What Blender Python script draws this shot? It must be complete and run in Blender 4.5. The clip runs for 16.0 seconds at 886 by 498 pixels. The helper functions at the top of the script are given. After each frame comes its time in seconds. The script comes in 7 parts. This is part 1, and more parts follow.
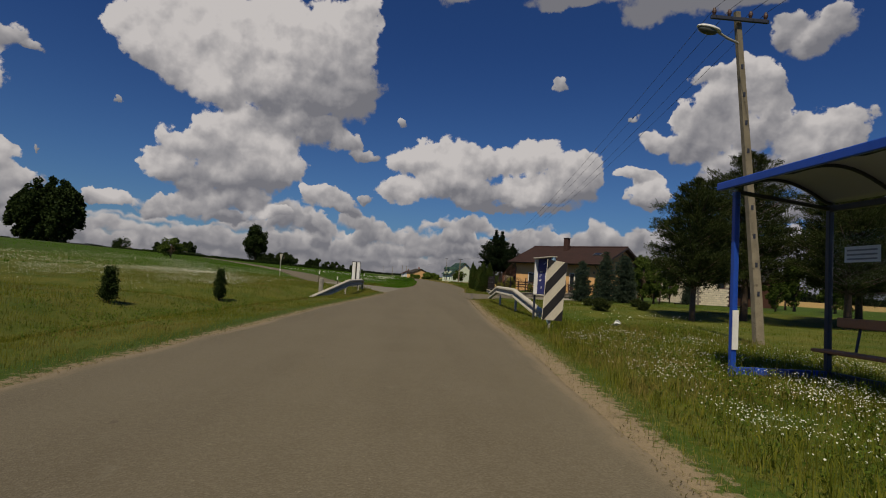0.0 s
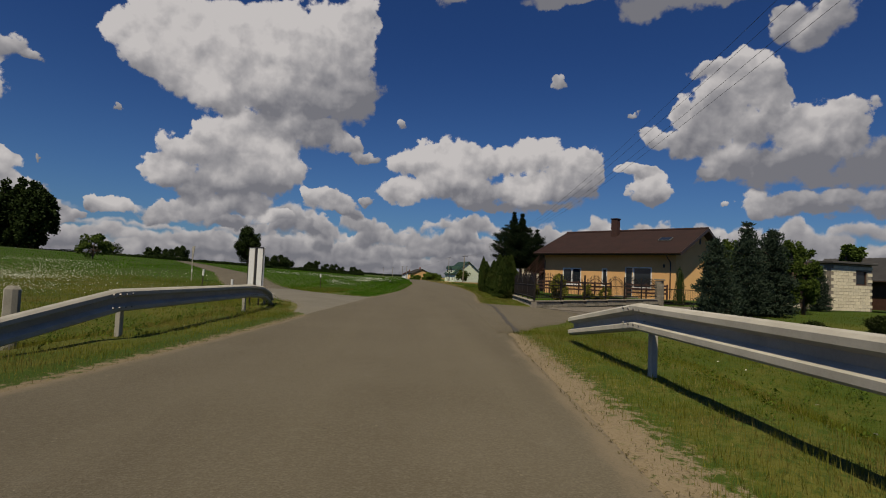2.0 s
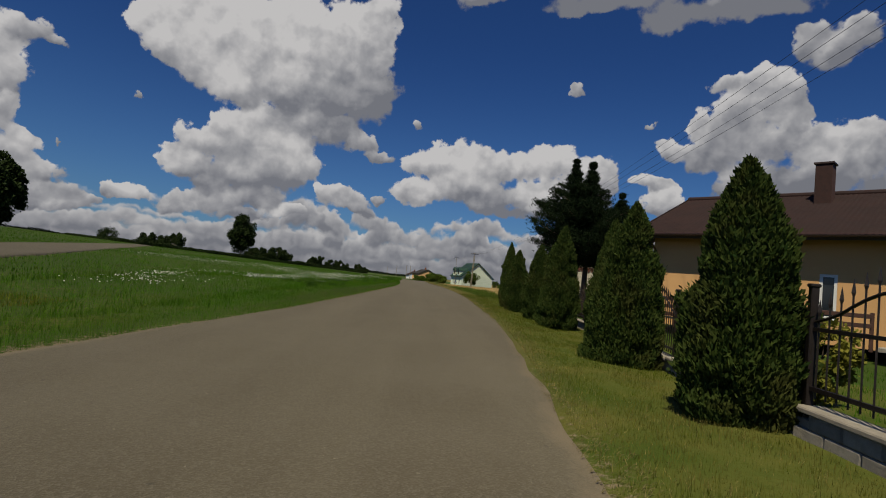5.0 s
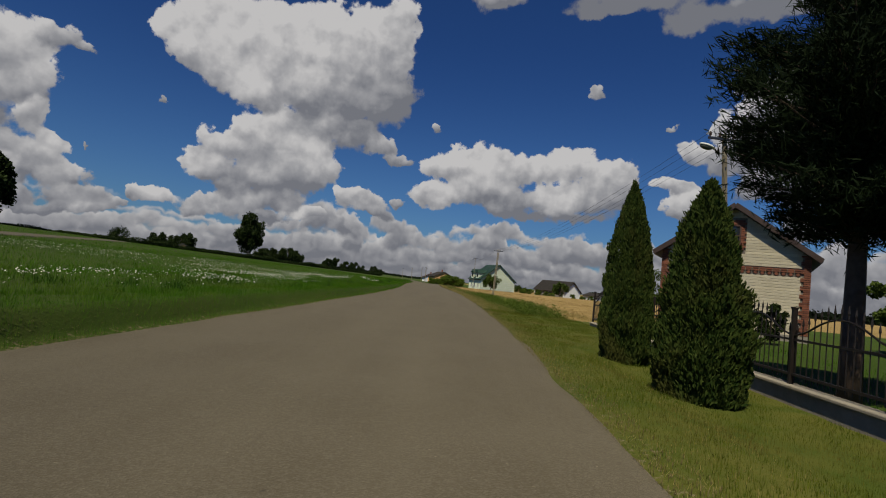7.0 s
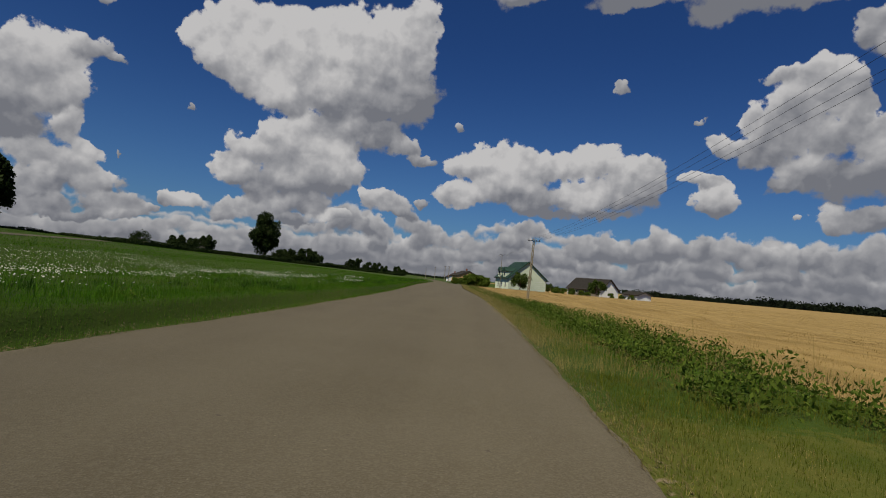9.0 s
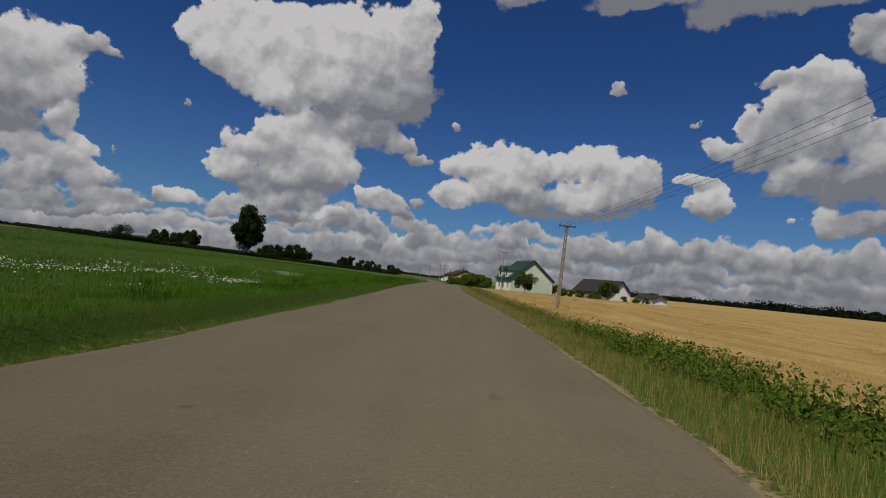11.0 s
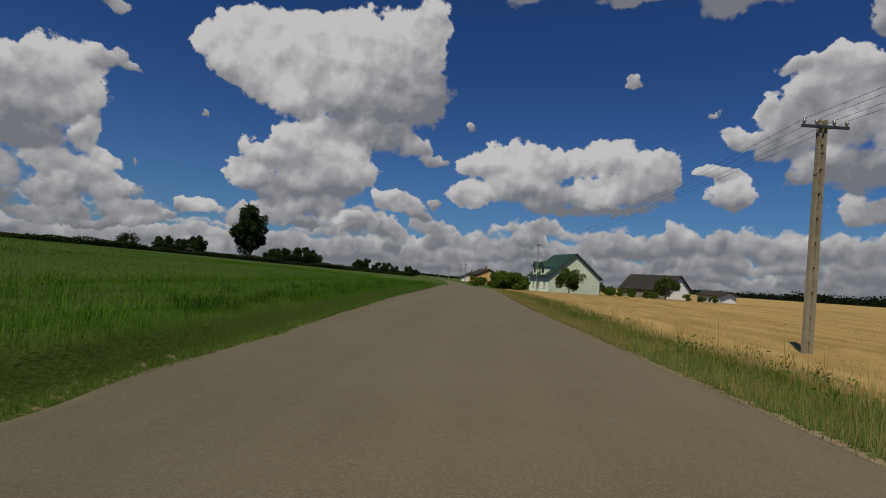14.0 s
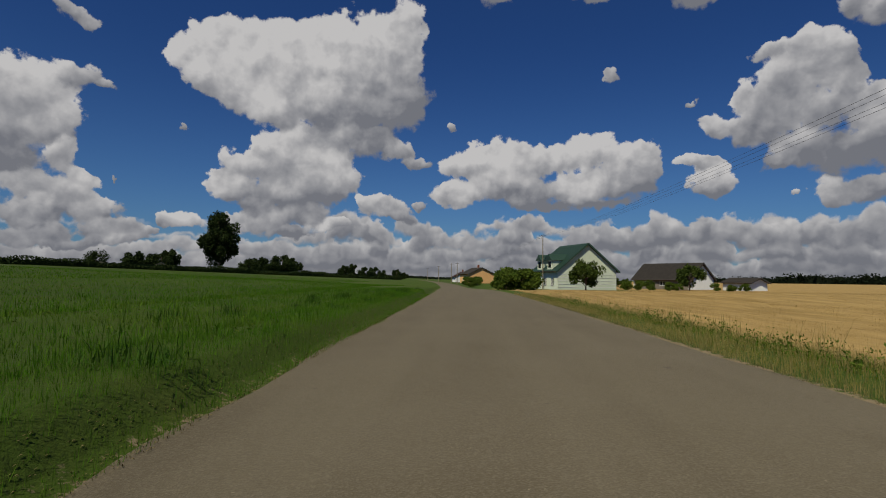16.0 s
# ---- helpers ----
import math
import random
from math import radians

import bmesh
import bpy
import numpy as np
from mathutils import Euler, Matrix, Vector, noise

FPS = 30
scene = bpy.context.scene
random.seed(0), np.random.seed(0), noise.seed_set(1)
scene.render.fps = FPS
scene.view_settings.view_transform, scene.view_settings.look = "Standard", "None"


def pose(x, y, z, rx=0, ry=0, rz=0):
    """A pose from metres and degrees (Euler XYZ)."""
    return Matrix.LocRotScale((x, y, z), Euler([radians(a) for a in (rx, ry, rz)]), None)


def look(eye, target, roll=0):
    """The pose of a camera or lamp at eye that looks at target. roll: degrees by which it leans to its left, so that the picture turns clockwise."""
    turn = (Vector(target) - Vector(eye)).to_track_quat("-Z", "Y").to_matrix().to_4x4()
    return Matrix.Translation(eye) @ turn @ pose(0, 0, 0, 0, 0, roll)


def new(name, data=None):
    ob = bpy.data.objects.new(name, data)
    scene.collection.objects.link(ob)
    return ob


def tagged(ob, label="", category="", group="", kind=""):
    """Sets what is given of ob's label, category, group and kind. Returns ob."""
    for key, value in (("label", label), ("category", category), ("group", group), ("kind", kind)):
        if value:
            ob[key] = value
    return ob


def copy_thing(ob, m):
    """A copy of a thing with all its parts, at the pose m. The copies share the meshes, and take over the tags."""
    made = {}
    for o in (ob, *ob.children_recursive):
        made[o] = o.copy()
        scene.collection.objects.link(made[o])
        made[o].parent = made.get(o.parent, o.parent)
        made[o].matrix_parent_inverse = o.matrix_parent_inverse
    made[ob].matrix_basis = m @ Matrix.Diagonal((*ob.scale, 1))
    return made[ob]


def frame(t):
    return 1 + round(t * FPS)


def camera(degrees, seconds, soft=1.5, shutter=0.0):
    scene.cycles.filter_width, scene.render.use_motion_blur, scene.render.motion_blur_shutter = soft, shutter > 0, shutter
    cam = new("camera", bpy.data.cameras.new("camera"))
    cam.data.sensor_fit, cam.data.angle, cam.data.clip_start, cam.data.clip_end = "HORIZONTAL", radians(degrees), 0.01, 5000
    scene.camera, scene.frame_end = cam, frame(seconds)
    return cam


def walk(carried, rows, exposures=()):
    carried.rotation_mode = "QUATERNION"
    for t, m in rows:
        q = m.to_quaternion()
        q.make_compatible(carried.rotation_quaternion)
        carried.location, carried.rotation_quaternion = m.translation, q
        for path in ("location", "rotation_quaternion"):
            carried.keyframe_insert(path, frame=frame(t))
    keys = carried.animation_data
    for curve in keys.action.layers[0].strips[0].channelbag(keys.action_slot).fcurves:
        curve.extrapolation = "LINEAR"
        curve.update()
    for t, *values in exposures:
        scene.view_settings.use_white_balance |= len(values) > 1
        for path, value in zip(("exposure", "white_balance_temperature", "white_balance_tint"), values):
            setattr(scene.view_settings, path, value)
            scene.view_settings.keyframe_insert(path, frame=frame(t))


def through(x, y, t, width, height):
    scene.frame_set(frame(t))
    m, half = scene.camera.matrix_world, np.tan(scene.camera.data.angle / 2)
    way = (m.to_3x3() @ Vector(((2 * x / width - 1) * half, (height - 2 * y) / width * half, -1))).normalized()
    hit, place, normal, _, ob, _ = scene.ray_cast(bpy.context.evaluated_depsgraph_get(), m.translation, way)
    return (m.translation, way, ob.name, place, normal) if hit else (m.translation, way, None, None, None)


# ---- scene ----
cam = camera(78.0, 16.0, soft=1.05)
PATH = [
    (0, pose(-0.000, 0.000, 1.055, 92.96, -3.72, -3.35)),
    (0.5, pose(0.271, 4.519, 1.062, 92.96, -5.77, -2.31)),
    (1, pose(0.665, 9.066, 1.048, 93.02, -5.13, -3.44)),
    (1.5, pose(0.938, 13.372, 1.021, 92.81, -5.48, -0.48)),
    (2, pose(1.208, 17.613, 1.030, 92.97, -2.51, -3.06)),
    (2.5, pose(1.487, 21.712, 0.998, 92.98, -5.16, -3.16)),
    (3, pose(1.724, 25.789, 0.954, 93.18, -3.13, -1.36)),
    (3.5, pose(1.973, 29.712, 1.017, 92.99, -4.76, -3.09)),
    (3.7, pose(2.059, 31.269, 1.008, 93.03, -5.21, -1.94)),
    (5.8, pose(4.180, 49.678, 1.017, 93.16, -5.49, -2.32)),
    (6, pose(4.270, 51.510, 1.009, 93.00, -5.77, -0.60)),
    (6.5, pose(4.420, 56.114, 0.983, 93.05, -2.36, -3.35)),
    (7, pose(4.444, 60.767, 1.019, 93.28, -5.77, -0.29)),
    (7.5, pose(4.812, 64.993, 1.015, 93.23, -5.27, 0.79)),
    (8, pose(4.905, 69.339, 1.043, 93.13, -3.76, -1.14)),
    (8.5, pose(5.105, 73.140, 1.044, 93.13, -5.17, 1.27)),
    (8.7, pose(5.143, 74.711, 1.020, 93.06, -4.97, 2.41)),
    (10.8, pose(4.508, 92.775, 1.016, 92.65, -5.19, 1.85)),
    (11, pose(4.448, 94.516, 1.023, 92.98, -5.61, 1.89)),
    (11.5, pose(4.280, 98.895, 1.025, 93.09, -3.21, 4.43)),
    (12, pose(4.030, 103.389, 1.025, 92.96, -5.04, 1.65)),
    (12.5, pose(3.871, 107.861, 1.029, 92.85, -2.39, 5.23)),
    (13, pose(3.635, 112.308, 1.031, 92.92, -3.36, 3.38)),
    (13.5, pose(3.376, 116.375, 1.005, 92.83, -2.33, 3.06)),
    (14, pose(2.937, 120.471, 0.994, 92.87, -3.87, 3.93)),
    (14.5, pose(2.476, 124.775, 1.026, 92.86, -4.91, 4.42)),
    (15, pose(2.073, 129.201, 1.020, 92.87, -1.40, 4.57)),
    (15.5, pose(1.620, 133.733, 1.032, 93.12, -2.89, 5.49)),
    (16, pose(1.306, 138.247, 1.029, 93.06, -0.69, 2.76)),
]
# the picture starts a little rosier, then settles
walk(cam, PATH, [(0.0, 0.0, 6780.0, 13.0), (1.5, 0.0, 6740.0, 13.0), (3.5, 0.0, 6600.0, 11.0), (6.0, 0.0, 6500.0, 10.0), (16.0, 0.0, 6500.0, 10.0)])

# ---- world, sun ----
SUN_EL, SUN_AZ = 55.0, 202.0          # degrees; azimuth clockwise from +y
sun_way = Vector((math.sin(radians(SUN_AZ)) * math.cos(radians(SUN_EL)), math.cos(radians(SUN_AZ)) * math.cos(radians(SUN_EL)), math.sin(radians(SUN_EL))))
sun = new("sun", bpy.data.lights.new("sun", "SUN"))
sun.data.energy, sun.data.angle, sun.data.color = 3.6, radians(0.53), (1.0, 0.92, 0.72)
sun.matrix_world = look(sun_way * 100, (0, 0, 0))

# cumulus lobes: azimuth, elevation, half width, half height, in degrees, and how sunlit they are
CLOUDS = {
    "tower": [(-28.8, 20.8, 1.9, 1.6, 0.85), (-26.8, 18.6, 1.7, 1.3, 0.80), (-25.6, 22.6, 2.3, 1.5, 0.90), (-26.3, 20.2, 2.91, 2.14, 0.90), (-22.9, 21.6, 3.59, 2.41, 1.00), (-18.2, 22.0, 4.35, 2.73, 1.00), (-13.3, 23.3, 4.28, 2.76, 0.95), (-8.6, 22.9, 3.24, 2.83, 0.85), (-7.2, 24.6, 2.08, 2.02, 0.80), (-24.2, 17.9, 2.50, 1.74, 0.80), (-20.1, 18.1, 4.23, 2.56, 0.85), (-14.7, 19.0, 5.04, 2.89, 0.80), (-8.4, 19.5, 3.82, 2.95, 0.62), (-6.5, 17.5, 2.07, 1.76, 0.40), (-10.5, 16.6, 4.04, 1.42, 0.32), (-15.6, 16.3, 3.32, 1.29, 0.45), (-19.4, 16.2, 1.86, 1.05, 0.75)],
    "body": [(-23.0, 11.0, 2.0, 1.4, 0.80), (-25.0, 9.3, 1.7, 0.9, 0.80), (-21.4, 13.1, 1.6, 1.2, 0.85), (-18.7, 13.5, 2.93, 1.72, 0.90), (-14.3, 14.4, 3.35, 1.80, 0.65), (-10.3, 14.0, 2.60, 1.56, 0.45), (-20.1, 11.2, 2.87, 1.78, 0.80), (-15.8, 11.2, 3.84, 2.10, 0.80), (-23.4, 8.6, 2.48, 1.06, 0.75), (-18.8, 8.6, 3.96, 1.54, 0.55), (-13.2, 9.8, 2.41, 1.47, 0.85), (-15.0, 8.1, 2.20, 0.90, 0.40), (-24.4, 7.7, 1.56, 0.64, 0.55), (-7.9, 13.1, 1.75, 0.91, 0.70), (-5.8, 11.9, 1.77, 0.46, 0.50)],
    "foot": [(-24.2, 5.3, 2.04, 0.91, 0.80), (-20.7, 5.6, 2.46, 1.10, 0.65), (-17.3, 6.3, 2.41, 1.12, 0.50), (-25.6, 4.3, 1.52, 0.69, 0.60), (-14.3, 5.1, 2.32, 0.74, 0.80), (-21.3, 7.0, 2.14, 0.87, 0.50), (-18.5, 4.3, 2.89, 0.61, 0.40), (-8.4, 7.3, 2.49, 1.10, 0.80), (-10.4, 7.1, 1.14, 1.27, 0.80), (-7.5, 6.2, 2.21, 0.52, 0.45), (-4.9, 7.8, 0.65, 0.47, 0.60), (-28.6, 5.1, 1.35, 0.67, 0.85), (-29.5, 4.8, 0.71, 0.41, 0.70)],
    "middle": [(1.3, 13.3, 1.20, 0.86, 0.90), (-0.7, 11.7, 2.57, 1.45, 0.90), (3.4, 12.3, 3.46, 1.84, 0.95), (7.0, 11.9, 1.95, 1.55, 0.85), (9.6, 12.5, 1.70, 1.48, 0.95), (13.4, 12.9, 3.03, 1.69, 1.00), (16.8, 12.0, 2.11, 1.62, 0.90), (18.4, 10.9, 1.20, 1.22, 0.70), (-1.4, 8.4, 2.50, 1.17, 0.90), (3.0, 9.5, 3.45, 1.87, 0.75), (6.6, 8.8, 2.83, 1.40, 0.50), (11.2, 9.3, 2.77, 1.56, 0.80), (15.2, 9.6, 2.97, 1.36, 0.55), (7.8, 7.5, 4.39, 0.53, 0.20), (13.6, 7.9, 3.69, 0.52, 0.25), (17.7, 9.2, 1.26, 0.96, 0.50)],
    "puff": [(22.0, 11.1, 1.88, 0.44, 0.80), (23.5, 9.7, 1.74, 1.30, 0.90), (23.3, 8.7, 1.64, 0.65, 0.45), (14.8, 19.7, 0.80, 0.69, 0.60), (22.3, 16.7, 0.63, 0.26, 0.40), (-1.7, 15.3, 0.60, 0.51, 0.60), (-28.8, 13.6, 0.27, 0.30, 0.40), (-34.2, 8.9, 0.20, 0.38, 0.40), (30.1, 7.7, 0.64, 0.36, 0.70)],
    "east": [(28.4, 20.2, 1.44, 0.78, 0.72), (30.8, 19.8, 1.98, 1.14, 0.82), (33.0, 19.0, 1.67, 1.55, 0.77), (30.4, 18.0, 2.40, 1.36, 0.72), (33.9, 17.1, 1.20, 1.28, 0.62), (26.1, 16.4, 1.14, 1.13, 0.82), (29.0, 15.9, 2.27, 1.60, 0.72), (32.2, 15.1, 2.53, 1.81, 0.62), (24.7, 14.0, 1.62, 1.10, 0.72), (27.6, 13.7, 2.31, 1.54, 0.57), (35.6, 14.8, 1.98, 1.74, 0.72), (38.4, 14.9, 1.66, 1.46, 0.77), (40.1, 13.6, 1.47, 2.24, 0.62), (36.9, 12.6, 2.71, 1.74, 0.47)],
    "east_base": [(30.5, 11.6, 2.60, 1.62, 0.50), (33.6, 11.0, 2.82, 1.53, 0.30), (28.7, 10.4, 1.32, 0.67, 0.40), (36.9, 10.2, 2.25, 1.05, 0.15), (39.7, 10.5, 1.40, 1.28, 0.20), (33.0, 7.9, 1.85, 1.10, 0.70), (35.7, 7.6, 1.94, 1.07, 0.45), (38.8, 7.9, 1.80, 1.21, 0.50), (37.7, 6.8, 2.54, 0.62, 0.15), (42.1, 7.6, 1.71, 1.34, 0.40), (42.0, 10.7, 1.72, 1.77, 0.30)],
    "high": [(35.5, 23.5, 1.69, 1.44, 0.64), (37.1, 21.7, 1.54, 1.35, 0.54), (38.7, 22.9, 1.49, 1.56, 0.64), (35.1, 22.1, 1.15, 1.20, 0.49), (15.6, 27.3, 5.98, 0.73, 0.14), (23.3, 26.0, 3.98, 1.13, -0.01), (28.3, 26.1, 3.22, 1.00, 0.04), (13.3, 26.8, 1.62, 0.49, 0.09), (3.2, 27.9, 2.18, 0.74, 0.34), (2.5, 28.5, 3.64, 1.26, 0.44), (31.1, 26.5, 4.42, 1.18, 0.14), (18.3, 28.6, 8.33, 1.40, 0.14), (-36.6, 21.6, 0.95, 0.80, 0.60), (-38.0, 22.0, 1.20, 0.70, 0.50)],
    "west": [(-41.2, 15.6, 2.59, 1.63, 0.91), (-42.7, 15.6, 1.41, 1.20, 0.86), (-39.2, 15.2, 1.94, 1.27, 0.86), (-37.8, 13.5, 1.74, 1.45, 0.76), (-40.9, 13.0, 2.88, 1.66, 0.66), (-42.2, 10.6, 2.10, 1.61, 0.26), (-39.3, 12.0, 2.23, 0.69, 0.46), (-37.1, 17.2, 2.10, 1.15, 0.78), (-34.9, 16.4, 0.89, 0.42, 0.66), (-38.1, 16.5, 0.92, 0.45, 0.76), (-44.7, 14.2, 1.75, 1.90, 0.76), (-44.7, 10.7, 2.06, 2.16, 0.36), (-44.6, 5.9, 2.03, 2.64, 0.46), (-46.9, 9.7, 2.24, 3.76, 0.46)],
    "west_base": [(-41.7, 9.1, 2.45, 1.00, 0.35), (-38.3, 10.1, 1.54, 1.51, 0.80), (-40.5, 7.5, 2.14, 1.26, 0.70), (-36.9, 8.4, 1.17, 1.07, 0.80), (-37.6, 6.3, 1.92, 1.16, 0.45), (-40.3, 5.2, 2.13, 1.03, 0.60), (-35.5, 5.8, 1.84, 1.09, 0.70), (-41.6, 3.2, 2.04, 0.93, 0.60), (-39.0, 3.7, 2.19, 0.86, 0.65), (-34.0, 4.2, 2.28, 0.81, 0.70), (-31.4, 4.0, 1.29, 0.47, 0.80), (-33.1, 3.3, 2.50, 0.51, 0.60), (-36.5, 2.9, 3.11, 0.49, 0.50), (-29.1, 5.5, 1.40, 0.58, 0.85), (-30.0, 5.0, 0.76, 0.37, 0.75)],
}


class Tree:
    """A small writer of node trees: values in, sockets out."""

    def __init__(self, tree):
        self.t = tree

    def put(self, kind, **at):
        n = self.t.nodes.new(kind)
        for k, v in at.items():
            if k == "ins":
                for key, val in v.items():
                    self.to(val, n.inputs[key])
            else:
                setattr(n, k, v)
        return n

    def to(self, val, sock):
        if isinstance(val, bpy.types.NodeSocket):
            self.t.links.new(val, sock)
        else:
            sock.default_value = val

    def math(self, op, a, b=0.0, c=0.0, clamp=False):
        n = self.put("ShaderNodeMath", operation=op, use_clamp=clamp)
        for i, v in enumerate((a, b, c)):
            self.to(v, n.inputs[i])
        return n.outputs[0]

    def vec(self, op, a, b=(0, 0, 0), out=0, scale=None):
        n = self.put("ShaderNodeVectorMath", operation=op)
        self.to(a, n.inputs[0])
        self.to(b, n.inputs[1])
        if scale is not None:
            self.to(scale, n.inputs["Scale"])
        return n.outputs[out]

    def noise(self, vector, scale, detail=4.0, rough=0.55, distort=0.0, colour=False, lac=2.0):
        n = self.put("ShaderNodeTexNoise", ins={"Scale": scale, "Detail": detail, "Roughness": rough, "Distortion": distort, "Lacunarity": lac})
        if vector is not None:
            self.to(vector, n.inputs["Vector"])
        return n.outputs["Color" if colour else "Fac"]

    def ramp(self, fac, lo, hi, a=0.0, b=1.0, kind="SMOOTHSTEP"):
        n = self.put("ShaderNodeMapRange", interpolation_type=kind)
        for key, v in zip(("Value", "From Min", "From Max", "To Min", "To Max"), (fac, lo, hi, a, b)):
            self.to(v, n.inputs[key])
        return n.outputs[0]

    def mix(self, fac, a, b, mode="MIX"):
        n = self.put("ShaderNodeMix", data_type="RGBA", blend_type=mode)
        self.to(fac, n.inputs[0])
        for v, i in ((a, 6), (b, 7)):
            self.to((*v, 1.0) if isinstance(v, tuple) and len(v) == 3 else v, n.inputs[i])
        return n.outputs[2]

    def mapped(self, vector, scale=(1, 1, 1), loc=(0, 0, 0), rot=(0, 0, 0), kind="POINT"):
        n = self.put("ShaderNodeMapping", vector_type=kind, ins={"Location": loc, "Rotation": rot, "Scale": scale})
        self.to(vector, n.inputs["Vector"])
        return n.outputs[0]


world = bpy.data.worlds.new("sky")
scene.world = world
world.use_nodes = True
world.node_tree.nodes.clear()
w = Tree(world.node_tree)
way = w.put("ShaderNodeTexCoord").outputs["Generated"]
sky = w.put("ShaderNodeTexSky", sky_type="NISHITA", sun_disc=False, sun_elevation=radians(SUN_EL), sun_rotation=radians(SUN_AZ), altitude=100, air_density=1.0, dust_density=0.6, ozone_density=3.0)
split = w.put("ShaderNodeSeparateXYZ", ins={0: way})
east, north, height = split.outputs
azimuth = w.math("MULTIPLY", w.math("ARCTAN2", east, north), 180 / math.pi)
elevation = w.math("MULTIPLY", w.math("ARCSINE", height), 180 / math.pi)
# billows: the direction is pushed about by two sizes of noise
push = w.vec("ADD", w.vec("SCALE", w.vec("SUBTRACT", w.noise(way, 11.0, 3.0, 0.55, colour=True), (0.5, 0.5, 0.5)), scale=5.0),
             w.vec("SCALE", w.vec("SUBTRACT", w.noise(way, 42.0, 4.0, 0.6, colour=True), (0.5, 0.5, 0.5)), scale=1.7))
flat = w.vec("ADD", w.put("ShaderNodeCombineXYZ", ins={0: azimuth, 1: elevation}).outputs[0], w.vec("MULTIPLY", push, (1.0, 0.72, 0.0)))


def billow(at, scale):
    v = w.put("ShaderNodeTexVoronoi", feature="SMOOTH_F1", ins={"Vector": at, "Scale": scale, "Smoothness": 0.3, "Randomness": 1.0})
    return w.math("SUBTRACT", 0.42, v.outputs["Distance"])


# thickness and sunlit share of the single clouds: soft lobes, summed one after the other
thick, bright = None, None
for lobes in CLOUDS.values():
    for az, el, rx, ry, tone in lobes:
        at = flat if thick is None else w.vec("ADD", flat, w.math("MULTIPLY", thick, 1e-7))
        local = w.mapped(at, (rx * 1.08, ry * 1.22, 1.0), (az, el, 0), kind="TEXTURE")
        near = w.math("POWER", 0.0498, w.vec("DOT_PRODUCT", local, local, out=1))
        lift = w.vec("DOT_PRODUCT", local, (-0.10, 0.34, 0.0), out=1)
        part_ = w.math("MULTIPLY", near, w.math("ADD", lift, tone))
        thick = near if thick is None else w.math("ADD", thick, near)
        bright = part_ if bright is None else w.math("ADD", bright, part_)
bright = w.math("DIVIDE", bright, w.math("ADD", thick, 1e-5))
knobs = w.math("ADD", w.math("MULTIPLY", billow(w.vec("ADD", way, w.vec("SCALE", push, scale=0.004)), 30.0), 1.0), w.math("MULTIPLY", billow(w.vec("ADD", way, w.vec("SCALE", push, scale=0.006)), 75.0), 0.6))
fine = w.math("SUBTRACT", w.noise(way, 46.0, 7.0, 0.62), 0.5)
field = w.math("ADD", w.math("LOGARITHM", w.math("MAXIMUM", thick, 1e-4), math.e), w.math("ADD", w.math("MULTIPLY", knobs, 1.4), w.math("MULTIPLY", fine, 3.5)))
# lower lobes end in soft mist, sunlit ones in crisp knobs
cover = w.ramp(field, -2.85, w.ramp(bright, 0.2, 0.9, -1.2, -2.1))
above = w.vec("ADD", way, (-0.006, 0.0, 0.016))
relief = w.math("SUBTRACT", w.noise(w.vec("ADD", way, w.vec("SCALE", push, scale=0.004)), 15.0, 4.0, 0.5), w.noise(w.vec("ADD", above, w.vec("SCALE", push, scale=0.004)), 15.0, 4.0, 0.5))
lit = w.math("ADD", w.math("MULTIPLY_ADD", bright, 1.45, -0.45), w.math("ADD", w.math("MULTIPLY", relief, 2.0), w.math("ADD", w.math("MULTIPLY", knobs, 0.15), w.math("MULTIPLY", fine, 0.12))))

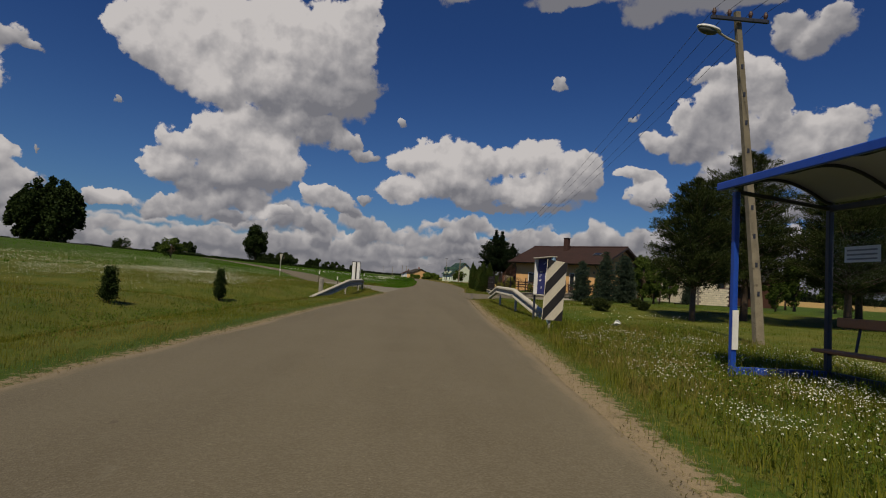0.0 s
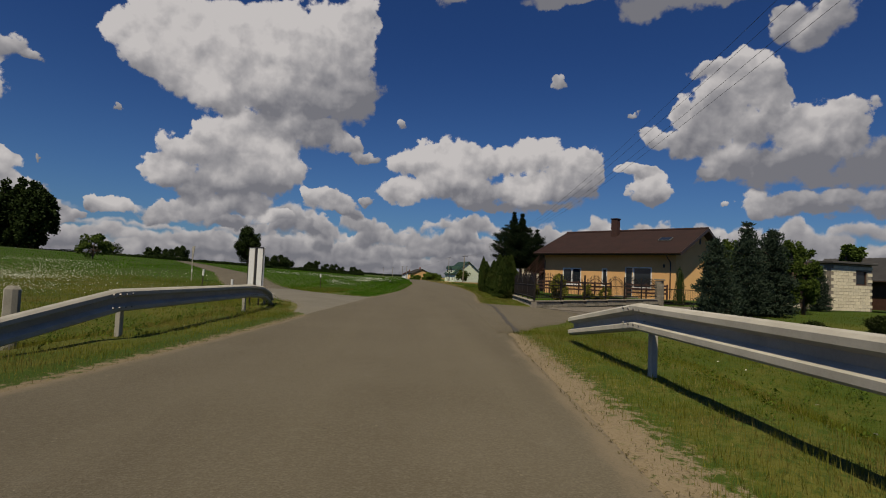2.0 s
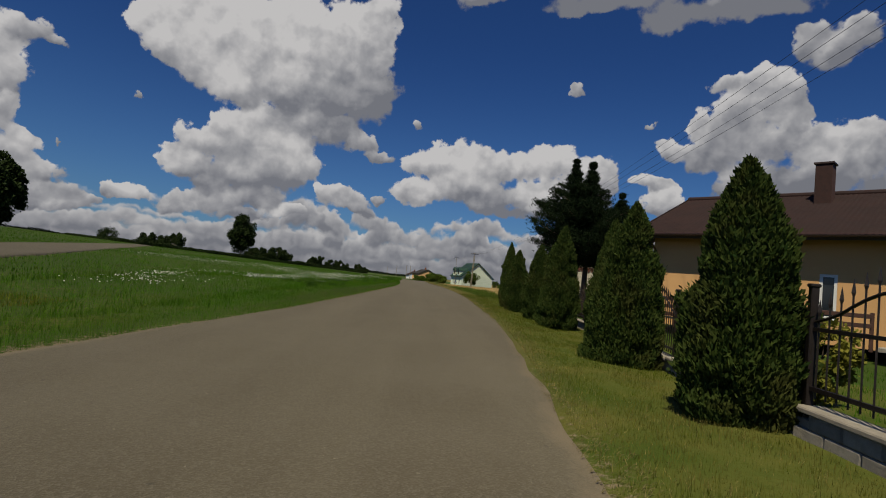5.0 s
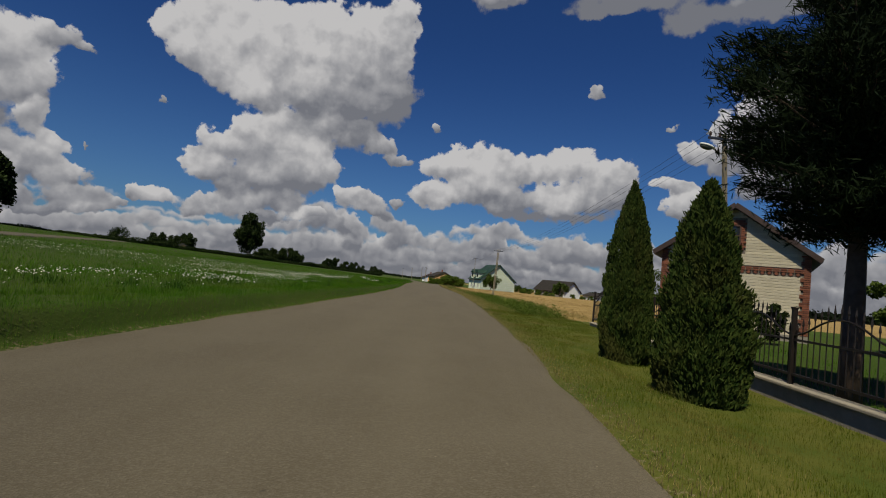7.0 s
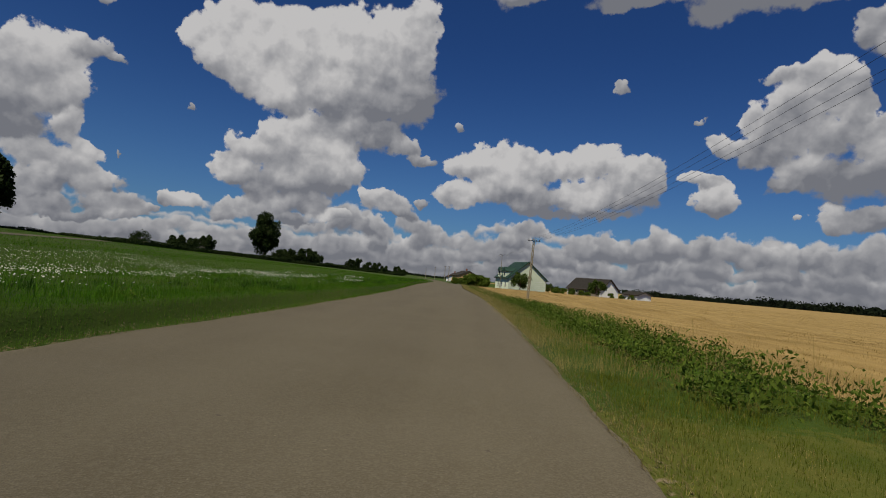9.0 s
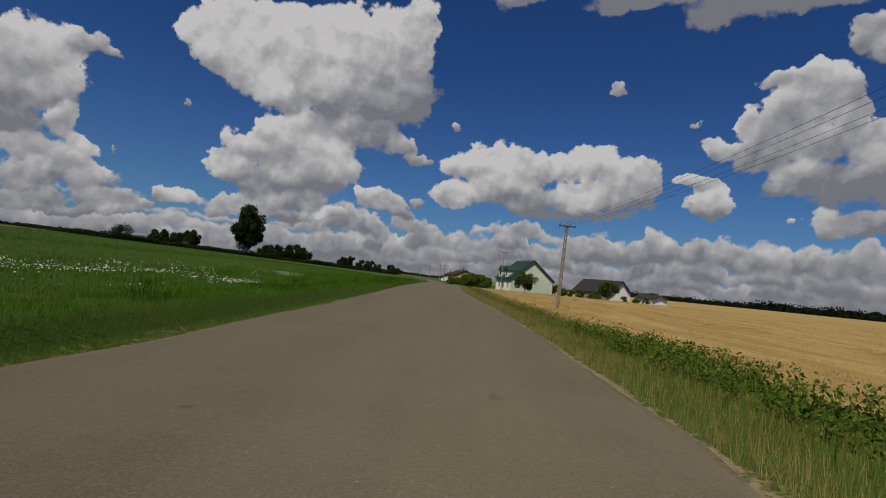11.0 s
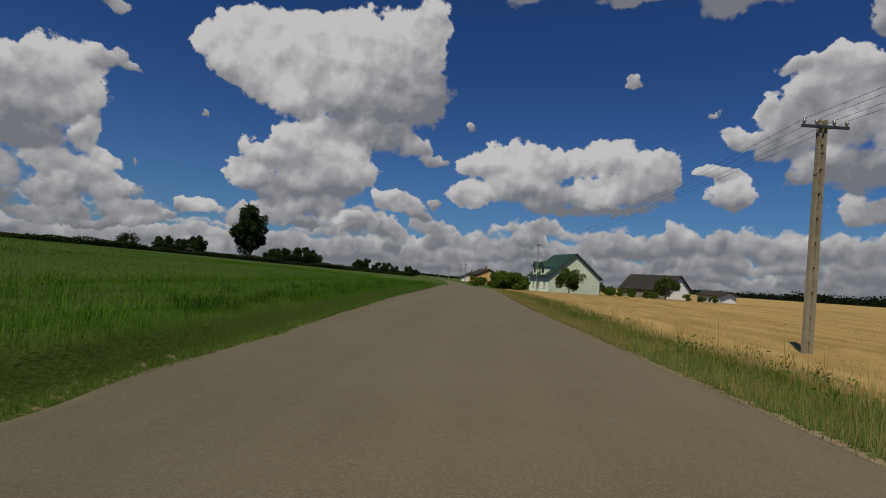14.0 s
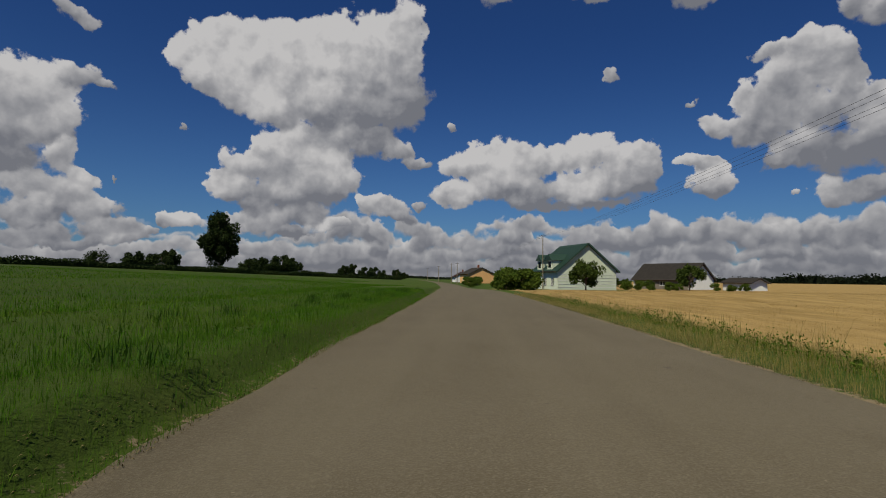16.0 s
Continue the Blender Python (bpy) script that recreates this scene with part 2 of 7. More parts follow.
# ranks of small cumulus low over the land, nearer ones higher: base, depth, width, share of gaps
low_cover, low_lit = 0.0, 0.0
level = w.put("ShaderNodeSeparateXYZ", ins={0: flat}).outputs[1]
for k, (base_el, deep, wide, gap, dusk) in enumerate([(-0.2, 2.0, 3.6, 0.10, 0.10), (0.8, 2.2, 4.2, 0.17, 0.08), (2.0, 2.5, 4.6, 0.20, 0.06), (3.4, 2.8, 5.0, 0.25, 0.06), (4.9, 2.6, 5.6, 0.37, 0.08), (12.0, 7.0, 19.0, 0.56, 0.2)]):
    line = w.vec("ADD", flat, (23.7 * k, 0.0, 11.0 * k))
    heap = w.noise(w.vec("MULTIPLY", line, (1.0, 0.16, 1.0)), 1.0 / wide, 3.0, 0.62)
    top_ = w.math("MULTIPLY", w.ramp(heap, gap, gap + 0.34, 0.0, 1.0, "LINEAR"), deep)
    if k in (2, 3, 4):
        # fewer of the nearer ranks to the west
        top_ = w.math("MULTIPLY", top_, w.ramp(azimuth, -27.0, -9.0, 0.25 if k > 2 else 0.6, 1.0))
    up = w.math("SUBTRACT", level, base_el)
    here = w.math("MULTIPLY", w.ramp(w.math("ADD", w.math("SUBTRACT", top_, up), w.math("MULTIPLY", knobs, 0.5)), -0.05, 0.40), w.ramp(up, -0.5, 0.2))
    if k == 5:
        # scattered fair-weather cumulus beyond the sides and behind
        here = w.math("MULTIPLY", here, w.ramp(north, 0.60, 0.72, 1.0, 0.0))
    glow = w.math("ADD", w.math("MULTIPLY", w.math("SUBTRACT", 1.0, w.math("MULTIPLY", w.math("SUBTRACT", top_, up), 1.0 / deep)), 0.95), w.math("ADD", dusk - 0.10, w.math("MULTIPLY", knobs, 0.35)), clamp=True)
    rest = w.math("SUBTRACT", 1.0, here)
    low_lit = w.math("ADD", w.math("MULTIPLY", low_lit, rest), w.math("MULTIPLY", glow, here))
    low_cover = w.math("ADD", w.math("MULTIPLY", low_cover, rest), here)
rest = w.math("SUBTRACT", 1.0, cover)
lit = w.math("ADD", w.math("MULTIPLY", low_lit, rest), w.math("MULTIPLY", w.math("MAXIMUM", lit, 0.0), cover))
cover = w.math("ADD", w.math("MULTIPLY", low_cover, rest), cover)
lit = w.math("DIVIDE", lit, w.math("MAXIMUM", cover, 0.01))
shade = w.put("ShaderNodeValToRGB", ins={0: lit})
e = shade.color_ramp.elements
e[0].position, e[0].color = 0.05, (0.165, 0.172, 0.196, 1)
e[1].position, e[1].color = 1.0, (0.520, 0.512, 0.510, 1)
mid = e.new(0.5)
mid.color = (0.300, 0.302, 0.318, 1)
blue = w.mix(1.0, sky.outputs[0], w.mix(w.ramp(height, 0.05, 0.42), (0.53, 0.90, 1.38), (0.31, 0.62, 1.17)), "MULTIPLY")
clear = w.put("ShaderNodeBackground", ins={0: blue, 1: 0.040})
cloud = w.put("ShaderNodeBackground", ins={0: shade.outputs[0], 1: 1.0})
both = w.put("ShaderNodeMixShader", ins={0: cover, 1: clear.outputs[0], 2: cloud.outputs[0]})
w.to(both.outputs[0], w.put("ShaderNodeOutputWorld").inputs[0])


# ---- materials ----
def material(name, colour, rough=0.8, metal=0.0, spec=0.5):
    """A node material; returns it, its tree writer and its main shader."""
    m = bpy.data.materials.new(name)
    m.use_nodes = True
    n = Tree(m.node_tree)
    bsdf = m.node_tree.nodes["Principled BSDF"]
    bsdf.inputs["Base Color"].default_value = (*colour, 1)
    bsdf.inputs["Roughness"].default_value = rough
    bsdf.inputs["Metallic"].default_value = metal
    bsdf.inputs["Specular IOR Level"].default_value = spec
    bsdf.inputs["Diffuse Roughness"].default_value = 1.0 if rough > 0.7 else 0.0
    return m, n, bsdf


def bump(n, bsdf, height, strength=0.4, distance=0.01):
    b = n.put("ShaderNodeBump", ins={"Strength": strength, "Distance": distance, "Height": height})
    n.to(b.outputs[0], bsdf.inputs["Normal"])


def worn(name, a, b, scale=6.0, rough=0.8, metal=0.0, fine=60.0, relief=0.25, spots=None, island=0.0):
    """A surface that varies between two colours at two sizes, with fine relief; spots: a third colour in flecks."""
    m, n, bsdf = material(name, a, rough, metal)
    at = n.put("ShaderNodeTexCoord").outputs["Object"]
    big, small = n.noise(at, scale, 4.0, 0.6), n.noise(at, fine, 5.0, 0.65)
    c = n.mix(n.ramp(big, 0.32, 0.68), a, b)
    c = n.mix(0.35, c, n.mix(small, tuple(v * 0.55 for v in a), tuple(min(1, v * 1.35) for v in b)))
    if spots:
        c = n.mix(n.ramp(n.noise(at, scale * 2.3, 6.0, 0.7), 0.6, 0.68), c, spots)
    if island:
        r = n.put("ShaderNodeObjectInfo").outputs["Random"]
        c = n.mix(1.0, c, n.mix(r, (1 - island,) * 3, (1 + island * 0.5,) * 3), "MULTIPLY")
    n.to(c, bsdf.inputs["Base Color"])
    n.to(n.ramp(small, 0.3, 0.7, rough - 0.08, min(1, rough + 0.1)), bsdf.inputs["Roughness"])
    bump(n, bsdf, small, relief, 0.01)
    return m


def leafy(name, a, b, rough=0.55, through=0.25, scale=0.9, patch_=None):
    """Foliage: each leaf or blade takes its own shade, patches vary, and light comes through."""
    m, n, bsdf = material(name, a, rough + 0.2, 0, 0.08)
    at = n.put("ShaderNodeTexCoord").outputs["Object"]
    r = n.put("ShaderNodeNewGeometry").outputs["Random Per Island"]
    c = n.mix(r, a, b)
    c = n.mix(1.0, c, n.mix(n.noise(at, scale, 3.0), (0.62, 0.66, 0.6), (1.3, 1.25, 1.15)), "MULTIPLY")
    if patch_:
        spot_ = n.math("ADD", n.noise(at, 0.42, 4.0, 0.6), n.math("MULTIPLY", n.math("SUBTRACT", n.noise(at, 3.0, 3.0, 0.6), 0.5), 0.5))
        c = n.mix(n.ramp(spot_, 0.46, 0.66, 0.0, 0.75), c, n.mix(r, tuple(v * 0.7 for v in patch_), patch_))
    n.to(c, bsdf.inputs["Base Color"])
    trans = n.put("ShaderNodeBsdfTranslucent", ins={0: c})
    out = m.node_tree.nodes["Material Output"]
    n.to(n.put("ShaderNodeMixShader", ins={0: through, 1: bsdf.outputs[0], 2: trans.outputs[0]}).outputs[0], out.inputs[0])
    return m


def asphalt_material():
    """Worn asphalt. Attribute dust: how far the sand of the verge has blown over it."""
    m, n, bsdf = material("asphalt", (0.1, 0.095, 0.088), 0.85, 0, 0.3)
    at = n.put("ShaderNodeNewGeometry").outputs["Position"]
    grit = n.put("ShaderNodeTexVoronoi", ins={"Vector": at, "Scale": 85.0})
    fine = n.noise(at, 160.0, 3.0, 0.7)
    streak = n.noise(n.mapped(at, (1.0, 0.05, 1.0)), 1.1, 5.0, 0.6)
    cloudy = n.noise(at, 0.55, 4.0, 0.6)
    blot = n.noise(at, 3.1, 4.0, 0.6)
    c = n.mix(n.ramp(streak, 0.3, 0.7), (0.090, 0.074, 0.046), (0.112, 0.094, 0.060))
    c = n.mix(n.ramp(cloudy, 0.35, 0.7, 0.0, 0.5), c, (0.126, 0.107, 0.072))
    c = n.mix(n.ramp(blot, 0.62, 0.74, 0.0, 0.55), c, (0.134, 0.116, 0.081))
    c = n.mix(n.ramp(n.noise(at, 2.4, 2.0, 0.45), 0.735, 0.775, 0.0, 0.62), c, (0.050, 0.042, 0.030))
    c = n.mix(n.ramp(n.noise(n.vec("ADD", at, (31.0, 7.0, 0.0)), 7.0, 2.0, 0.5), 0.755, 0.785, 0.0, 0.7), c, (0.044, 0.037, 0.027))
    c = n.mix(n.ramp(n.noise(at, 26.0, 2.0, 0.5), 0.745, 0.775, 0.0, 0.8), c, (0.27, 0.235, 0.17))
    c = n.mix(n.math("MULTIPLY", n.ramp(grit.outputs["Color"], 0.3, 1.0), 0.5), c, (0.175, 0.15, 0.105))
    c = n.mix(n.ramp(fine, 0.35, 0.5, 0.45, 0.0), c, (0.032, 0.028, 0.020))
    dust = n.put("ShaderNodeSeparateColor", ins={0: n.put("ShaderNodeAttribute", attribute_name="dust").outputs["Color"]}).outputs[0]
    blown = n.math("ADD", dust, n.math("MULTIPLY", n.math("SUBTRACT", n.noise(n.mapped(at, (1.0, 0.35, 1.0)), 4.0, 6.0, 0.7), 0.5), 0.9))
    c = n.mix(n.ramp(blown, 0.35, 0.85, 0.0, 0.75), c, n.mix(fine, (0.14, 0.108, 0.066), (0.22, 0.175, 0.114)))
    n.to(c, bsdf.inputs["Base Color"])
    bump(n, bsdf, n.math("ADD", grit.outputs["Distance"], n.math("MULTIPLY", fine, 0.5)), 0.6, 0.006)
    return m


def ground_material():
    """Soil and turf under the blades. Attribute plan: red sand, green straw, blue mown lawn."""
    m, n, bsdf = material("turf", (0.06, 0.1, 0.02), 0.95, 0, 0.15)
    at = n.put("ShaderNodeNewGeometry").outputs["Position"]
    plan = n.put("ShaderNodeSeparateColor", ins={0: n.put("ShaderNodeAttribute", attribute_name="plan").outputs["Color"]})
    ragged = n.math("MULTIPLY", n.math("SUBTRACT", n.noise(at, 8.0, 7.0, 0.75), 0.5), 1.9)
    big, mid_, small = n.noise(at, 0.05, 4.0, 0.6), n.noise(at, 0.7, 5.0, 0.65), n.noise(at, 22.0, 4.0, 0.7)
    turf = n.mix(n.ramp(big, 0.3, 0.7), (0.036, 0.066, 0.007), (0.056, 0.088, 0.010))
    turf = n.mix(n.ramp(mid_, 0.45, 0.85), turf, (0.056, 0.072, 0.014))
    turf = n.mix(n.ramp(small, 0.4, 0.75, 0.0, 0.55), turf, (0.022, 0.034, 0.006))
    lawn = n.mix(n.ramp(mid_, 0.3, 0.7), (0.050, 0.074, 0.008), (0.108, 0.104, 0.020))
    lawn = n.mix(n.ramp(small, 0.45, 0.8, 0.0, 0.5), lawn, (0.05, 0.075, 0.012))
    rows = n.noise(n.mapped(at, (1.0, 0.12, 1.0), rot=(0, 0, radians(-24))), 1.1, 5.0, 0.6)
    straw = n.mix(n.ramp(rows, 0.3, 0.7), (0.20, 0.135, 0.047), (0.36, 0.25, 0.098))
    straw = n.mix(n.ramp(small, 0.35, 0.75, 0.0, 0.5), straw, (0.30, 0.20, 0.07))
    straw = n.mix(n.ramp(n.noise(n.mapped(at, (1.0, 0.3, 1.0)), 0.5, 5.0, 0.65), 0.45, 0.75, 0.0, 0.45), straw, (0.25, 0.165, 0.06))
    sand = n.mix(small, (0.16, 0.122, 0.073), (0.26, 0.205, 0.130))
    sand = n.mix(n.ramp(mid_, 0.5, 0.8, 0.0, 0.6), sand, (0.13, 0.10, 0.066))

    def over(c, part_, other):
        return n.mix(n.ramp(n.math("ADD", part_, ragged), 0.38, 0.62), c, other)

    c = over(over(over(turf, plan.outputs[2], lawn), plan.outputs[1], straw), plan.outputs[0], sand)
    n.to(c, bsdf.inputs["Base Color"])
    bump(n, bsdf, n.math("ADD", small, mid_), 0.8, 0.03)
    return m


ASPHALT, TURF = asphalt_material(), ground_material()


# ---- mesh helpers ----
def part(name, bm, mat, parent=None, label="", smooth=False, at=None):
    """Link a bmesh as one mesh object."""
    me = bpy.data.meshes.new(name)
    bm.to_mesh(me)
    bm.free()
    return placed(name, me, mat, parent, label, smooth, at)


def placed(name, me, mat, parent=None, label="", smooth=False, at=None):
    if mat and not me.materials:
        me.materials.append(mat)
    if smooth:
        me.polygons.foreach_set("use_smooth", np.ones(len(me.polygons), dtype=bool))
    ob = new(name, me)
    if at is not None:
        ob.matrix_basis = at
    if parent:
        ob.parent = parent
    return tagged(ob, label) if label else ob


def thing(name, m, label, category, group="", kind=""):
    ob = new(name)
    ob.empty_display_size = 0.2
    ob.matrix_basis = m
    return tagged(ob, label, category, group, kind)


def add_box(bm, size, m=None, bevel=0.0):
    """A box of the given size about the origin of m, edges eased."""
    r = bmesh.ops.create_cube(bm, size=1.0)
    vs = r["verts"]
    bmesh.ops.scale(bm, vec=size, verts=vs)
    if bevel:
        es = list({ed for v in vs for ed in v.link_edges})
        got = bmesh.ops.bevel(bm, geom=es, offset=bevel, segments=1, affect="EDGES")
        vs = list({v for f in got["faces"] for v in f.verts} | {v for v in vs if v.is_valid})
    if m is not None:
        bmesh.ops.transform(bm, matrix=m, verts=vs)
    return vs


def box(size, m=None, bevel=0.0):
    bm = bmesh.new()
    add_box(bm, size, m, bevel)
    return bm


def tube(points, radius, sides=8, bm=None, taper=None, cap=True):
    """A round bar along points; taper: the radius at each point."""
    bm = bm or bmesh.new()
    rings = []
    pts = [Vector(p) for p in points]
    for i, p in enumerate(pts):
        way_ = (pts[min(i + 1, len(pts) - 1)] - pts[max(i - 1, 0)]).normalized()
        q = way_.to_track_quat("Z", "Y")
        r = taper[i] if taper else radius
        rings.append([bm.verts.new(p + q @ Vector((r * math.cos(2 * math.pi * k / sides), r * math.sin(2 * math.pi * k / sides), 0))) for k in range(sides)])
    for a, b in zip(rings, rings[1:]):
        for k in range(sides):
            bm.faces.new((a[k], a[(k + 1) % sides], b[(k + 1) % sides], b[k]))
    if cap:
        bm.faces.new(rings[0][::-1])
        bm.faces.new(rings[-1])
    return bm


def sweep(profile, stations, bm=None):
    """A closed profile of (across, up) carried through stations (origin, across way, up way)."""
    bm = bm or bmesh.new()
    rings = [[bm.verts.new(Vector(o) + Vector(a) * u + Vector(b) * v) for u, v in profile] for o, a, b in stations]
    k = len(profile)
    for p, q in zip(rings, rings[1:]):
        for i in range(k):
            bm.faces.new((p[i], p[(i + 1) % k], q[(i + 1) % k], q[i]))
    bm.faces.new(rings[0][::-1])
    bm.faces.new(rings[-1])
    bmesh.ops.recalc_face_normals(bm, faces=bm.faces[:])
    return bm


def mesh_from(name, verts, faces):
    """A mesh from arrays: all faces with the same number of corners."""
    me = bpy.data.meshes.new(name)
    verts, faces = np.asarray(verts, dtype=np.float32), np.asarray(faces, dtype=np.int32)
    k = faces.shape[1]
    me.vertices.add(len(verts))
    me.vertices.foreach_set("co", verts.ravel())
    me.loops.add(faces.size)
    me.loops.foreach_set("vertex_index", faces.ravel())
    me.polygons.add(len(faces))
    me.polygons.foreach_set("loop_start", np.arange(0, faces.size, k, dtype=np.int32))
    me.update(calc_edges=True)
    return me


# ---- plan: road and land ----
ROAD_Y = [-60, 0, 7, 16, 25, 40, 54, 64, 76, 90, 104, 115, 124, 131, 142, 160, 180, 205, 252, 310, 374, 500, 700]
ROAD_R = [-0.6, 1.28, 1.92, 2.22, 2.86, 3.95, 5.42, 5.85, 6.28, 6.38, 6.25, 5.98, 5.58, 5.24, 4.83, 4.66, 4.2, 3.2, 0.9, -3.0, -9, -24, -50]
ROAD_L = [-5.2, -3.42, -2.90, -2.45, -1.62, -0.85, 0.28, 0.55, 0.80, 1.05, 0.92, 0.6, 0.18, -0.13, -0.66, -0.95, -1.3, -2.3, -4.6, -8.6, -14.6, -29.6, -55]


def smooth_track(values):
    ys = np.arange(-60, 701, 1.0)
    v = np.interp(ys, ROAD_Y, values)
    k = np.hanning(15)
    return ys, np.convolve(np.pad(v, 7, "edge"), k / k.sum(), "valid")


TRACK_Y, TRACK_R = smooth_track(ROAD_R)
_, TRACK_L = smooth_track(ROAD_L)


def road_r(y):
    return np.interp(y, TRACK_Y, TRACK_R)


def road_l(y):
    return np.interp(y, TRACK_Y, TRACK_L)


def step(x, a, b):
    t = np.clip((np.asarray(x, dtype=float) - a) / (b - a), 0, 1)
    return t * t * (3 - 2 * t)


def land(x, y):
    """Height of the ground."""
    x, y = np.asarray(x, dtype=float), np.asarray(y, dtype=float)
    z = -0.9 * step(y, 175, 260)
    out_l, out_r = road_l(y) - x, x - road_r(y)
    # the western field climbs away from the road
    z = z + np.clip(out_l - 8, 0, 110) * 0.030 * step(y, -40, 60) + np.clip(out_l - 8, 0, 110) * 0.008
    # shallow ditches beside the road before the junction, and the brook at the culvert
    z = z - 0.40 * np.exp(-((out_l - 3.6) / 1.3) ** 2) * step(y, -30, -10) * (1 - step(y, 30, 35))
    z = z - 0.30 * np.exp(-((out_r - 3.4) / 1.2) ** 2) * step(y, 13, 17) * (1 - step(y, 27, 31))
    z = z - 0.35 * np.exp(-((y - 22 - 0.1 * x) / 2.2) ** 2) * np.maximum(step(out_r, 1.9, 3.6), step(out_l, 2.0, 3.6)) * (1 - step(np.abs(x), 25, 40))
    # low bank of the western field past the junction
    z = z + 0.30 * step(out_l, 0.10, 0.44) * step(y, 48, 64)
    # the stubble lies a little below the road
    z = z - 0.38 * step(out_r, 0.9, 4.5) * step(y, 88, 114) * (1 - step(y, 172, 205))
    z = z + 0.05 * step(out_r, 0.6, 2.0)
    # the mown verge falls towards the garden fence
    z = z - 0.25 * step(out_r, 0.5, 2.0) * step(y, 45, 56) * (1 - 0.6 * step(y, 68, 80))
    return z


def field_edge(y):
    """Where the stubble begins: the verge narrows past the power pole."""
    return road_r(y) + 3.4 - 0.85 * step(y, 106, 126)


def land1(x, y):
    return float(land(x, y))


# side road to the west: its two edges by y, flaring into the junction
SIDE_LY, SIDE_LX = [30.6, 32.4, 34.3, 36.2, 37.3, 39.7, 45.5, 55, 64.5, 80, 110, 158, 248], [-1.2, -1.95, -2.25, -2.7, -3.6, -5.2, -7.85, -11.8, -15.4, -22.5, -36, -58, -97]
SIDE_RY, SIDE_RX = [42.9, 43.4, 44.4, 46.5, 49.5, 56, 64.5, 80, 110, 158, 248], [-0.7, -1.7, -2.9, -4.4, -6.0, -8.6, -11.7, -18.7, -32.2, -54.2, -93]


def side_edges(y):
    left_ = np.interp(y, SIDE_LY, SIDE_LX)
    right_ = np.where(np.asarray(y) < 42.9, road_l(y) + 0.4, np.interp(y, SIDE_RY, SIDE_RX))
    return left_, right_


def on_side(x, y):
    """How far inside the side road a place lies (metres, negative outside)."""
    left_, right_ = side_edges(y)
    g = np.minimum((x - left_) * 0.9, (right_ - x) * 0.8)
    return np.where((y > 30.6) & (y < 248), g, -9.0)


# paved forecourt by the garden fence: corner points of its sheet
def on_drive(x, y):
    """How far inside the forecourt a place lies (metres, negative outside)."""
    a = 0.6 * (y - np.minimum(28.7 + (x - 3.3) * 1.50 + 0.14 * np.sin(x * 5.0) + 0.07 * np.sin(x * 13.0 + 1.0), 34.4 + (x - 6.96) * 1.06))        # near edge
    b = np.where(np.asarray(x) < 5.95, 39.2 + (5.95 - x) * 0.65 - y, 38.9 - y + (x - 5.9) * 0.92)        # fence edge
    return np.minimum(np.minimum(a, b * 0.74), x - 2.0)


def spread(lo, hi, fine_lo, fine_hi, fine, grow=1.16):
    mid_ = list(np.arange(fine_lo, fine_hi + fine / 2, fine))
    s, left_ = fine, []
    v = fine_lo
    while v > lo:
        s *= grow
        v -= s
        left_.append(v)
    s, right_ = fine, []
    v = fine_hi
    while v < hi:
        s *= grow
        v += s
        right_.append(v)
    return np.array(left_[::-1] + mid_ + right_)


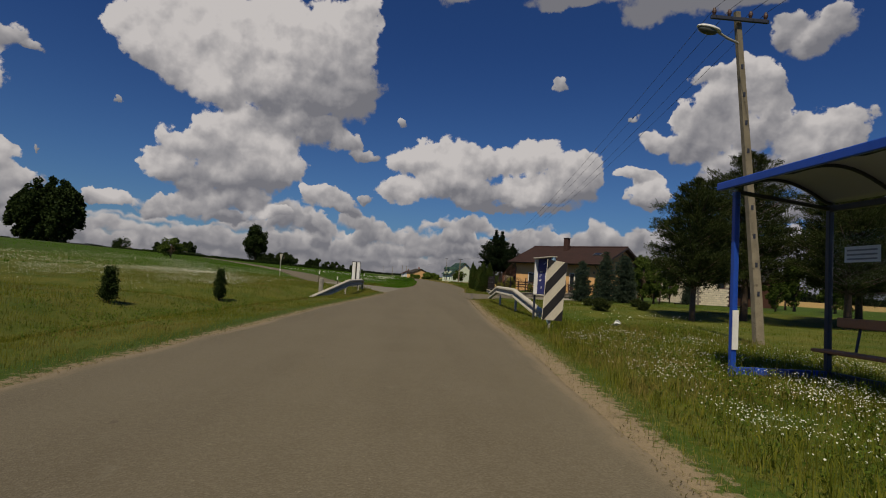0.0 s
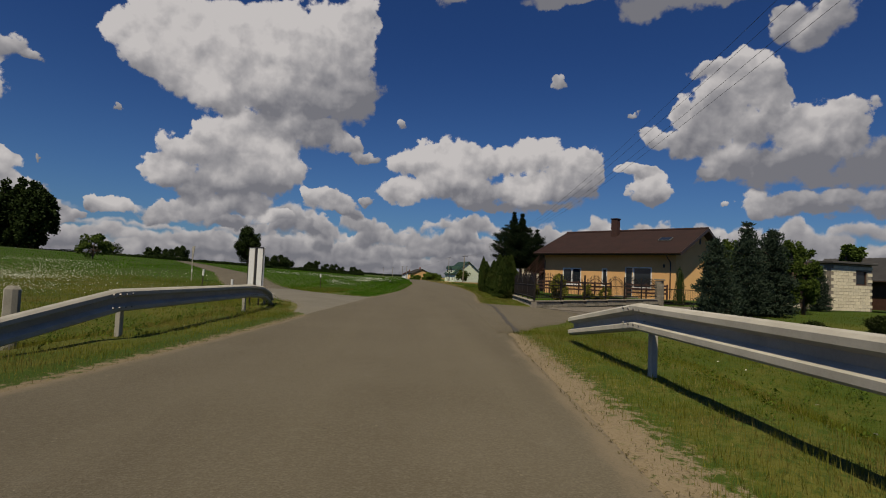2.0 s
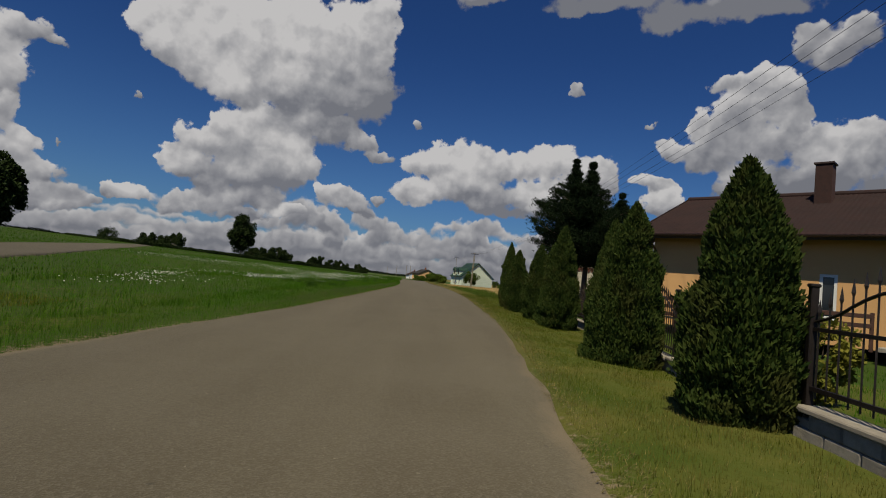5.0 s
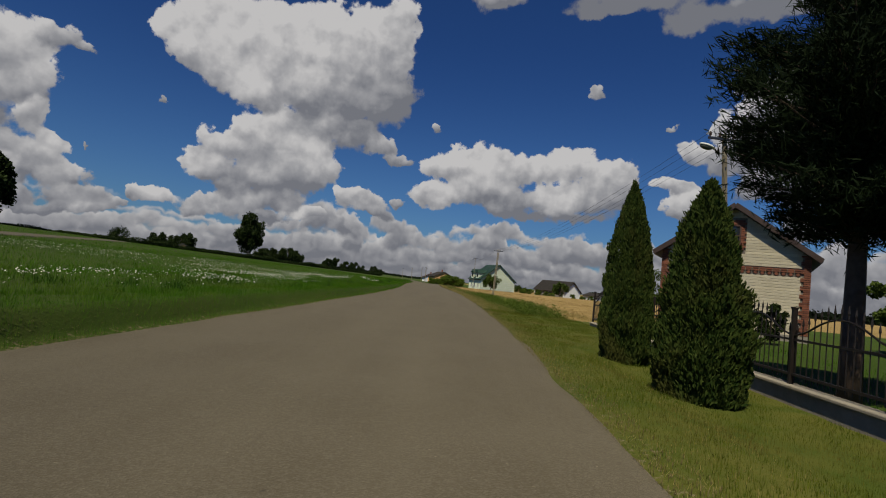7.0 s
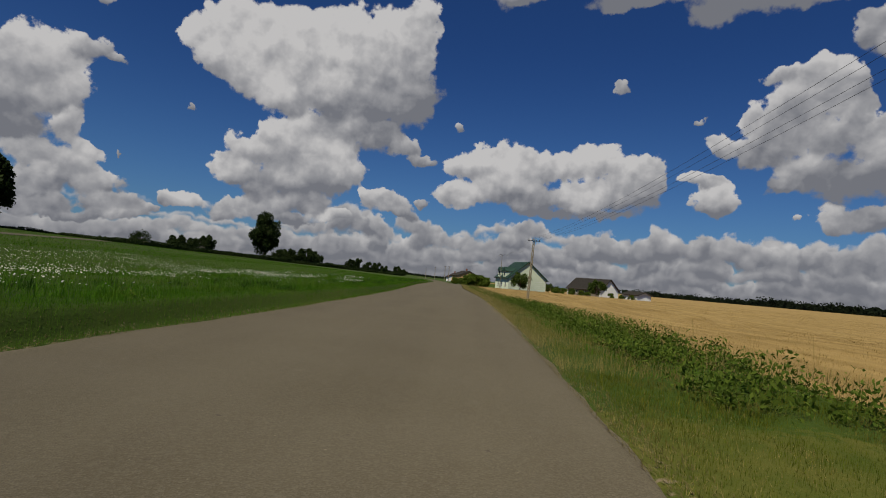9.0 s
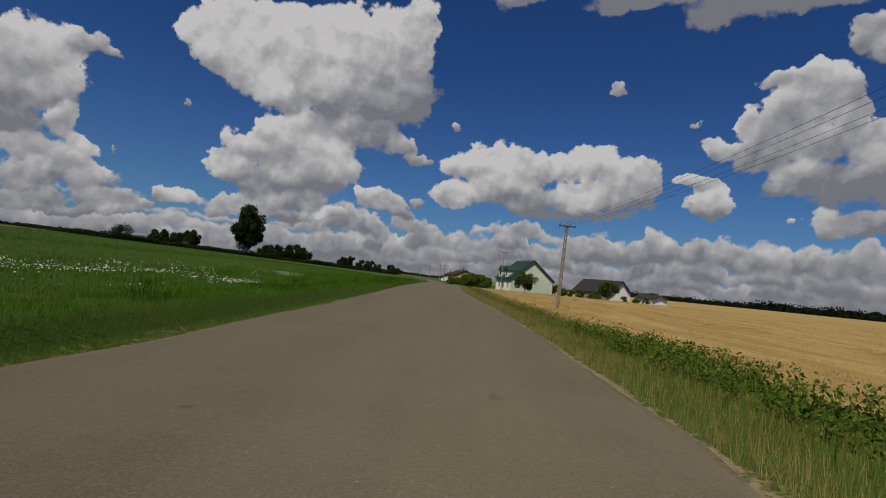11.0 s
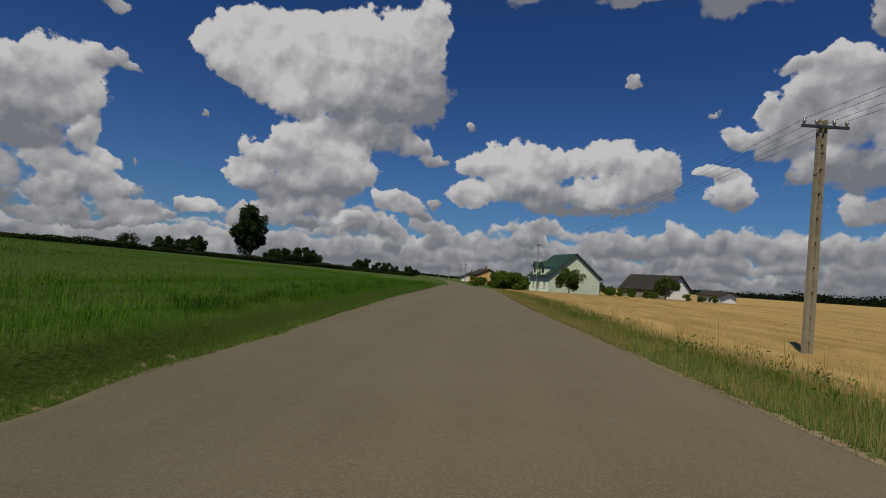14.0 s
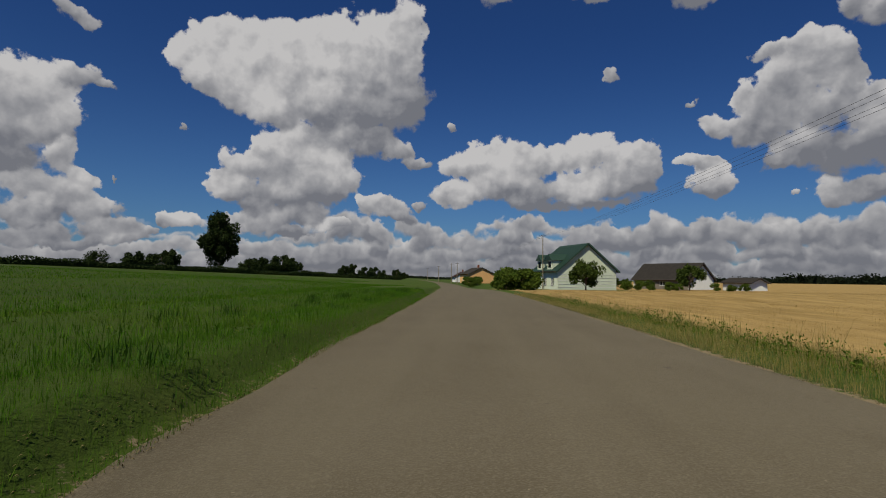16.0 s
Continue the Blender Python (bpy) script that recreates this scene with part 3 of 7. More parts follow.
def build_ground():
    ys = spread(-900, 4200, -8, 165, 0.6, 1.12)
    off_ = [0.0, 0.1, 0.2, 0.32, 0.46, 0.62, 0.82, 1.05, 1.35, 1.7, 2.1, 2.5, 3.0, 3.5]
    while off_[-1] < 14:
        off_.append(off_[-1] + 0.6)
    while off_[-1] < 2600:
        off_.append(off_[-1] + (off_[-1] - off_[-2]) * 1.14)
    off_ = np.array(off_)
    L_, R_ = road_l(ys)[:, None], road_r(ys)[:, None]
    X = np.concatenate([L_ - off_[::-1], L_ + (R_ - L_) * np.array([0.08, 0.3, 0.7, 0.92]), R_ + off_], 1)
    xs = X[0]
    Y = np.repeat(ys[:, None], X.shape[1], 1)
    Z = land(X, Y)
    rng = np.random.default_rng(3)
    out_l, out_r = road_l(Y) - X, X - road_r(Y)
    off = np.maximum(out_l, out_r)
    under = step(-off, -0.05, 0.3)
    on = on_side(X, Y)
    under = np.maximum(under, np.maximum(step(on, -0.1, 0.4), step(on_drive(X, Y), -0.1, 0.4) * (X < 40) * (Y < 60)))
    Z = Z - 0.09 * under + rng.normal(0, 0.012, Z.shape) * (off > 0.8) * (1 - under)
    nx, ny = len(xs), len(ys)
    idx = np.arange(nx * ny).reshape(ny, nx)
    f = np.stack([idx[:-1, :-1], idx[:-1, 1:], idx[1:, 1:], idx[1:, :-1]], -1).reshape(-1, 4)
    me = mesh_from("ground", np.stack([X, Y, Z], -1).reshape(-1, 3), f)
    sand = np.where(out_r > -2, 1 - step(out_r, 0.02, 0.60 + 0.28 * step(Y, 5, 11) * (1 - step(Y, 26, 29)) - 0.40 * step(Y, 80, 92)), 0) * (0.74 - 0.42 * step(Y, 38, 48) + 0.30 * step(Y, 84, 92))
    sand = np.maximum(sand, np.where(out_l > -2, 1 - step(out_l, 0.0, 0.45), 0) * (0.64 - 0.26 * step(Y, 40, 56)))
    sand = np.maximum(sand, 0.46 * (1 - step(-on, 0.0, 0.7)))
    straw = np.maximum(step(X - field_edge(Y), -0.6, 0.9) * step(Y, 81.5, 83.0), step(X, 10.2, 11.2) * step(Y, 82.0, 84.0))
    straw = straw * (1 - step(X - (13.0 + 0.75 * (Y - 82)), -1.0, 0.8) * (1 - step(Y, 118, 124)))
    straw = straw * (1 - step(Y, 225, 245) * (1 - step(X, 26, 40))) * (1 - step(Y, 1000, 1150))
    lawn = step(out_r, -0.6, 0.0) * step(Y, 38, 40) * (1 - step(Y, 81, 83)) * (1 - step(X, 10.0, 11.5))
    lawn = np.maximum(lawn, 0.8 * step(X, 6.0, 9.0) * step(Y, -20, -5) * (1 - step(Y, 33, 38)) * (1 - step(X, 45, 60)))
    lawn = np.maximum(lawn, 0.70 * step(out_l, 0.2, 0.8) * (1 - step(Y, 38, 70)))
    lawn = np.maximum(lawn, 0.55 * step(out_r, 0.1, 0.6) * (1 - step(Y, 30, 45)))
    col = me.color_attributes.new("plan", "FLOAT_COLOR", "POINT")
    col.data.foreach_set("color", np.stack([sand, straw, lawn, np.ones_like(sand)], -1).astype(np.float32).ravel())
    placed("ground", me, TURF, smooth=True)
    tagged(bpy.data.objects["ground"], "grassy roadside land with sandy edges and a stubble field", "ground", kind="structure")


def strip_mesh(name, ys, left_, right_, lift, cols=18, wobble=0.07, seed=1):
    """A sheet between two edges that follows the land, with ragged edges and a light crown."""
    rng = np.random.default_rng(seed)
    ys = np.asarray(ys)

    def rag(k):
        r = rng.normal(0, 1, len(ys))
        return np.convolve(np.pad(r, 2, "edge"), [0.15, 0.25, 0.3, 0.25, 0.15], "valid") * wobble * k

    L, R = left_(ys) + rag(1), right_(ys) + rag(1)
    u = np.concatenate([[0, 0.007, 0.03, 0.06], np.linspace(0, 1, cols - 6)[1:-1], [0.94, 0.97, 0.993, 1]])
    X = L[:, None] * (1 - u) + R[:, None] * u
    Y = np.repeat(ys[:, None], cols, 1)
    crown = (1 - (2 * u - 1) ** 2) * 0.03
    base = -0.9 * step(Y, 175, 260)
    Z = base + crown + lift
    Z[:, 0] -= 0.07
    Z[:, -1] -= 0.07
    X[:, 0] -= 0.04
    X[:, -1] += 0.04
    idx = np.arange(X.size).reshape(X.shape)
    f = np.stack([idx[:-1, :-1], idx[:-1, 1:], idx[1:, 1:], idx[1:, :-1]], -1).reshape(-1, 4)
    me = mesh_from(name, np.stack([X, Y, Z], -1).reshape(-1, 3), f)
    dust = np.maximum(1 - u / 0.075, 1 - (1 - u) / 0.085).clip(0, 1)[None, :] * np.ones_like(X) * (1 - 0.55 * step(Y, 40, 60))
    dust = dust * np.where(X > (L + R)[:, None] / 2, 1 - step(Y, 26.5, 28.2) * (1 - step(Y, 40, 42)), 1 - step(Y, 30, 31.5) * (1 - step(Y, 42, 44)))
    col = me.color_attributes.new("dust", "FLOAT_COLOR", "POINT")
    col.data.foreach_set("color", np.repeat(dust.ravel().astype(np.float32), 4))
    return me


build_ground()
road = placed("road", strip_mesh("road", np.concatenate([np.arange(-60, 190, 0.35), np.arange(190, 700, 3.0)]), road_l, road_r, 0.0), ASPHALT, smooth=True)
tagged(road, "worn grey-brown asphalt village road with ragged edges", "road", kind="structure")


# ---- more materials ----
STEEL = worn("galvanised_steel", (0.34, 0.315, 0.255), (0.45, 0.42, 0.35), 3.0, 0.72, 0.0, 40.0, 0.1)
BOLT = worn("dull_bolt_steel", (0.2, 0.19, 0.18), (0.3, 0.28, 0.26), 20.0, 0.5, 0.7)
CONCRETE = worn("weathered_concrete", (0.25, 0.23, 0.185), (0.35, 0.32, 0.26), 5.0, 0.9, 0, 50.0, 0.4, (0.16, 0.14, 0.11))
POLE = worn("weathered_pole_concrete", (0.20, 0.168, 0.108), (0.30, 0.255, 0.175), 4.0, 0.9, 0, 50.0, 0.4, (0.13, 0.105, 0.068))
PLINTH = worn("split_stone_block", (0.20, 0.175, 0.135), (0.31, 0.275, 0.215), 9.0, 0.9, 0, 45.0, 0.9, island=0.25)
CAP = worn("plinth_cap_concrete", (0.22, 0.19, 0.145), (0.32, 0.28, 0.215), 6.0, 0.9, 0, 60.0, 0.3, island=0.15)
PAVER = worn("grey_paver", (0.125, 0.105, 0.080), (0.175, 0.150, 0.115), 6.0, 0.9, 0, 60.0, 0.4, island=0.22)
IRON = worn("black_brown_iron", (0.018, 0.014, 0.012), (0.030, 0.022, 0.018), 8.0, 0.45, 0.3)
WOOD = worn("dark_red_brown_wood", (0.050, 0.022, 0.013), (0.085, 0.036, 0.021), 3.0, 0.6, 0, 30.0, 0.3)
BENCH = worn("varnished_bench_slat", (0.36, 0.135, 0.05), (0.46, 0.18, 0.07), 4.0, 0.5, 0, 30.0, 0.2)
BLUE = worn("blue_enamel", (0.010, 0.055, 0.33), (0.014, 0.07, 0.40), 3.0, 0.4, 0, 30.0, 0.05, (0.03, 0.05, 0.18))
# dark paint of frames and fittings; also the hole shade on the poles
DARK_BLUE_GREY = worn("dark_blue_grey", (0.02, 0.025, 0.04), (0.03, 0.035, 0.05), 4.0, 0.5)
WHITE = worn("off_white_paint", (0.66, 0.65, 0.61), (0.76, 0.75, 0.71), 3.0, 0.6, 0, 30.0, 0.1)
CREAM = worn("cream_reflective_sheet", (0.66, 0.58, 0.42), (0.74, 0.66, 0.50), 2.0, 0.5, 0, 30.0, 0.05)
BLACK = worn("black_sheet", (0.022, 0.020, 0.018), (0.035, 0.031, 0.028), 2.0, 0.5)
NAVY = worn("navy_notice_cloth", (0.012, 0.016, 0.10), (0.018, 0.024, 0.14), 2.0, 0.85, 0, 80.0, 0.2)
PAPER = worn("paper", (0.74, 0.74, 0.74), (0.82, 0.82, 0.81), 2.0, 0.8, 0, 20.0, 0.02)
INK = worn("printed_ink", (0.22, 0.22, 0.24), (0.30, 0.30, 0.32), 2.0, 0.8)
LIGHT_BLUE = worn("pale_blue_paint", (0.22, 0.36, 0.50), (0.28, 0.43, 0.56), 5.0, 0.5, 0, 40.0, 0.1, (0.36, 0.38, 0.38))
STUCCO = worn("ochre_stucco", (0.68, 0.405, 0.165), (0.74, 0.455, 0.195), 0.8, 0.95, 0, 90.0, 0.5)
STUCCO_DULL = worn("grey_ochre_stucco", (0.46, 0.34, 0.17), (0.52, 0.38, 0.19), 0.8, 0.95, 0, 90.0, 0.5)
TILE = worn("red_brown_roof_tile", (0.026, 0.009, 0.0065), (0.040, 0.0135, 0.0095), 1.2, 0.85, 0, 25.0, 0.2, island=0.2)
FASCIA = worn("dark_brown_fascia", (0.035, 0.02, 0.014), (0.05, 0.028, 0.02), 3.0, 0.5)
BRICK_RED = worn("red_brick", (0.20, 0.070, 0.040), (0.30, 0.11, 0.06), 6.0, 0.9, 0, 60.0, 0.5, island=0.35)
BRICK_PALE = worn("pale_sand_lime_brick", (0.58, 0.52, 0.385), (0.68, 0.62, 0.47), 3.0, 0.95, 0, 60.0, 0.4, (0.48, 0.42, 0.33), island=0.12)
DARK_BRICK = worn("sooty_red_brick", (0.040, 0.018, 0.014), (0.065, 0.027, 0.020), 8.0, 0.9, 0, 60.0, 0.5)
MORTAR = worn("dark_mortar", (0.20, 0.17, 0.135), (0.27, 0.235, 0.19), 5.0, 0.95)
SLATE = worn("dark_grey_roof", (0.055, 0.052, 0.05), (0.085, 0.08, 0.075), 1.5, 0.8, 0, 30.0, 0.4)
GREEN_ROOF = worn("green_sheet_roof", (0.020, 0.052, 0.034), (0.030, 0.070, 0.046), 0.8, 0.5, 0.1)
BARN_ROOF = worn("old_dark_tar_roof", (0.028, 0.024, 0.020), (0.045, 0.038, 0.031), 1.5, 0.9, 0, 30.0, 0.4)
MINT = worn("pale_mint_render", (0.58, 0.64, 0.50), (0.65, 0.70, 0.56), 0.7, 0.9, 0, 20.0, 0.2)
WHITEWASH = worn("white_render", (0.72, 0.73, 0.71), (0.80, 0.80, 0.78), 0.7, 0.9, 0, 20.0, 0.2)
BARK = worn("brown_bark", (0.085, 0.055, 0.038), (0.15, 0.10, 0.07), 9.0, 0.95, 0, 60.0, 0.9)
TWIG = worn("young_twig", (0.05, 0.035, 0.022), (0.08, 0.055, 0.035), 9.0, 0.95)
GLASS, gn, gb = material("window_glass", (0.02, 0.025, 0.03), 0.04, 0, 0.5)
gb.inputs["IOR"].default_value = 1.5
CLEAR, cn, cb = material("scratched_perspex", (0.86, 0.9, 0.9), 0.03, 0, 0.3)
cb.inputs["Transmission Weight"].default_value = 1.0
cb.inputs["IOR"].default_value = 1.12
CANOPY, kn, kb_ = material("frosted_canopy_sheet", (0.42, 0.41, 0.38), 0.5, 0, 0.3)
trans_k = kn.put("ShaderNodeBsdfTranslucent", ins={0: (0.30, 0.30, 0.28, 1)})
kn.to(kn.put("ShaderNodeMixShader", ins={0: 0.4, 1: kb_.outputs[0], 2: trans_k.outputs[0]}).outputs[0], CANOPY.node_tree.nodes["Material Output"].inputs[0])
LAMP, ln, lb = material("lamp_bowl", (0.07, 0.075, 0.06), 0.2, 0, 0.5)

NEEDLE = leafy("pine_needles", (0.022, 0.036, 0.010), (0.060, 0.074, 0.022), 0.6, 0.12, 1.6)
NEEDLE_BLUE = leafy("blue_spruce_needles", (0.030, 0.050, 0.034), (0.060, 0.085, 0.060), 0.6, 0.12)
NEEDLE_DARK = leafy("dark_spruce_needles", (0.008, 0.017, 0.007), (0.020, 0.034, 0.012), 0.6, 0.05)
SCALE = leafy("thuja_sprays", (0.018, 0.040, 0.008), (0.072, 0.100, 0.022), 0.6, 0.12, 5.0, (0.085, 0.085, 0.022))
LEAF = leafy("broad_leaves", (0.046, 0.078, 0.014), (0.095, 0.135, 0.028), 0.5, 0.3)
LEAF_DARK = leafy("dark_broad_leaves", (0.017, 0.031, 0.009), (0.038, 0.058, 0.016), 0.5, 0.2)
LEAF_FAR = leafy("far_pine_wood", (0.008, 0.014, 0.008), (0.018, 0.027, 0.013), 0.6, 0.05)
LEAF_YELLOW = leafy("yellow_green_leaves", (0.16, 0.17, 0.025), (0.28, 0.26, 0.05), 0.5, 0.3)
GRASS = leafy("meadow_grass_blades", (0.092, 0.118, 0.010), (0.218, 0.215, 0.028), 0.5, 0.35, 0.35, (0.27, 0.205, 0.064))
GRASS_DEEP = leafy("field_grass_blades", (0.036, 0.120, 0.005), (0.100, 0.222, 0.012), 0.5, 0.38, 0.25, (0.120, 0.195, 0.020))
GRASS_LAWN = leafy("mown_grass_blades", (0.068, 0.108, 0.008), (0.155, 0.176, 0.020), 0.5, 0.35, 0.6, (0.215, 0.178, 0.046))
GRASS_DRY = leafy("dry_grass_blades", (0.27, 0.22, 0.080), (0.44, 0.36, 0.15), 0.6, 0.3, 0.6)
THATCH = leafy("dead_thatch", (0.080, 0.064, 0.028), (0.21, 0.175, 0.082), 0.7, 0.15, 0.6)
STRAW = leafy("straw", (0.24, 0.162, 0.055), (0.45, 0.318, 0.124), 0.6, 0.25, 0.3, (0.21, 0.14, 0.047))
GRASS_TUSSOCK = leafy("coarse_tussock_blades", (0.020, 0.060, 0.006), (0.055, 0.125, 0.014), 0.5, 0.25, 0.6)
WEED = leafy("broad_weed_leaves", (0.060, 0.110, 0.014), (0.150, 0.205, 0.032), 0.5, 0.35, 1.6)
PETAL = leafy("white_petals", (0.74, 0.75, 0.70), (0.86, 0.86, 0.82), 0.6, 0.3)


# ---- plants ----
def leaf_quads(centres, length, width, ways, rng, flat=0.0):
    """One four-cornered leaf at each centre, its long axis along ways, turned at random about it."""
    n = len(centres)
    ways = ways / np.maximum(np.linalg.norm(ways, axis=1, keepdims=True), 1e-9)
    r = rng.normal(size=(n, 3))
    if flat:
        r[:, 2] *= 1 - flat
    side = np.cross(ways, r)
    side /= np.maximum(np.linalg.norm(side, axis=1, keepdims=True), 1e-9)
    L, W = np.reshape(length, (-1, 1)) * np.ones((n, 1)), np.reshape(width, (-1, 1)) * np.ones((n, 1))
    tip, base = centres + ways * L * 0.5, centres - ways * L * 0.5
    mid_ = centres + ways * L * 0.08
    v = np.stack([base, mid_ + side * W * 0.5, tip, mid_ - side * W * 0.5], 1).reshape(-1, 3)
    return v, np.arange(4 * n).reshape(n, 4)


def conifer_mesh(name, h, r, seed, tiers, clear=0.1, droop=0.15, lean=0.0, per=34, needle=0.16, top=0.0, open_=0.75, power=0.75, vary=0.7, thin=0.34, tuck=1.0):
    """Needle clumps along whorled boughs; returns the needles and the wood, as two meshes."""
    rng = np.random.default_rng(seed)
    cs, ws, ls = [], [], []
    wood = tube([(lean * u * h, 0, h * u) for u in np.linspace(0, 1, 7)], 0.1, 7, None, [h * 0.020 * (1.02 - u) + 0.012 for u in np.linspace(0, 1, 7)])
    for i in range(tiers):
        u = (i + 0.5 + rng.uniform(-0.3, 0.3)) / tiers
        z = h * (clear + (1 - clear) * u)
        reach = r * ((1 - u) ** power + top * (1 - abs(2 * u - 1.1)) * 0.5) * rng.uniform(0.85, 1.12)
        reach *= min(1.0, tuck + 1.6 * u)
        if reach < 0.08:
            reach = 0.08
        k = max(4, int(5 + 4 * (1 - u)))
        a0 = rng.uniform(0, 6.28)
        for j in range(k):
            a = a0 + 6.283 * j / k + rng.uniform(-0.3, 0.3)
            L = reach * rng.uniform(vary, 1.15)
            up = rng.uniform(0.05, 0.35) + 0.5 * u - droop
            way_ = np.array([math.cos(a), math.sin(a), up])
            root = np.array([lean * z, 0, z])
            if L > 0.25:
                tube([root, root + way_ * L * 0.5 + np.array([0, 0, -0.03 * L]), root + way_ * L], 0.01, 4, wood, [0.012 + 0.012 * L, 0.010 + 0.006 * L, 0.005], cap=False)
            m = int(per * max(0.14, L / r) * rng.uniform(0.8, 1.2)) + 5
            s = rng.beta(2.0, 1.1, m)
            p = root + way_ * L * s[:, None]
            p[:, 2] += -0.10 * L * np.sin(s * 3.1) * droop * 4
            spread_ = L * 0.24 * (1.15 - s)[:, None] + 0.05
            p += rng.normal(size=(m, 3)) * spread_ * np.array([1, 1, 0.5])
            cs.append(p)
            ws.append(way_ * open_ + rng.normal(size=(m, 3)) * 0.55 + np.array([0, 0, 0.25]))
            ls.append(rng.uniform(0.7, 1.35, m) * needle)
    c, wy, l = np.concatenate(cs), np.concatenate(ws), np.concatenate(ls)
    # two crossed slips make one tuft of needles
    v1, f1 = leaf_quads(c, l, l * thin, wy, rng)
    v2, f2 = leaf_quads(c + rng.normal(size=c.shape) * 0.03, l * 0.9, l * thin * 0.9, wy + rng.normal(size=c.shape) * 0.6, rng)
    me = mesh_from(name, np.concatenate([v1, v2]), np.concatenate([f1, f2 + len(v1)]))
    wm = bpy.data.meshes.new("trunk")
    wood.to_mesh(wm)
    wood.free()
    return me, wm


def thuja_mesh(h, r, seed, n=44000):
    """A dense pair of merged columns of upright fan sprays, lumpy, with dark gaps."""
    rng = np.random.default_rng(seed)
    u = 1 - np.sqrt(rng.uniform(0, 1, n)) * 0.995
    u = np.where(rng.uniform(size=n) < 0.5, rng.uniform(0, 1, n), u)
    a = rng.uniform(0, 2 * math.pi, n)
    prof = np.interp(u, [0, 0.05, 0.2, 0.45, 0.7, 0.86, 0.95, 1.0], [0.84, 0.97, 1.0, 0.90, 0.68, 0.42, 0.20, 0.03])
    lump = np.zeros(n)
    for k in range(170):
        lu, la = rng.uniform(0, 1), rng.uniform(0, 6.283)
        d = ((u - lu) / 0.038) ** 2 + ((np.angle(np.exp(1j * (a - la)))) / 0.28) ** 2
        lump += np.exp(-d) * rng.uniform(-0.34, 0.24)
    depth = rng.beta(4, 1.3, n)
    rad = r * prof * (1 + lump.clip(-0.5, 0.35)) * (0.50 + 0.50 * depth)
    c = np.stack([rad * np.cos(a), rad * np.sin(a), 0.03 + u * h * 0.985 + rng.normal(0, 0.03, n)], 1)
    second = rng.uniform(size=n) < 0.42
    way_2 = rng.uniform(0, 6.283)
    c[second] = c[second] * np.array([0.80, 0.80, 0.87]) + np.array([math.cos(way_2), math.sin(way_2), 0]) * r * 0.30
    out = np.stack([np.cos(a), np.sin(a), np.zeros(n)], 1)
    wy = out * 0.6 + np.array([0, 0, 1.0]) + rng.normal(size=(n, 3)) * 0.42
    v, f = leaf_quads(c, rng.uniform(0.045, 0.11, n), rng.uniform(0.016, 0.038, n), wy, rng)
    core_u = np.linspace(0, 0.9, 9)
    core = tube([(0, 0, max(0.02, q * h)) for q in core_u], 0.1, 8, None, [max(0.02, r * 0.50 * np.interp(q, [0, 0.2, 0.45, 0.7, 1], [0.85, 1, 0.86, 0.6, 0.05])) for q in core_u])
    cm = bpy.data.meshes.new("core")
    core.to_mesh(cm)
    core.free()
    return mesh_from("crown", v, f), cm


def broad_mesh(h, r, seed, n=5000, clear=0.2, leaf=0.35, lobes=26, tall=1.0, ball=False, w=None):
    """A broad-leaved crown of many leafy lobes round limbs, with gaps; returns leaves and wood."""
    rng = np.random.default_rng(seed)
    th = h * 0.028
    wood = tube([(0, 0, 0), (0.02 * h, 0, h * 0.3), (-0.01 * h, 0.01 * h, h * 0.75)], 0.1, 8, None, [th, th * 0.75, th * 0.2])
    cs, ws = [], []
    mid_z, half_z = h * (1 + clear) / 2, h * (1 - clear) / 2
    for i in range(lobes):
        d = rng.normal(size=3)
        d /= np.linalg.norm(d)
        q = rng.uniform(0.45, 0.86) if not ball else rng.uniform(0.6, 0.85)
        egg = 1.0 - 0.25 * max(0, d[2]) if not ball else 1.0
        p = np.array([d[0] * r * q * egg, d[1] * r * q * egg, mid_z + d[2] * half_z * q])
        s = r * rng.uniform(0.20, 0.40) * (0.8 if not ball else 1.0)
        tube([(0, 0, h * rng.uniform(clear * 0.8, 0.55)), tuple(p * np.array([0.5, 0.5, 0.85])), tuple(p)], 0.03, 4, wood, [th * 0.32, th * 0.2, th * 0.06], cap=False)
        k = int(n / lobes * rng.uniform(0.6, 1.4))
        e = rng.normal(size=(k, 3))
        e /= np.linalg.norm(e, axis=1, keepdims=True)
        rad = s * rng.beta(4, 1.2, k) * (1 + 0.25 * np.sin(e[:, 0] * 7 + i) * np.cos(e[:, 2] * 6))
        cs.append(p + e * rad[:, None] * np.array([1, 1, tall]))
        ws.append(e + rng.normal(size=(k, 3)) * 0.7)
    c, wy = np.concatenate(cs), np.concatenate(ws)
    l = rng.uniform(0.7, 1.3, len(c)) * leaf
    v, f = leaf_quads(c, l, l * 0.6, wy, rng)
    wm = bpy.data.meshes.new("trunk")
    wood.to_mesh(wm)
    wood.free()
    return mesh_from("crown", v, f), wm


def plant(name, meshes, mats, m, label, category, group="", wood_name="trunk"):
    t = thing(name, m, label, category, group)
    placed(wood_name, meshes[1], mats[1], t, smooth=True)
    placed("crown", meshes[0], mats[0], t)
    return t


def spot(x, y, turn=0.0, scale=1.0, dz=0.0, tilt=0.0):
    return pose(x, y, land1(x, y) + dz, tilt, 0, turn) @ Matrix.Scale(scale, 4)


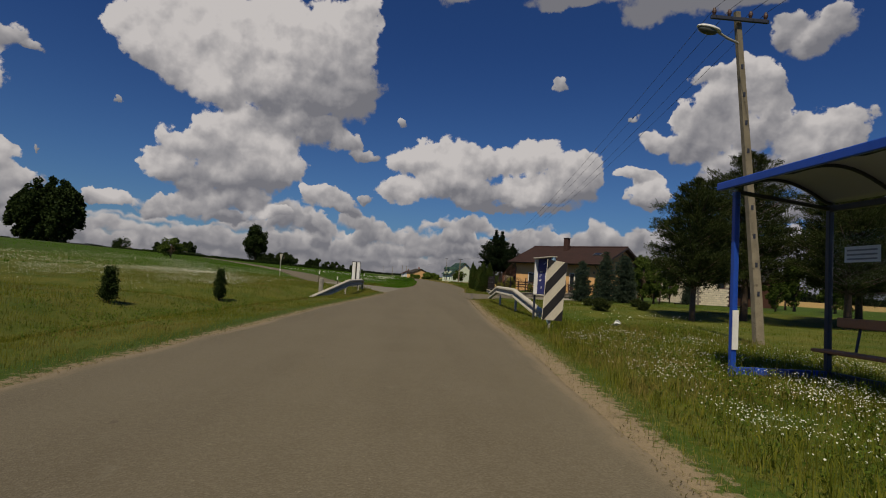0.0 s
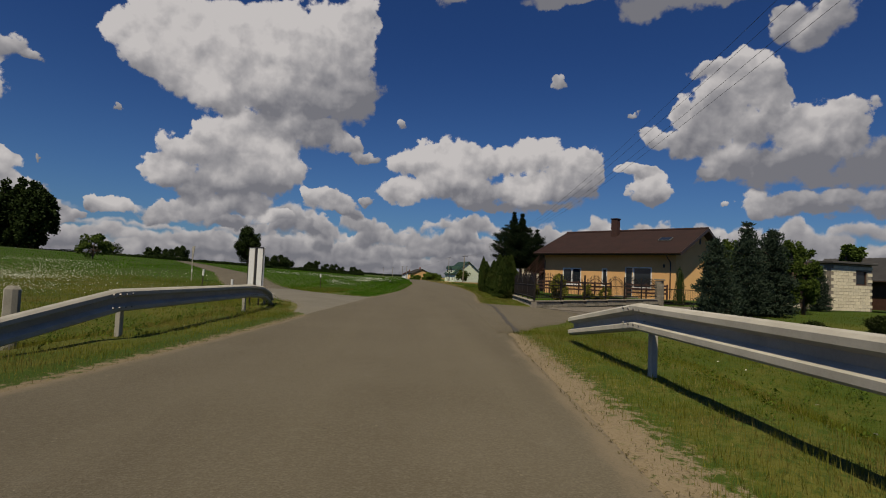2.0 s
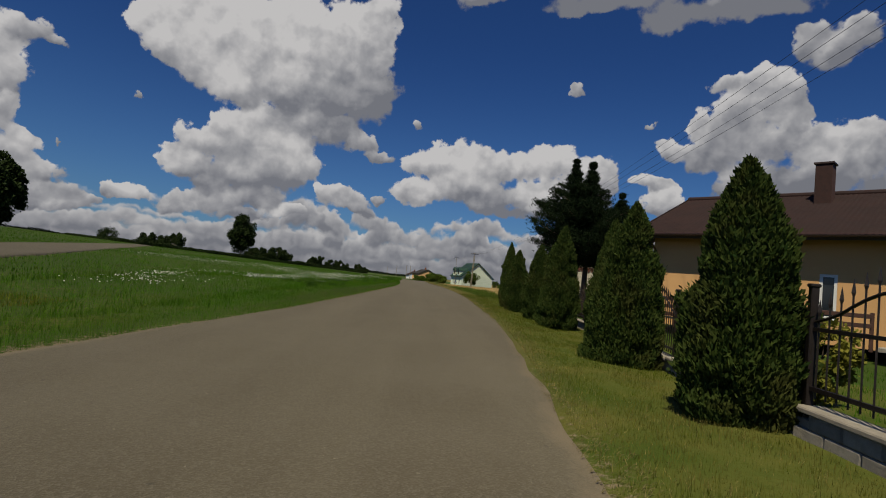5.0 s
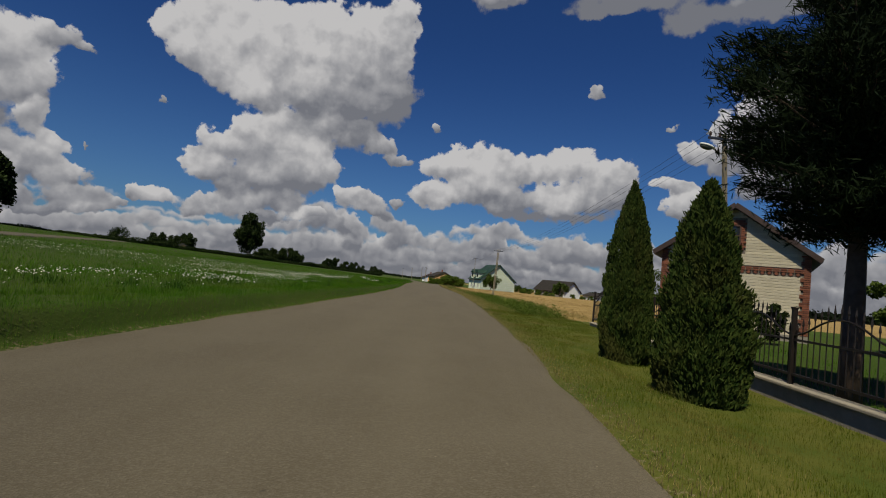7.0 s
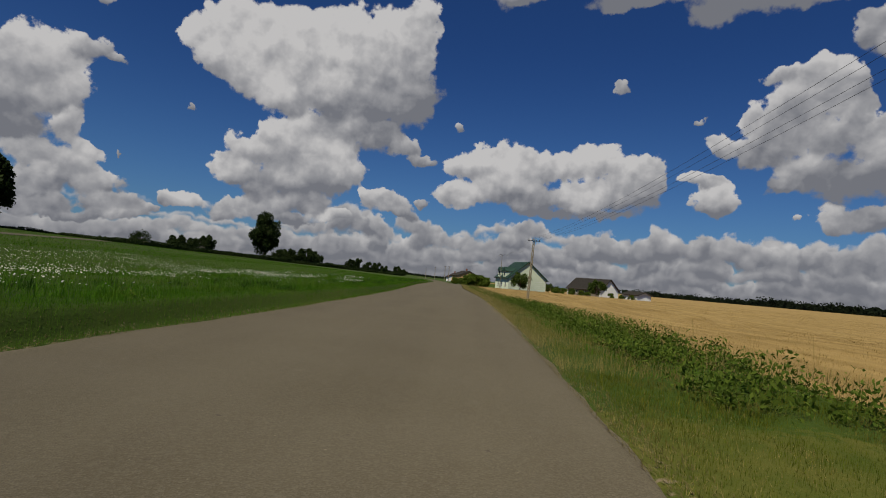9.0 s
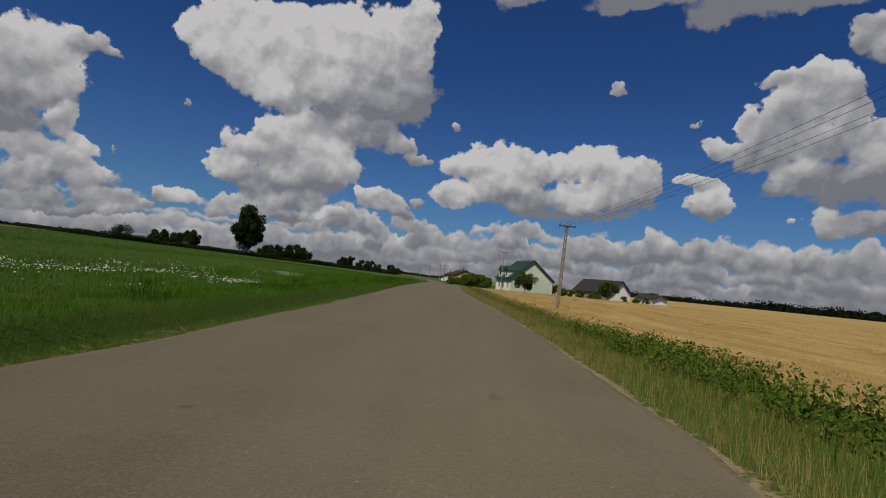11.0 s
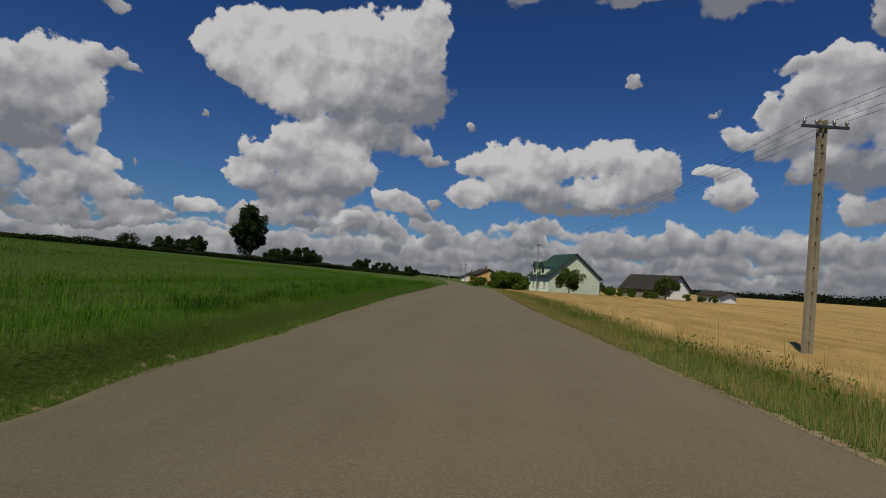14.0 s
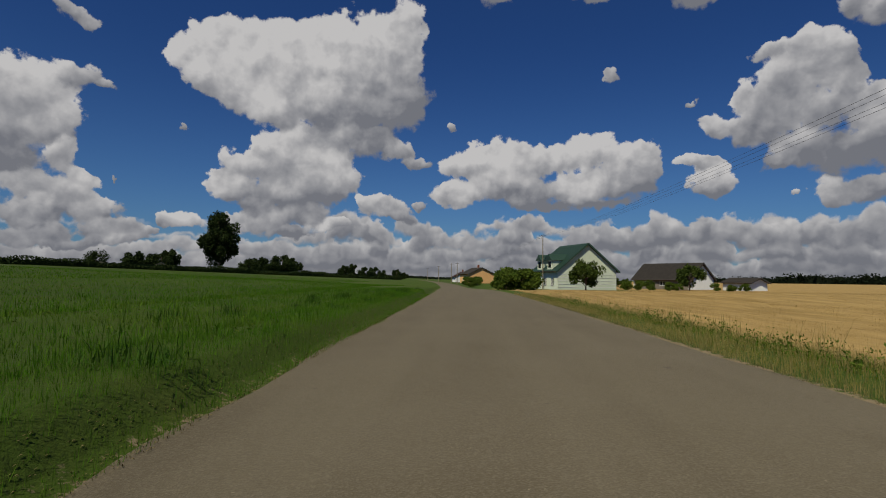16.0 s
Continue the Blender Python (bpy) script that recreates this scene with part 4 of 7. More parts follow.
# columnar thujas along the garden fence
THUJAS = [(6.3, 47.2, 2.35, 0.9), (6.75, 51.0, 2.6, 0.9), (7.9, 55.2, 3.0, 0.86), (7.78, 59.4, 3.2, 1.0), (7.85, 63.0, 2.85, 0.96), (7.88, 67.9, 2.88, 0.96), (8.0, 71.2, 3.42, 0.78)]
kinds = [thuja_mesh(2.7, 0.62, s) for s in (11, 12, 13)]
for i, (x, y, hgt, wide) in enumerate(THUJAS):
    ks = hgt / 2.7
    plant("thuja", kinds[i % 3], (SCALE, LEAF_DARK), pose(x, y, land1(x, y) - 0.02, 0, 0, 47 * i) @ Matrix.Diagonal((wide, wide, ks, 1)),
          "clipped dark green columnar thuja on the mown verge by the fence", "conifer", "thujas along the fence", "core")

# spruces behind the fence
sp1, sp2 = conifer_mesh("crown", 7.6, 4.4, 21, 25, 0.31, 0.06, 0.0, 950, 0.19, 0.0, 0.75, 1.5, 0.28, 0.11, 0.32), conifer_mesh("crown", 7.5, 4.0, 22, 24, 0.33, 0.06, 0.0, 920, 0.19, 0.0, 0.75, 1.5, 0.28, 0.11, 0.32)
plant("spruce", sp1, (NEEDLE_DARK, BARK), spot(10.45, 68.7), "tall dark spruce with drooping boughs behind the iron fence", "conifer")
plant("spruce", sp2, (NEEDLE_DARK, BARK), spot(11.15, 68.3, 80), "dark twin spruce with a pointed top behind the iron fence", "conifer")
plant("spruce", sp2, (NEEDLE_DARK, BARK), spot(12.4, 67.5, 200, 0.8), "lower dark spruce with spreading boughs behind the iron fence", "conifer")

# pines in the lawn beside the bus shelter
pines = [conifer_mesh("crown", 6.6, 2.1, 31, 20, 0.22, -0.12, 0.01, 300, 0.22, 0.35, 0.9, thin=0.11), conifer_mesh("crown", 8.2, 2.5, 32, 22, 0.20, -0.12, 0.0, 310, 0.22, 0.4, 0.9, thin=0.11)]
for x, y, k, s, tr in [(12.8, 24.2, 0, 0.98, 0), (16.1, 25.6, 1, 1.0, 60), (18.5, 22.2, 1, 0.92, 150), (21.0, 24.5, 0, 1.05, 210), (23.5, 27.5, 1, 0.95, 300)]:
    plant("pine", pines[k], (NEEDLE, BARK), spot(x, y, tr, s), "bushy green pine with a bare lower trunk on the lawn", "pine tree", "pines on the lawn")

# young blue spruces and shrubs before the ochre house
bs = [conifer_mesh("crown", 2.9, 0.62, 41, 18, 0.02, 0.06, 0.0, 90, 0.12, thin=0.25, power=0.6), conifer_mesh("crown", 2.6, 0.66, 42, 17, 0.02, 0.05, 0.0, 90, 0.12, thin=0.25, power=0.6)]
for x, y, k, s, tr in [(11.15, 35.2, 1, 1.02, 10), (13.35, 37.0, 0, 1.18, 120), (15.1, 38.2, 1, 1.30, 200), (16.0, 39.6, 0, 1.1, 290), (25.6, 49.3, 0, 0.9, 75)]:
    plant("blue_spruce", bs[k], (NEEDLE_BLUE, TWIG), spot(x, y, tr, s), "young dense blue-green spruce on the lawn", "conifer", "young spruces on the lawn")
green = [broad_mesh(3.3, 0.75, 44, 5200, 0.02, 0.11, 34, 1.3), broad_mesh(2.9, 0.9, 45, 5200, 0.02, 0.11, 30, 1.2)]
for x, y, k, s in [(17.6, 40.6, 0, 1.05), (18.9, 41.6, 0, 1.0), (20.3, 43.6, 1, 0.95), (22.4, 46.2, 1, 0.9)]:
    plant("garden_shrub", green[k], (LEAF, BARK), spot(x, y, 70 * x, s), "upright leafy green shrub beside the young spruces", "shrub", "upright shrubs on the lawn")
low = conifer_mesh("crown", 0.9, 0.75, 43, 8, 0.02, 0.0, 0.0, 60, 0.14, 0.6)
for x, y, s in [(9.0, 25.4, 0.62), (9.4, 28.4, 0.42), (11.8, 27.2, 0.45), (13.0, 30.8, 0.5)]:
    plant("dwarf_pine", low, (NEEDLE, TWIG), spot(x, y, 70 * s, s), "low spreading dwarf pine on the lawn", "shrub", "dwarf pines on the lawn")

# trees behind the garden and the garage
gt = [broad_mesh(4.6, 1.7, 51, 4200, 0.05, 0.22, 24), broad_mesh(4.2, 1.5, 52, 3800, 0.04, 0.22, 22)]
for x, y, k, s in [(26.6, 58.6, 0, 1.0), (28.6, 60.6, 1, 1.1), (30.6, 60.0, 0, 0.95), (33.0, 62.0, 0, 1.3), (36.0, 60.0, 1, 1.4), (40.0, 55.0, 0, 1.3), (27.5, 55.5, 1, 0.9), (24.6, 57.0, 0, 1.15), (25.8, 61.0, 1, 1.3), (44.0, 62.0, 1, 1.3), (48.5, 60.0, 0, 1.35), (53.0, 64.0, 1, 1.4), (58.0, 60.0, 0, 1.4), (63.0, 62.0, 1, 1.4), (69.0, 60.0, 0, 1.5), (19.6, 78.2, 1, 0.7), (21.6, 80.6, 0, 0.8), (24.2, 79.4, 1, 0.9), (27.0, 81.0, 0, 0.95), (30.0, 79.5, 1, 1.0), (33.5, 81.0, 0, 1.0)]:
    plant("garden_tree", gt[k], (LEAF, BARK), spot(x, y, 60 * k, s), "leafy green garden tree behind the forecourt", "tree", "garden trees")
for i, (x, y, s) in enumerate([(29.0, 42.0, 0.62), (32.0, 40.0, 0.7), (35.5, 42.5, 0.6), (39.0, 40.0, 0.72), (43.0, 43.0, 0.8), (47.0, 41.0, 0.8), (52.0, 44.0, 0.9), (57.0, 40.0, 0.9)]):
    plant("lawn_bush", gt[i % 2], (LEAF_DARK, BARK), spot(x, y, 50 * i, s), "dark leafy bush at the back of the lawn", "bush", "bushes behind the pines")

# shrubs by the brick house
sh = [broad_mesh(1.5, 0.62, 61, 4200, 0.02, 0.08, 20), broad_mesh(2.4, 0.8, 62, 9000, 0.0, 0.06, 22)]
for x, y, k, s, mt in [(13.4, 84.7, 1, 1.12, LEAF), (14.2, 81.4, 0, 1.0, LEAF_DARK), (15.9, 79.6, 0, 1.05, LEAF_DARK), (13.2, 79.4, 0, 0.55, LEAF), (12.3, 76.2, 0, 0.6, LEAF)]:
    plant("shrub", sh[k], (mt, TWIG), spot(x, y, 33 * x, s), "round clipped evergreen shrub behind the iron fence", "shrub", "shrubs before the brick house")
yb = broad_mesh(1.35, 0.62, 63, 2600, 0.02, 0.09, 16)
plant("golden_shrub", yb, (LEAF_YELLOW, TWIG), spot(9.8, 44.2, 30, 0.8), "yellow-green shrub behind the iron fence", "shrub")
plant("golden_shrub", yb, (LEAF, TWIG), spot(11.4, 46.3, 130, 0.7), "green shrub behind the iron fence", "shrub")
plant("golden_shrub", yb, (LEAF_YELLOW, TWIG), spot(7.7, 41.5, 0, 1.12), "yellow-green shrub behind the corner of the iron fence", "shrub")
plant("golden_shrub", yb, (LEAF, TWIG), spot(8.0, 48.5, 80, 0.8), "green shrub behind the iron fence", "shrub")
plant("columnar_juniper", thuja_mesh(2.3, 0.34, 64, 3200), (SCALE, LEAF_DARK), spot(17.0, 49.4), "slim dark juniper beside the gate pillar", "conifer", wood_name="core")

# saplings and the lone bush in the western meadow
sap = conifer_mesh("crown", 0.85, 0.17, 71, 12, 0.10, -0.3, 0.03, 34, 0.08, 0.5, 0.6)
for x, y, tall in [(-7.55, 14.3, 0.95), (-7.3, 21.6, 1.28)]:
    plant("sapling", sap, (LEAF_DARK, TWIG), spot(x, y, 40 * y) @ Matrix.Diagonal((0.95, 0.95, tall, 1)), "small dark sapling in the meadow ditch", "sapling", "saplings by the ditch")
plant("meadow_bush", broad_mesh(3.4, 2.6, 72, 3600, 0.0, 0.28, 26, 0.8), (LEAF, BARK), spot(-34.4, 80.2, 0, 0.85), "ragged green bush alone in the meadow", "bush")

# far trees of the western skyline
tallm = broad_mesh(24.0, 5.8, 81, 9000, 0.0, 1.15, 60, 1.5)
for x, y, s in [(-146, 236, 1.15), (-153, 240, 1.22), (-160, 238, 1.18), (-167, 243, 1.1), (-151, 246, 1.2)]:
    plant("poplar", tallm, (LEAF_DARK, BARK), spot(x, y, 77 * s * x, s), "tall dark poplar in a clump beyond the meadow", "tree", "poplar clump")
plant("oak", broad_mesh(24.8, 8.8, 82, 17000, 0.10, 0.85, 54, 1.2), (LEAF_DARK, BARK), spot(-100.6, 356.6), "lone tall broad-leaved tree on the far field edge", "tree")
ballm = broad_mesh(15.0, 8.5, 83, 5000, 0.02, 1.0, 40, 1.0, True)
midm = [broad_mesh(11.0, 6.5, 84, 3600, 0.05, 0.95, 26), broad_mesh(13.0, 5.0, 85, 3600, 0.08, 0.95, 26, 1.2)]


def far(az, dist, y0=138.0, x0=1.3):
    a = radians(az)
    return x0 + dist * math.sin(a), y0 + dist * math.cos(a)


x, y = far(-35.1, 470)
plant("round_tree", ballm, (LEAF_DARK, BARK), spot(x, y), "dark round tree beside a far house", "tree")
for az, ds, k, s in [(-32.2, 400, 0, 1.0), (-31.2, 400, 0, 0.9), (-30.0, 395, 0, 0.95), (-29.2, 400, 1, 1.05), (-22.4, 300, 0, 0.62), (-21.4, 300, 0, 0.7), (-20.2, 300, 0, 0.72),
                     (-19.1, 300, 0, 0.85), (-18.2, 300, 0, 0.75), (-13.0, 560, 0, 0.9), (-12.2, 560, 1, 0.95), (-11.0, 560, 0, 0.85), (-10.0, 560, 0, 0.9), (-9.1, 560, 0, 0.7), (-7.6, 560, 0, 0.8), (-6.8, 560, 0, 0.6)]:
    x, y = far(az, ds)
    plant("field_tree", midm[k], (LEAF_DARK, BARK), spot(x, y, az * 31, s * 1.2, -0.8), "dark tree in a clump on the far field edge", "tree", "clumps on the field edge")


def wood_strip(name, line, h, seed, per_m, label):
    """A far wood: leaf clumps over a ragged roofline, as stuff."""
    rng = np.random.default_rng(seed)
    line = [np.array(p, dtype=float) for p in line]
    cs = []
    for a, b in zip(line, line[1:]):
        L = np.linalg.norm(b - a)
        n = int(L * per_m)
        t = rng.uniform(0, 1, n)
        p = a + (b - a) * t[:, None]
        top_ = h * (0.72 + 0.28 * np.sin(t * L * 0.11 + seed) * np.sin(t * L * 0.043 + 1) + 0.14 * np.sin(t * L * 0.47))
        z = top_ * np.sqrt(rng.uniform(0, 1, n))
        x_, y_ = p[:, 0] + rng.normal(0, h * 0.35, n), p[:, 1] + rng.normal(0, h * 0.35, n)
        cs.append(np.stack([x_, y_, land(x_, y_) + z], 1))
    c = np.concatenate(cs)
    v, f = leaf_quads(c, rng.uniform(0.16, 0.3, len(c)) * h, rng.uniform(0.12, 0.22, len(c)) * h, rng.normal(size=c.shape), rng)
    # dense heart of the strip, with a ragged top
    for a, b in zip(line, line[1:]):
        n = max(2, int(np.linalg.norm(b - a) / (h * 0.35)))
        t = np.linspace(0, 1, n)
        p = a + (b - a) * t[:, None]
        lo = land(p[:, 0], p[:, 1])
        hi = lo + h * rng.uniform(0.55, 0.85, n)
        ring = np.concatenate([np.stack([p[:, 0], p[:, 1], lo - 0.5], 1), np.stack([p[:, 0], p[:, 1], hi], 1)])
        k = np.arange(n - 1)
        f = np.concatenate([f, np.stack([k, k + 1, k + 1 + n, k + n], 1) + len(v)])
        v = np.concatenate([v, ring])
    ob = placed(name, mesh_from(name, v, f), LEAF_FAR if name == "far_wood" else LEAF_DARK)
    tagged(ob, label, "woods", kind="stuff")


wood_strip("far_wood", [far(-44, 640), far(-38, 640)], 9.5, 1, 5, "dark far wood along the western horizon")
wood_strip("far_wood", [far(-34, 620), far(-27, 620), far(-24, 600)], 6, 2, 5, "low dark trees along the western horizon")
wood_strip("far_wood", [far(-17.5, 900), far(-9, 950), far(-3, 900), far(3, 800)], 5, 3, 5, "low dark trees along the horizon")
wood_strip("far_wood", [far(17, 900), far(24, 1000), far(29, 1050)], 11, 4, 5, "thin dark trees along the eastern horizon")
wood_strip("far_wood", [far(28.5, 1050), far(34, 1050), far(44, 1000), far(60, 900)], 17, 5, 5, "dense dark pine wood along the eastern horizon")
wood_strip("far_wood", [far(-75, 500), far(-120, 600), far(-180, 700), far(120, 700), far(60, 900)], 12, 6, 2, "dark far wood behind the fields")
# maize along the top of the western field
wood_strip("maize_strip", [(-160, 250), (-118, 275), (-92, 330), (-72, 372), (-40, 470)], 2.3, 7, 60, "dense strip of green maize on the field edge")
wood_strip("maize_strip", [(-130, 120), (-150, 190), (-160, 250)], 2.3, 8, 60, "dense strip of green maize on the field edge")


# ---- paved sheets beside the road ----
def side_sheet(y0, y1):
    ys = np.concatenate([np.arange(30.7, 60, 0.5), np.arange(60, 248, 2.5)])
    ys = ys[(ys >= y0) & (ys <= y1)]
    left_, right_ = side_edges(ys)
    rng = np.random.default_rng(6)
    left_ = left_ + rng.normal(0, 0.05, len(ys))
    u = np.concatenate([[0, 0.006], np.linspace(0, 1, 8)[1:-1], [0.994, 1]])
    X = left_[:, None] * (1 - u) + right_[:, None] * u
    Y = np.repeat(ys[:, None], 10, 1)
    Z = land(X, Y) + 0.015
    Z[:, 0] -= 0.07
    Z[:, -1] -= 0.07
    over = np.minimum(X - road_l(Y), road_r(Y) - X)
    Z[:3] -= np.array([0.16, 0.08, 0.03] if y0 < 40 else [0.05, 0.02, 0.0])[:, None]
    Z = np.where(over > -0.5, -0.035, np.where(over > -1.6, np.minimum(Z, -0.008), Z))
    idx = np.arange(X.size).reshape(X.shape)
    f = np.stack([idx[:-1, :-1], idx[:-1, 1:], idx[1:, 1:], idx[1:, :-1]], -1).reshape(-1, 4)
    return mesh_from("side_road", np.stack([X, Y, Z], -1).reshape(-1, 3), f)


DUSTY = worn("dusty_worn_asphalt", (0.120, 0.107, 0.078), (0.158, 0.141, 0.104), 0.8, 0.9, 0, 70.0, 0.5, (0.185, 0.165, 0.122))
tagged(placed("junction_apron", side_sheet(30.7, 48.4), DUSTY, smooth=True), "dusty pale asphalt apron of the junction", "road", kind="structure")
side_road = placed("side_road", side_sheet(47.9, 248.0), ASPHALT, smooth=True)
tagged(side_road, "narrow grey asphalt side road climbing between meadows", "road", kind="structure")


def patch(name, corners, lift, mat, label, n=10):
    """A four-cornered sheet laid over the land."""
    a, b, c, d = [np.array(p, dtype=float) for p in corners]
    edge = np.concatenate([[0, 0.004], np.linspace(0, 1, n - 2)[1:-1], [0.996, 1]])
    u, v = np.meshgrid(edge, edge)
    p = (a[None, None] * ((1 - u) * (1 - v))[..., None] + b * (u * (1 - v))[..., None] + c * (u * v)[..., None] + d * ((1 - u) * v)[..., None])
    rim = (u == 0) | (u == 1) | (v == 0) | (v == 1)
    z = np.where(rim, lift - 0.06, lift)
    idx = np.arange(n * n).reshape(n, n)
    f = np.stack([idx[:-1, :-1], idx[:-1, 1:], idx[1:, 1:], idx[1:, :-1]], -1).reshape(-1, 4)
    ob = placed(name, mesh_from(name, np.stack([p[..., 0], p[..., 1], z], -1).reshape(-1, 3), f), mat, smooth=True)
    return tagged(ob, label, "pavement", kind="structure")


patch("driveway", [(2.85, 28.0), (7.2, 34.5), (6.02, 39.3), (3.5, 41.0)], 0.014, ASPHALT, "grey asphalt apron between road and forecourt", 14)
SEAM = worn("tar_seam", (0.062, 0.054, 0.038), (0.092, 0.080, 0.056), 4.0, 0.7, 0, 50.0, 0.4)
seam = bmesh.new()
last = None
for k in range(40):
    y = 28.3 + k * 0.305
    x = 3.28 + 0.031 * k + 0.015 * math.sin(k * 0.5) - 0.3 * max(0, (k - 30) / 10) ** 2
    w2 = 0.05 + 0.015 * math.sin(k * 1.1)
    pair = [seam.verts.new((x - w2, y, 0.0195)), seam.verts.new((x + w2, y, 0.0195))]
    if last:
        seam.faces.new((last[0], last[1], pair[1], pair[0]))
    last = pair
tagged(part("tar_seam", seam, SEAM), "dark tar seam between road and driveway", "seam", kind="structure")
# short tar mark across the lane beside the garden fence
mark = bmesh.new()
last = None
for k in range(9):
    u = k / 8
    half = 0.032 * math.sin(math.pi * (0.06 + 0.88 * u)) * (0.7 + 0.5 * u)
    x, y = 4.36 + 0.44 * u, 74.27 + 0.05 * u + 0.008 * math.sin(k * 1.9)
    pair = [mark.verts.new((x, y - half, 0.0305)), mark.verts.new((x, y + half, 0.0305))]
    if last:
        mark.faces.new((last[0], pair[0], pair[1], last[1]))
    last = pair
tagged(part("tar_mark", mark, SEAM), "short dark tar mark across the asphalt", "road mark", kind="structure")
court = patch("forecourt", [(6.96, 34.1), (21.0, 48.3), (15.0, 47.6), (6.0, 39.2)], -0.02, PAVER, "grey concrete-block forecourt before the garden fence", 10)
patch("concrete_slab", [(7.3, 33.9), (8.6, 33.9), (13.6, 40.2), (12.5, 40.9)], 0.075, CONCRETE, "pale concrete slab in the grass beside the forecourt", 8)
# paving blocks of the forecourt
pv = bpy.data.meshes.new("paving_block")
pbm = box((0.395, 0.245, 0.05), None, 0.006)
pbm.to_mesh(pv)
pbm.free()
pv.materials.append(PAVER)
a0 = math.atan2(8.2, 8.9)
for i in range(34):
    for j in range(18):
        if i > 24:
            continue
        u, v = (i + (0.5 if j % 2 else 0)) * 0.402, -(j + 0.5) * 0.252 - 0.2
        x, y = 6.0 + u * math.cos(a0) - v * math.sin(a0), 38.8 + u * math.sin(a0) + v * math.cos(a0)
        if x < 6.25 + 0.18 * (38.9 - y) or x > 18.5 or y < 34.5 + (x - 6.96) * 1.06:
            continue
        b_ = placed("paving_block", pv, None, court, at=pose(x, y, -0.008 + 0.004 * ((i * 7 + j * 3) % 3), 0, 0, math.degrees(a0)))


# ---- houses ----
def wall_bm(L, h, t, holes, bm=None, m=None):
    """A wall along x from 0 to L, thickness t towards +y, with rectangular holes (x0, x1, z0, z1)."""
    bm = bm or bmesh.new()
    xs = sorted({0, L, *[v for o in holes for v in o[:2]]})
    zs = sorted({0, h, *[v for o in holes for v in o[2:]]})
    for x0, x1 in zip(xs, xs[1:]):
        run = None
        for z0, z1 in zip(zs, zs[1:]):
            cx, cz = (x0 + x1) / 2, (z0 + z1) / 2
            if any(o[0] < cx < o[1] and o[2] < cz < o[3] for o in holes):
                continue
            mm = Matrix.Translation((cx, t / 2, cz))
            add_box(bm, (x1 - x0, t, z1 - z0), m @ mm if m else mm)
    bmesh.ops.remove_doubles(bm, verts=bm.verts[:], dist=0.0005)
    return bm


def window(parent, x0, x1, z0, z1, y, frame_mat=None, sill=True, mullions=1, deep=0.10, bars=0.055, m=None, name="window"):
    """Frame, panes and sill in a hole of a wall whose outer face lies at y (towards -y is out)."""
    frame_mat = frame_mat or WHITE
    m = m or Matrix.Identity(4)
    w_, h_ = x1 - x0, z1 - z0
    bm = bmesh.new()
    add_box(bm, (w_, 0.07, bars), Matrix.Translation(((x0 + x1) / 2, y + deep, z0 + bars / 2)))
    add_box(bm, (w_, 0.07, bars), Matrix.Translation(((x0 + x1) / 2, y + deep, z1 - bars / 2)))
    n = mullions + 1
    for k in range(n + 1):
        x = x0 + bars / 2 + (w_ - bars) * k / n
        add_box(bm, (bars if k in (0, n) else bars * 1.3, 0.072, h_ - 2 * bars), Matrix.Translation((x, y + deep, (z0 + z1) / 2)))
    fr = part(name, bm, frame_mat, parent, at=m)
    for k in range(n):
        xa = x0 + bars + (w_ - bars) * k / n
        part("pane", box(((w_ - bars) / n - bars, 0.012, h_ - 2 * bars), Matrix.Translation((xa + ((w_ - bars) / n - bars) / 2, y + deep + 0.012, (z0 + z1) / 2))), GLASS, fr)
    if sill:
        part("sill", box((w_ + 0.16, 0.20, 0.04), Matrix.Translation(((x0 + x1) / 2, y + 0.02, z0 - 0.02)), 0.008), frame_mat, fr)
    return fr


def roof_sheet(L, run, rise, rows, mat, parent, flip, x0, y_eave, z_eave, name="roof", wave=0.16, amp=0.018, thick=0.12):
    """One slope of a roof with stepped tile courses; eave along x at y_eave, climbing by rise over run (flip: towards -y)."""
    per = max(8, int(L / wave * 4))
    xs = np.linspace(0, L, per)
    us = []
    for r in range(rows):
        us += [(r / rows, 0.0), ((r + 0.999) / rows, 0.028)]
    V = []
    for u, drop in us:
        z = z_eave + rise * u + 0.028 - drop + amp * np.sin(xs / wave * 2 * np.pi)
        y = np.full_like(xs, y_eave + (-1 if flip else 1) * run * u)
        V.append(np.stack([x0 + xs, y, z], 1))
    V = np.array(V)
    idx = np.arange(V.shape[0] * V.shape[1]).reshape(V.shape[:2])
    f = np.stack([idx[:-1, :-1], idx[:-1, 1:], idx[1:, 1:], idx[1:, :-1]], -1).reshape(-1, 4)
    if flip:
        f = f[:, ::-1]
    ob = placed(name, mesh_from(name, V.reshape(-1, 3), f), mat, parent, smooth=False)
    # boarding under the tiles
    ang = math.atan2(rise, run)
    ln = math.hypot(run, rise)
    s = -1 if flip else 1
    mid_ = Vector((x0 + L / 2, y_eave + s * run / 2, z_eave + rise / 2 - thick * 0.75))
    part("soffit", box((L - 0.02, ln, thick), Matrix.Translation(mid_) @ Matrix.Rotation(s * ang, 4, "X")), FASCIA, ob)
    return ob


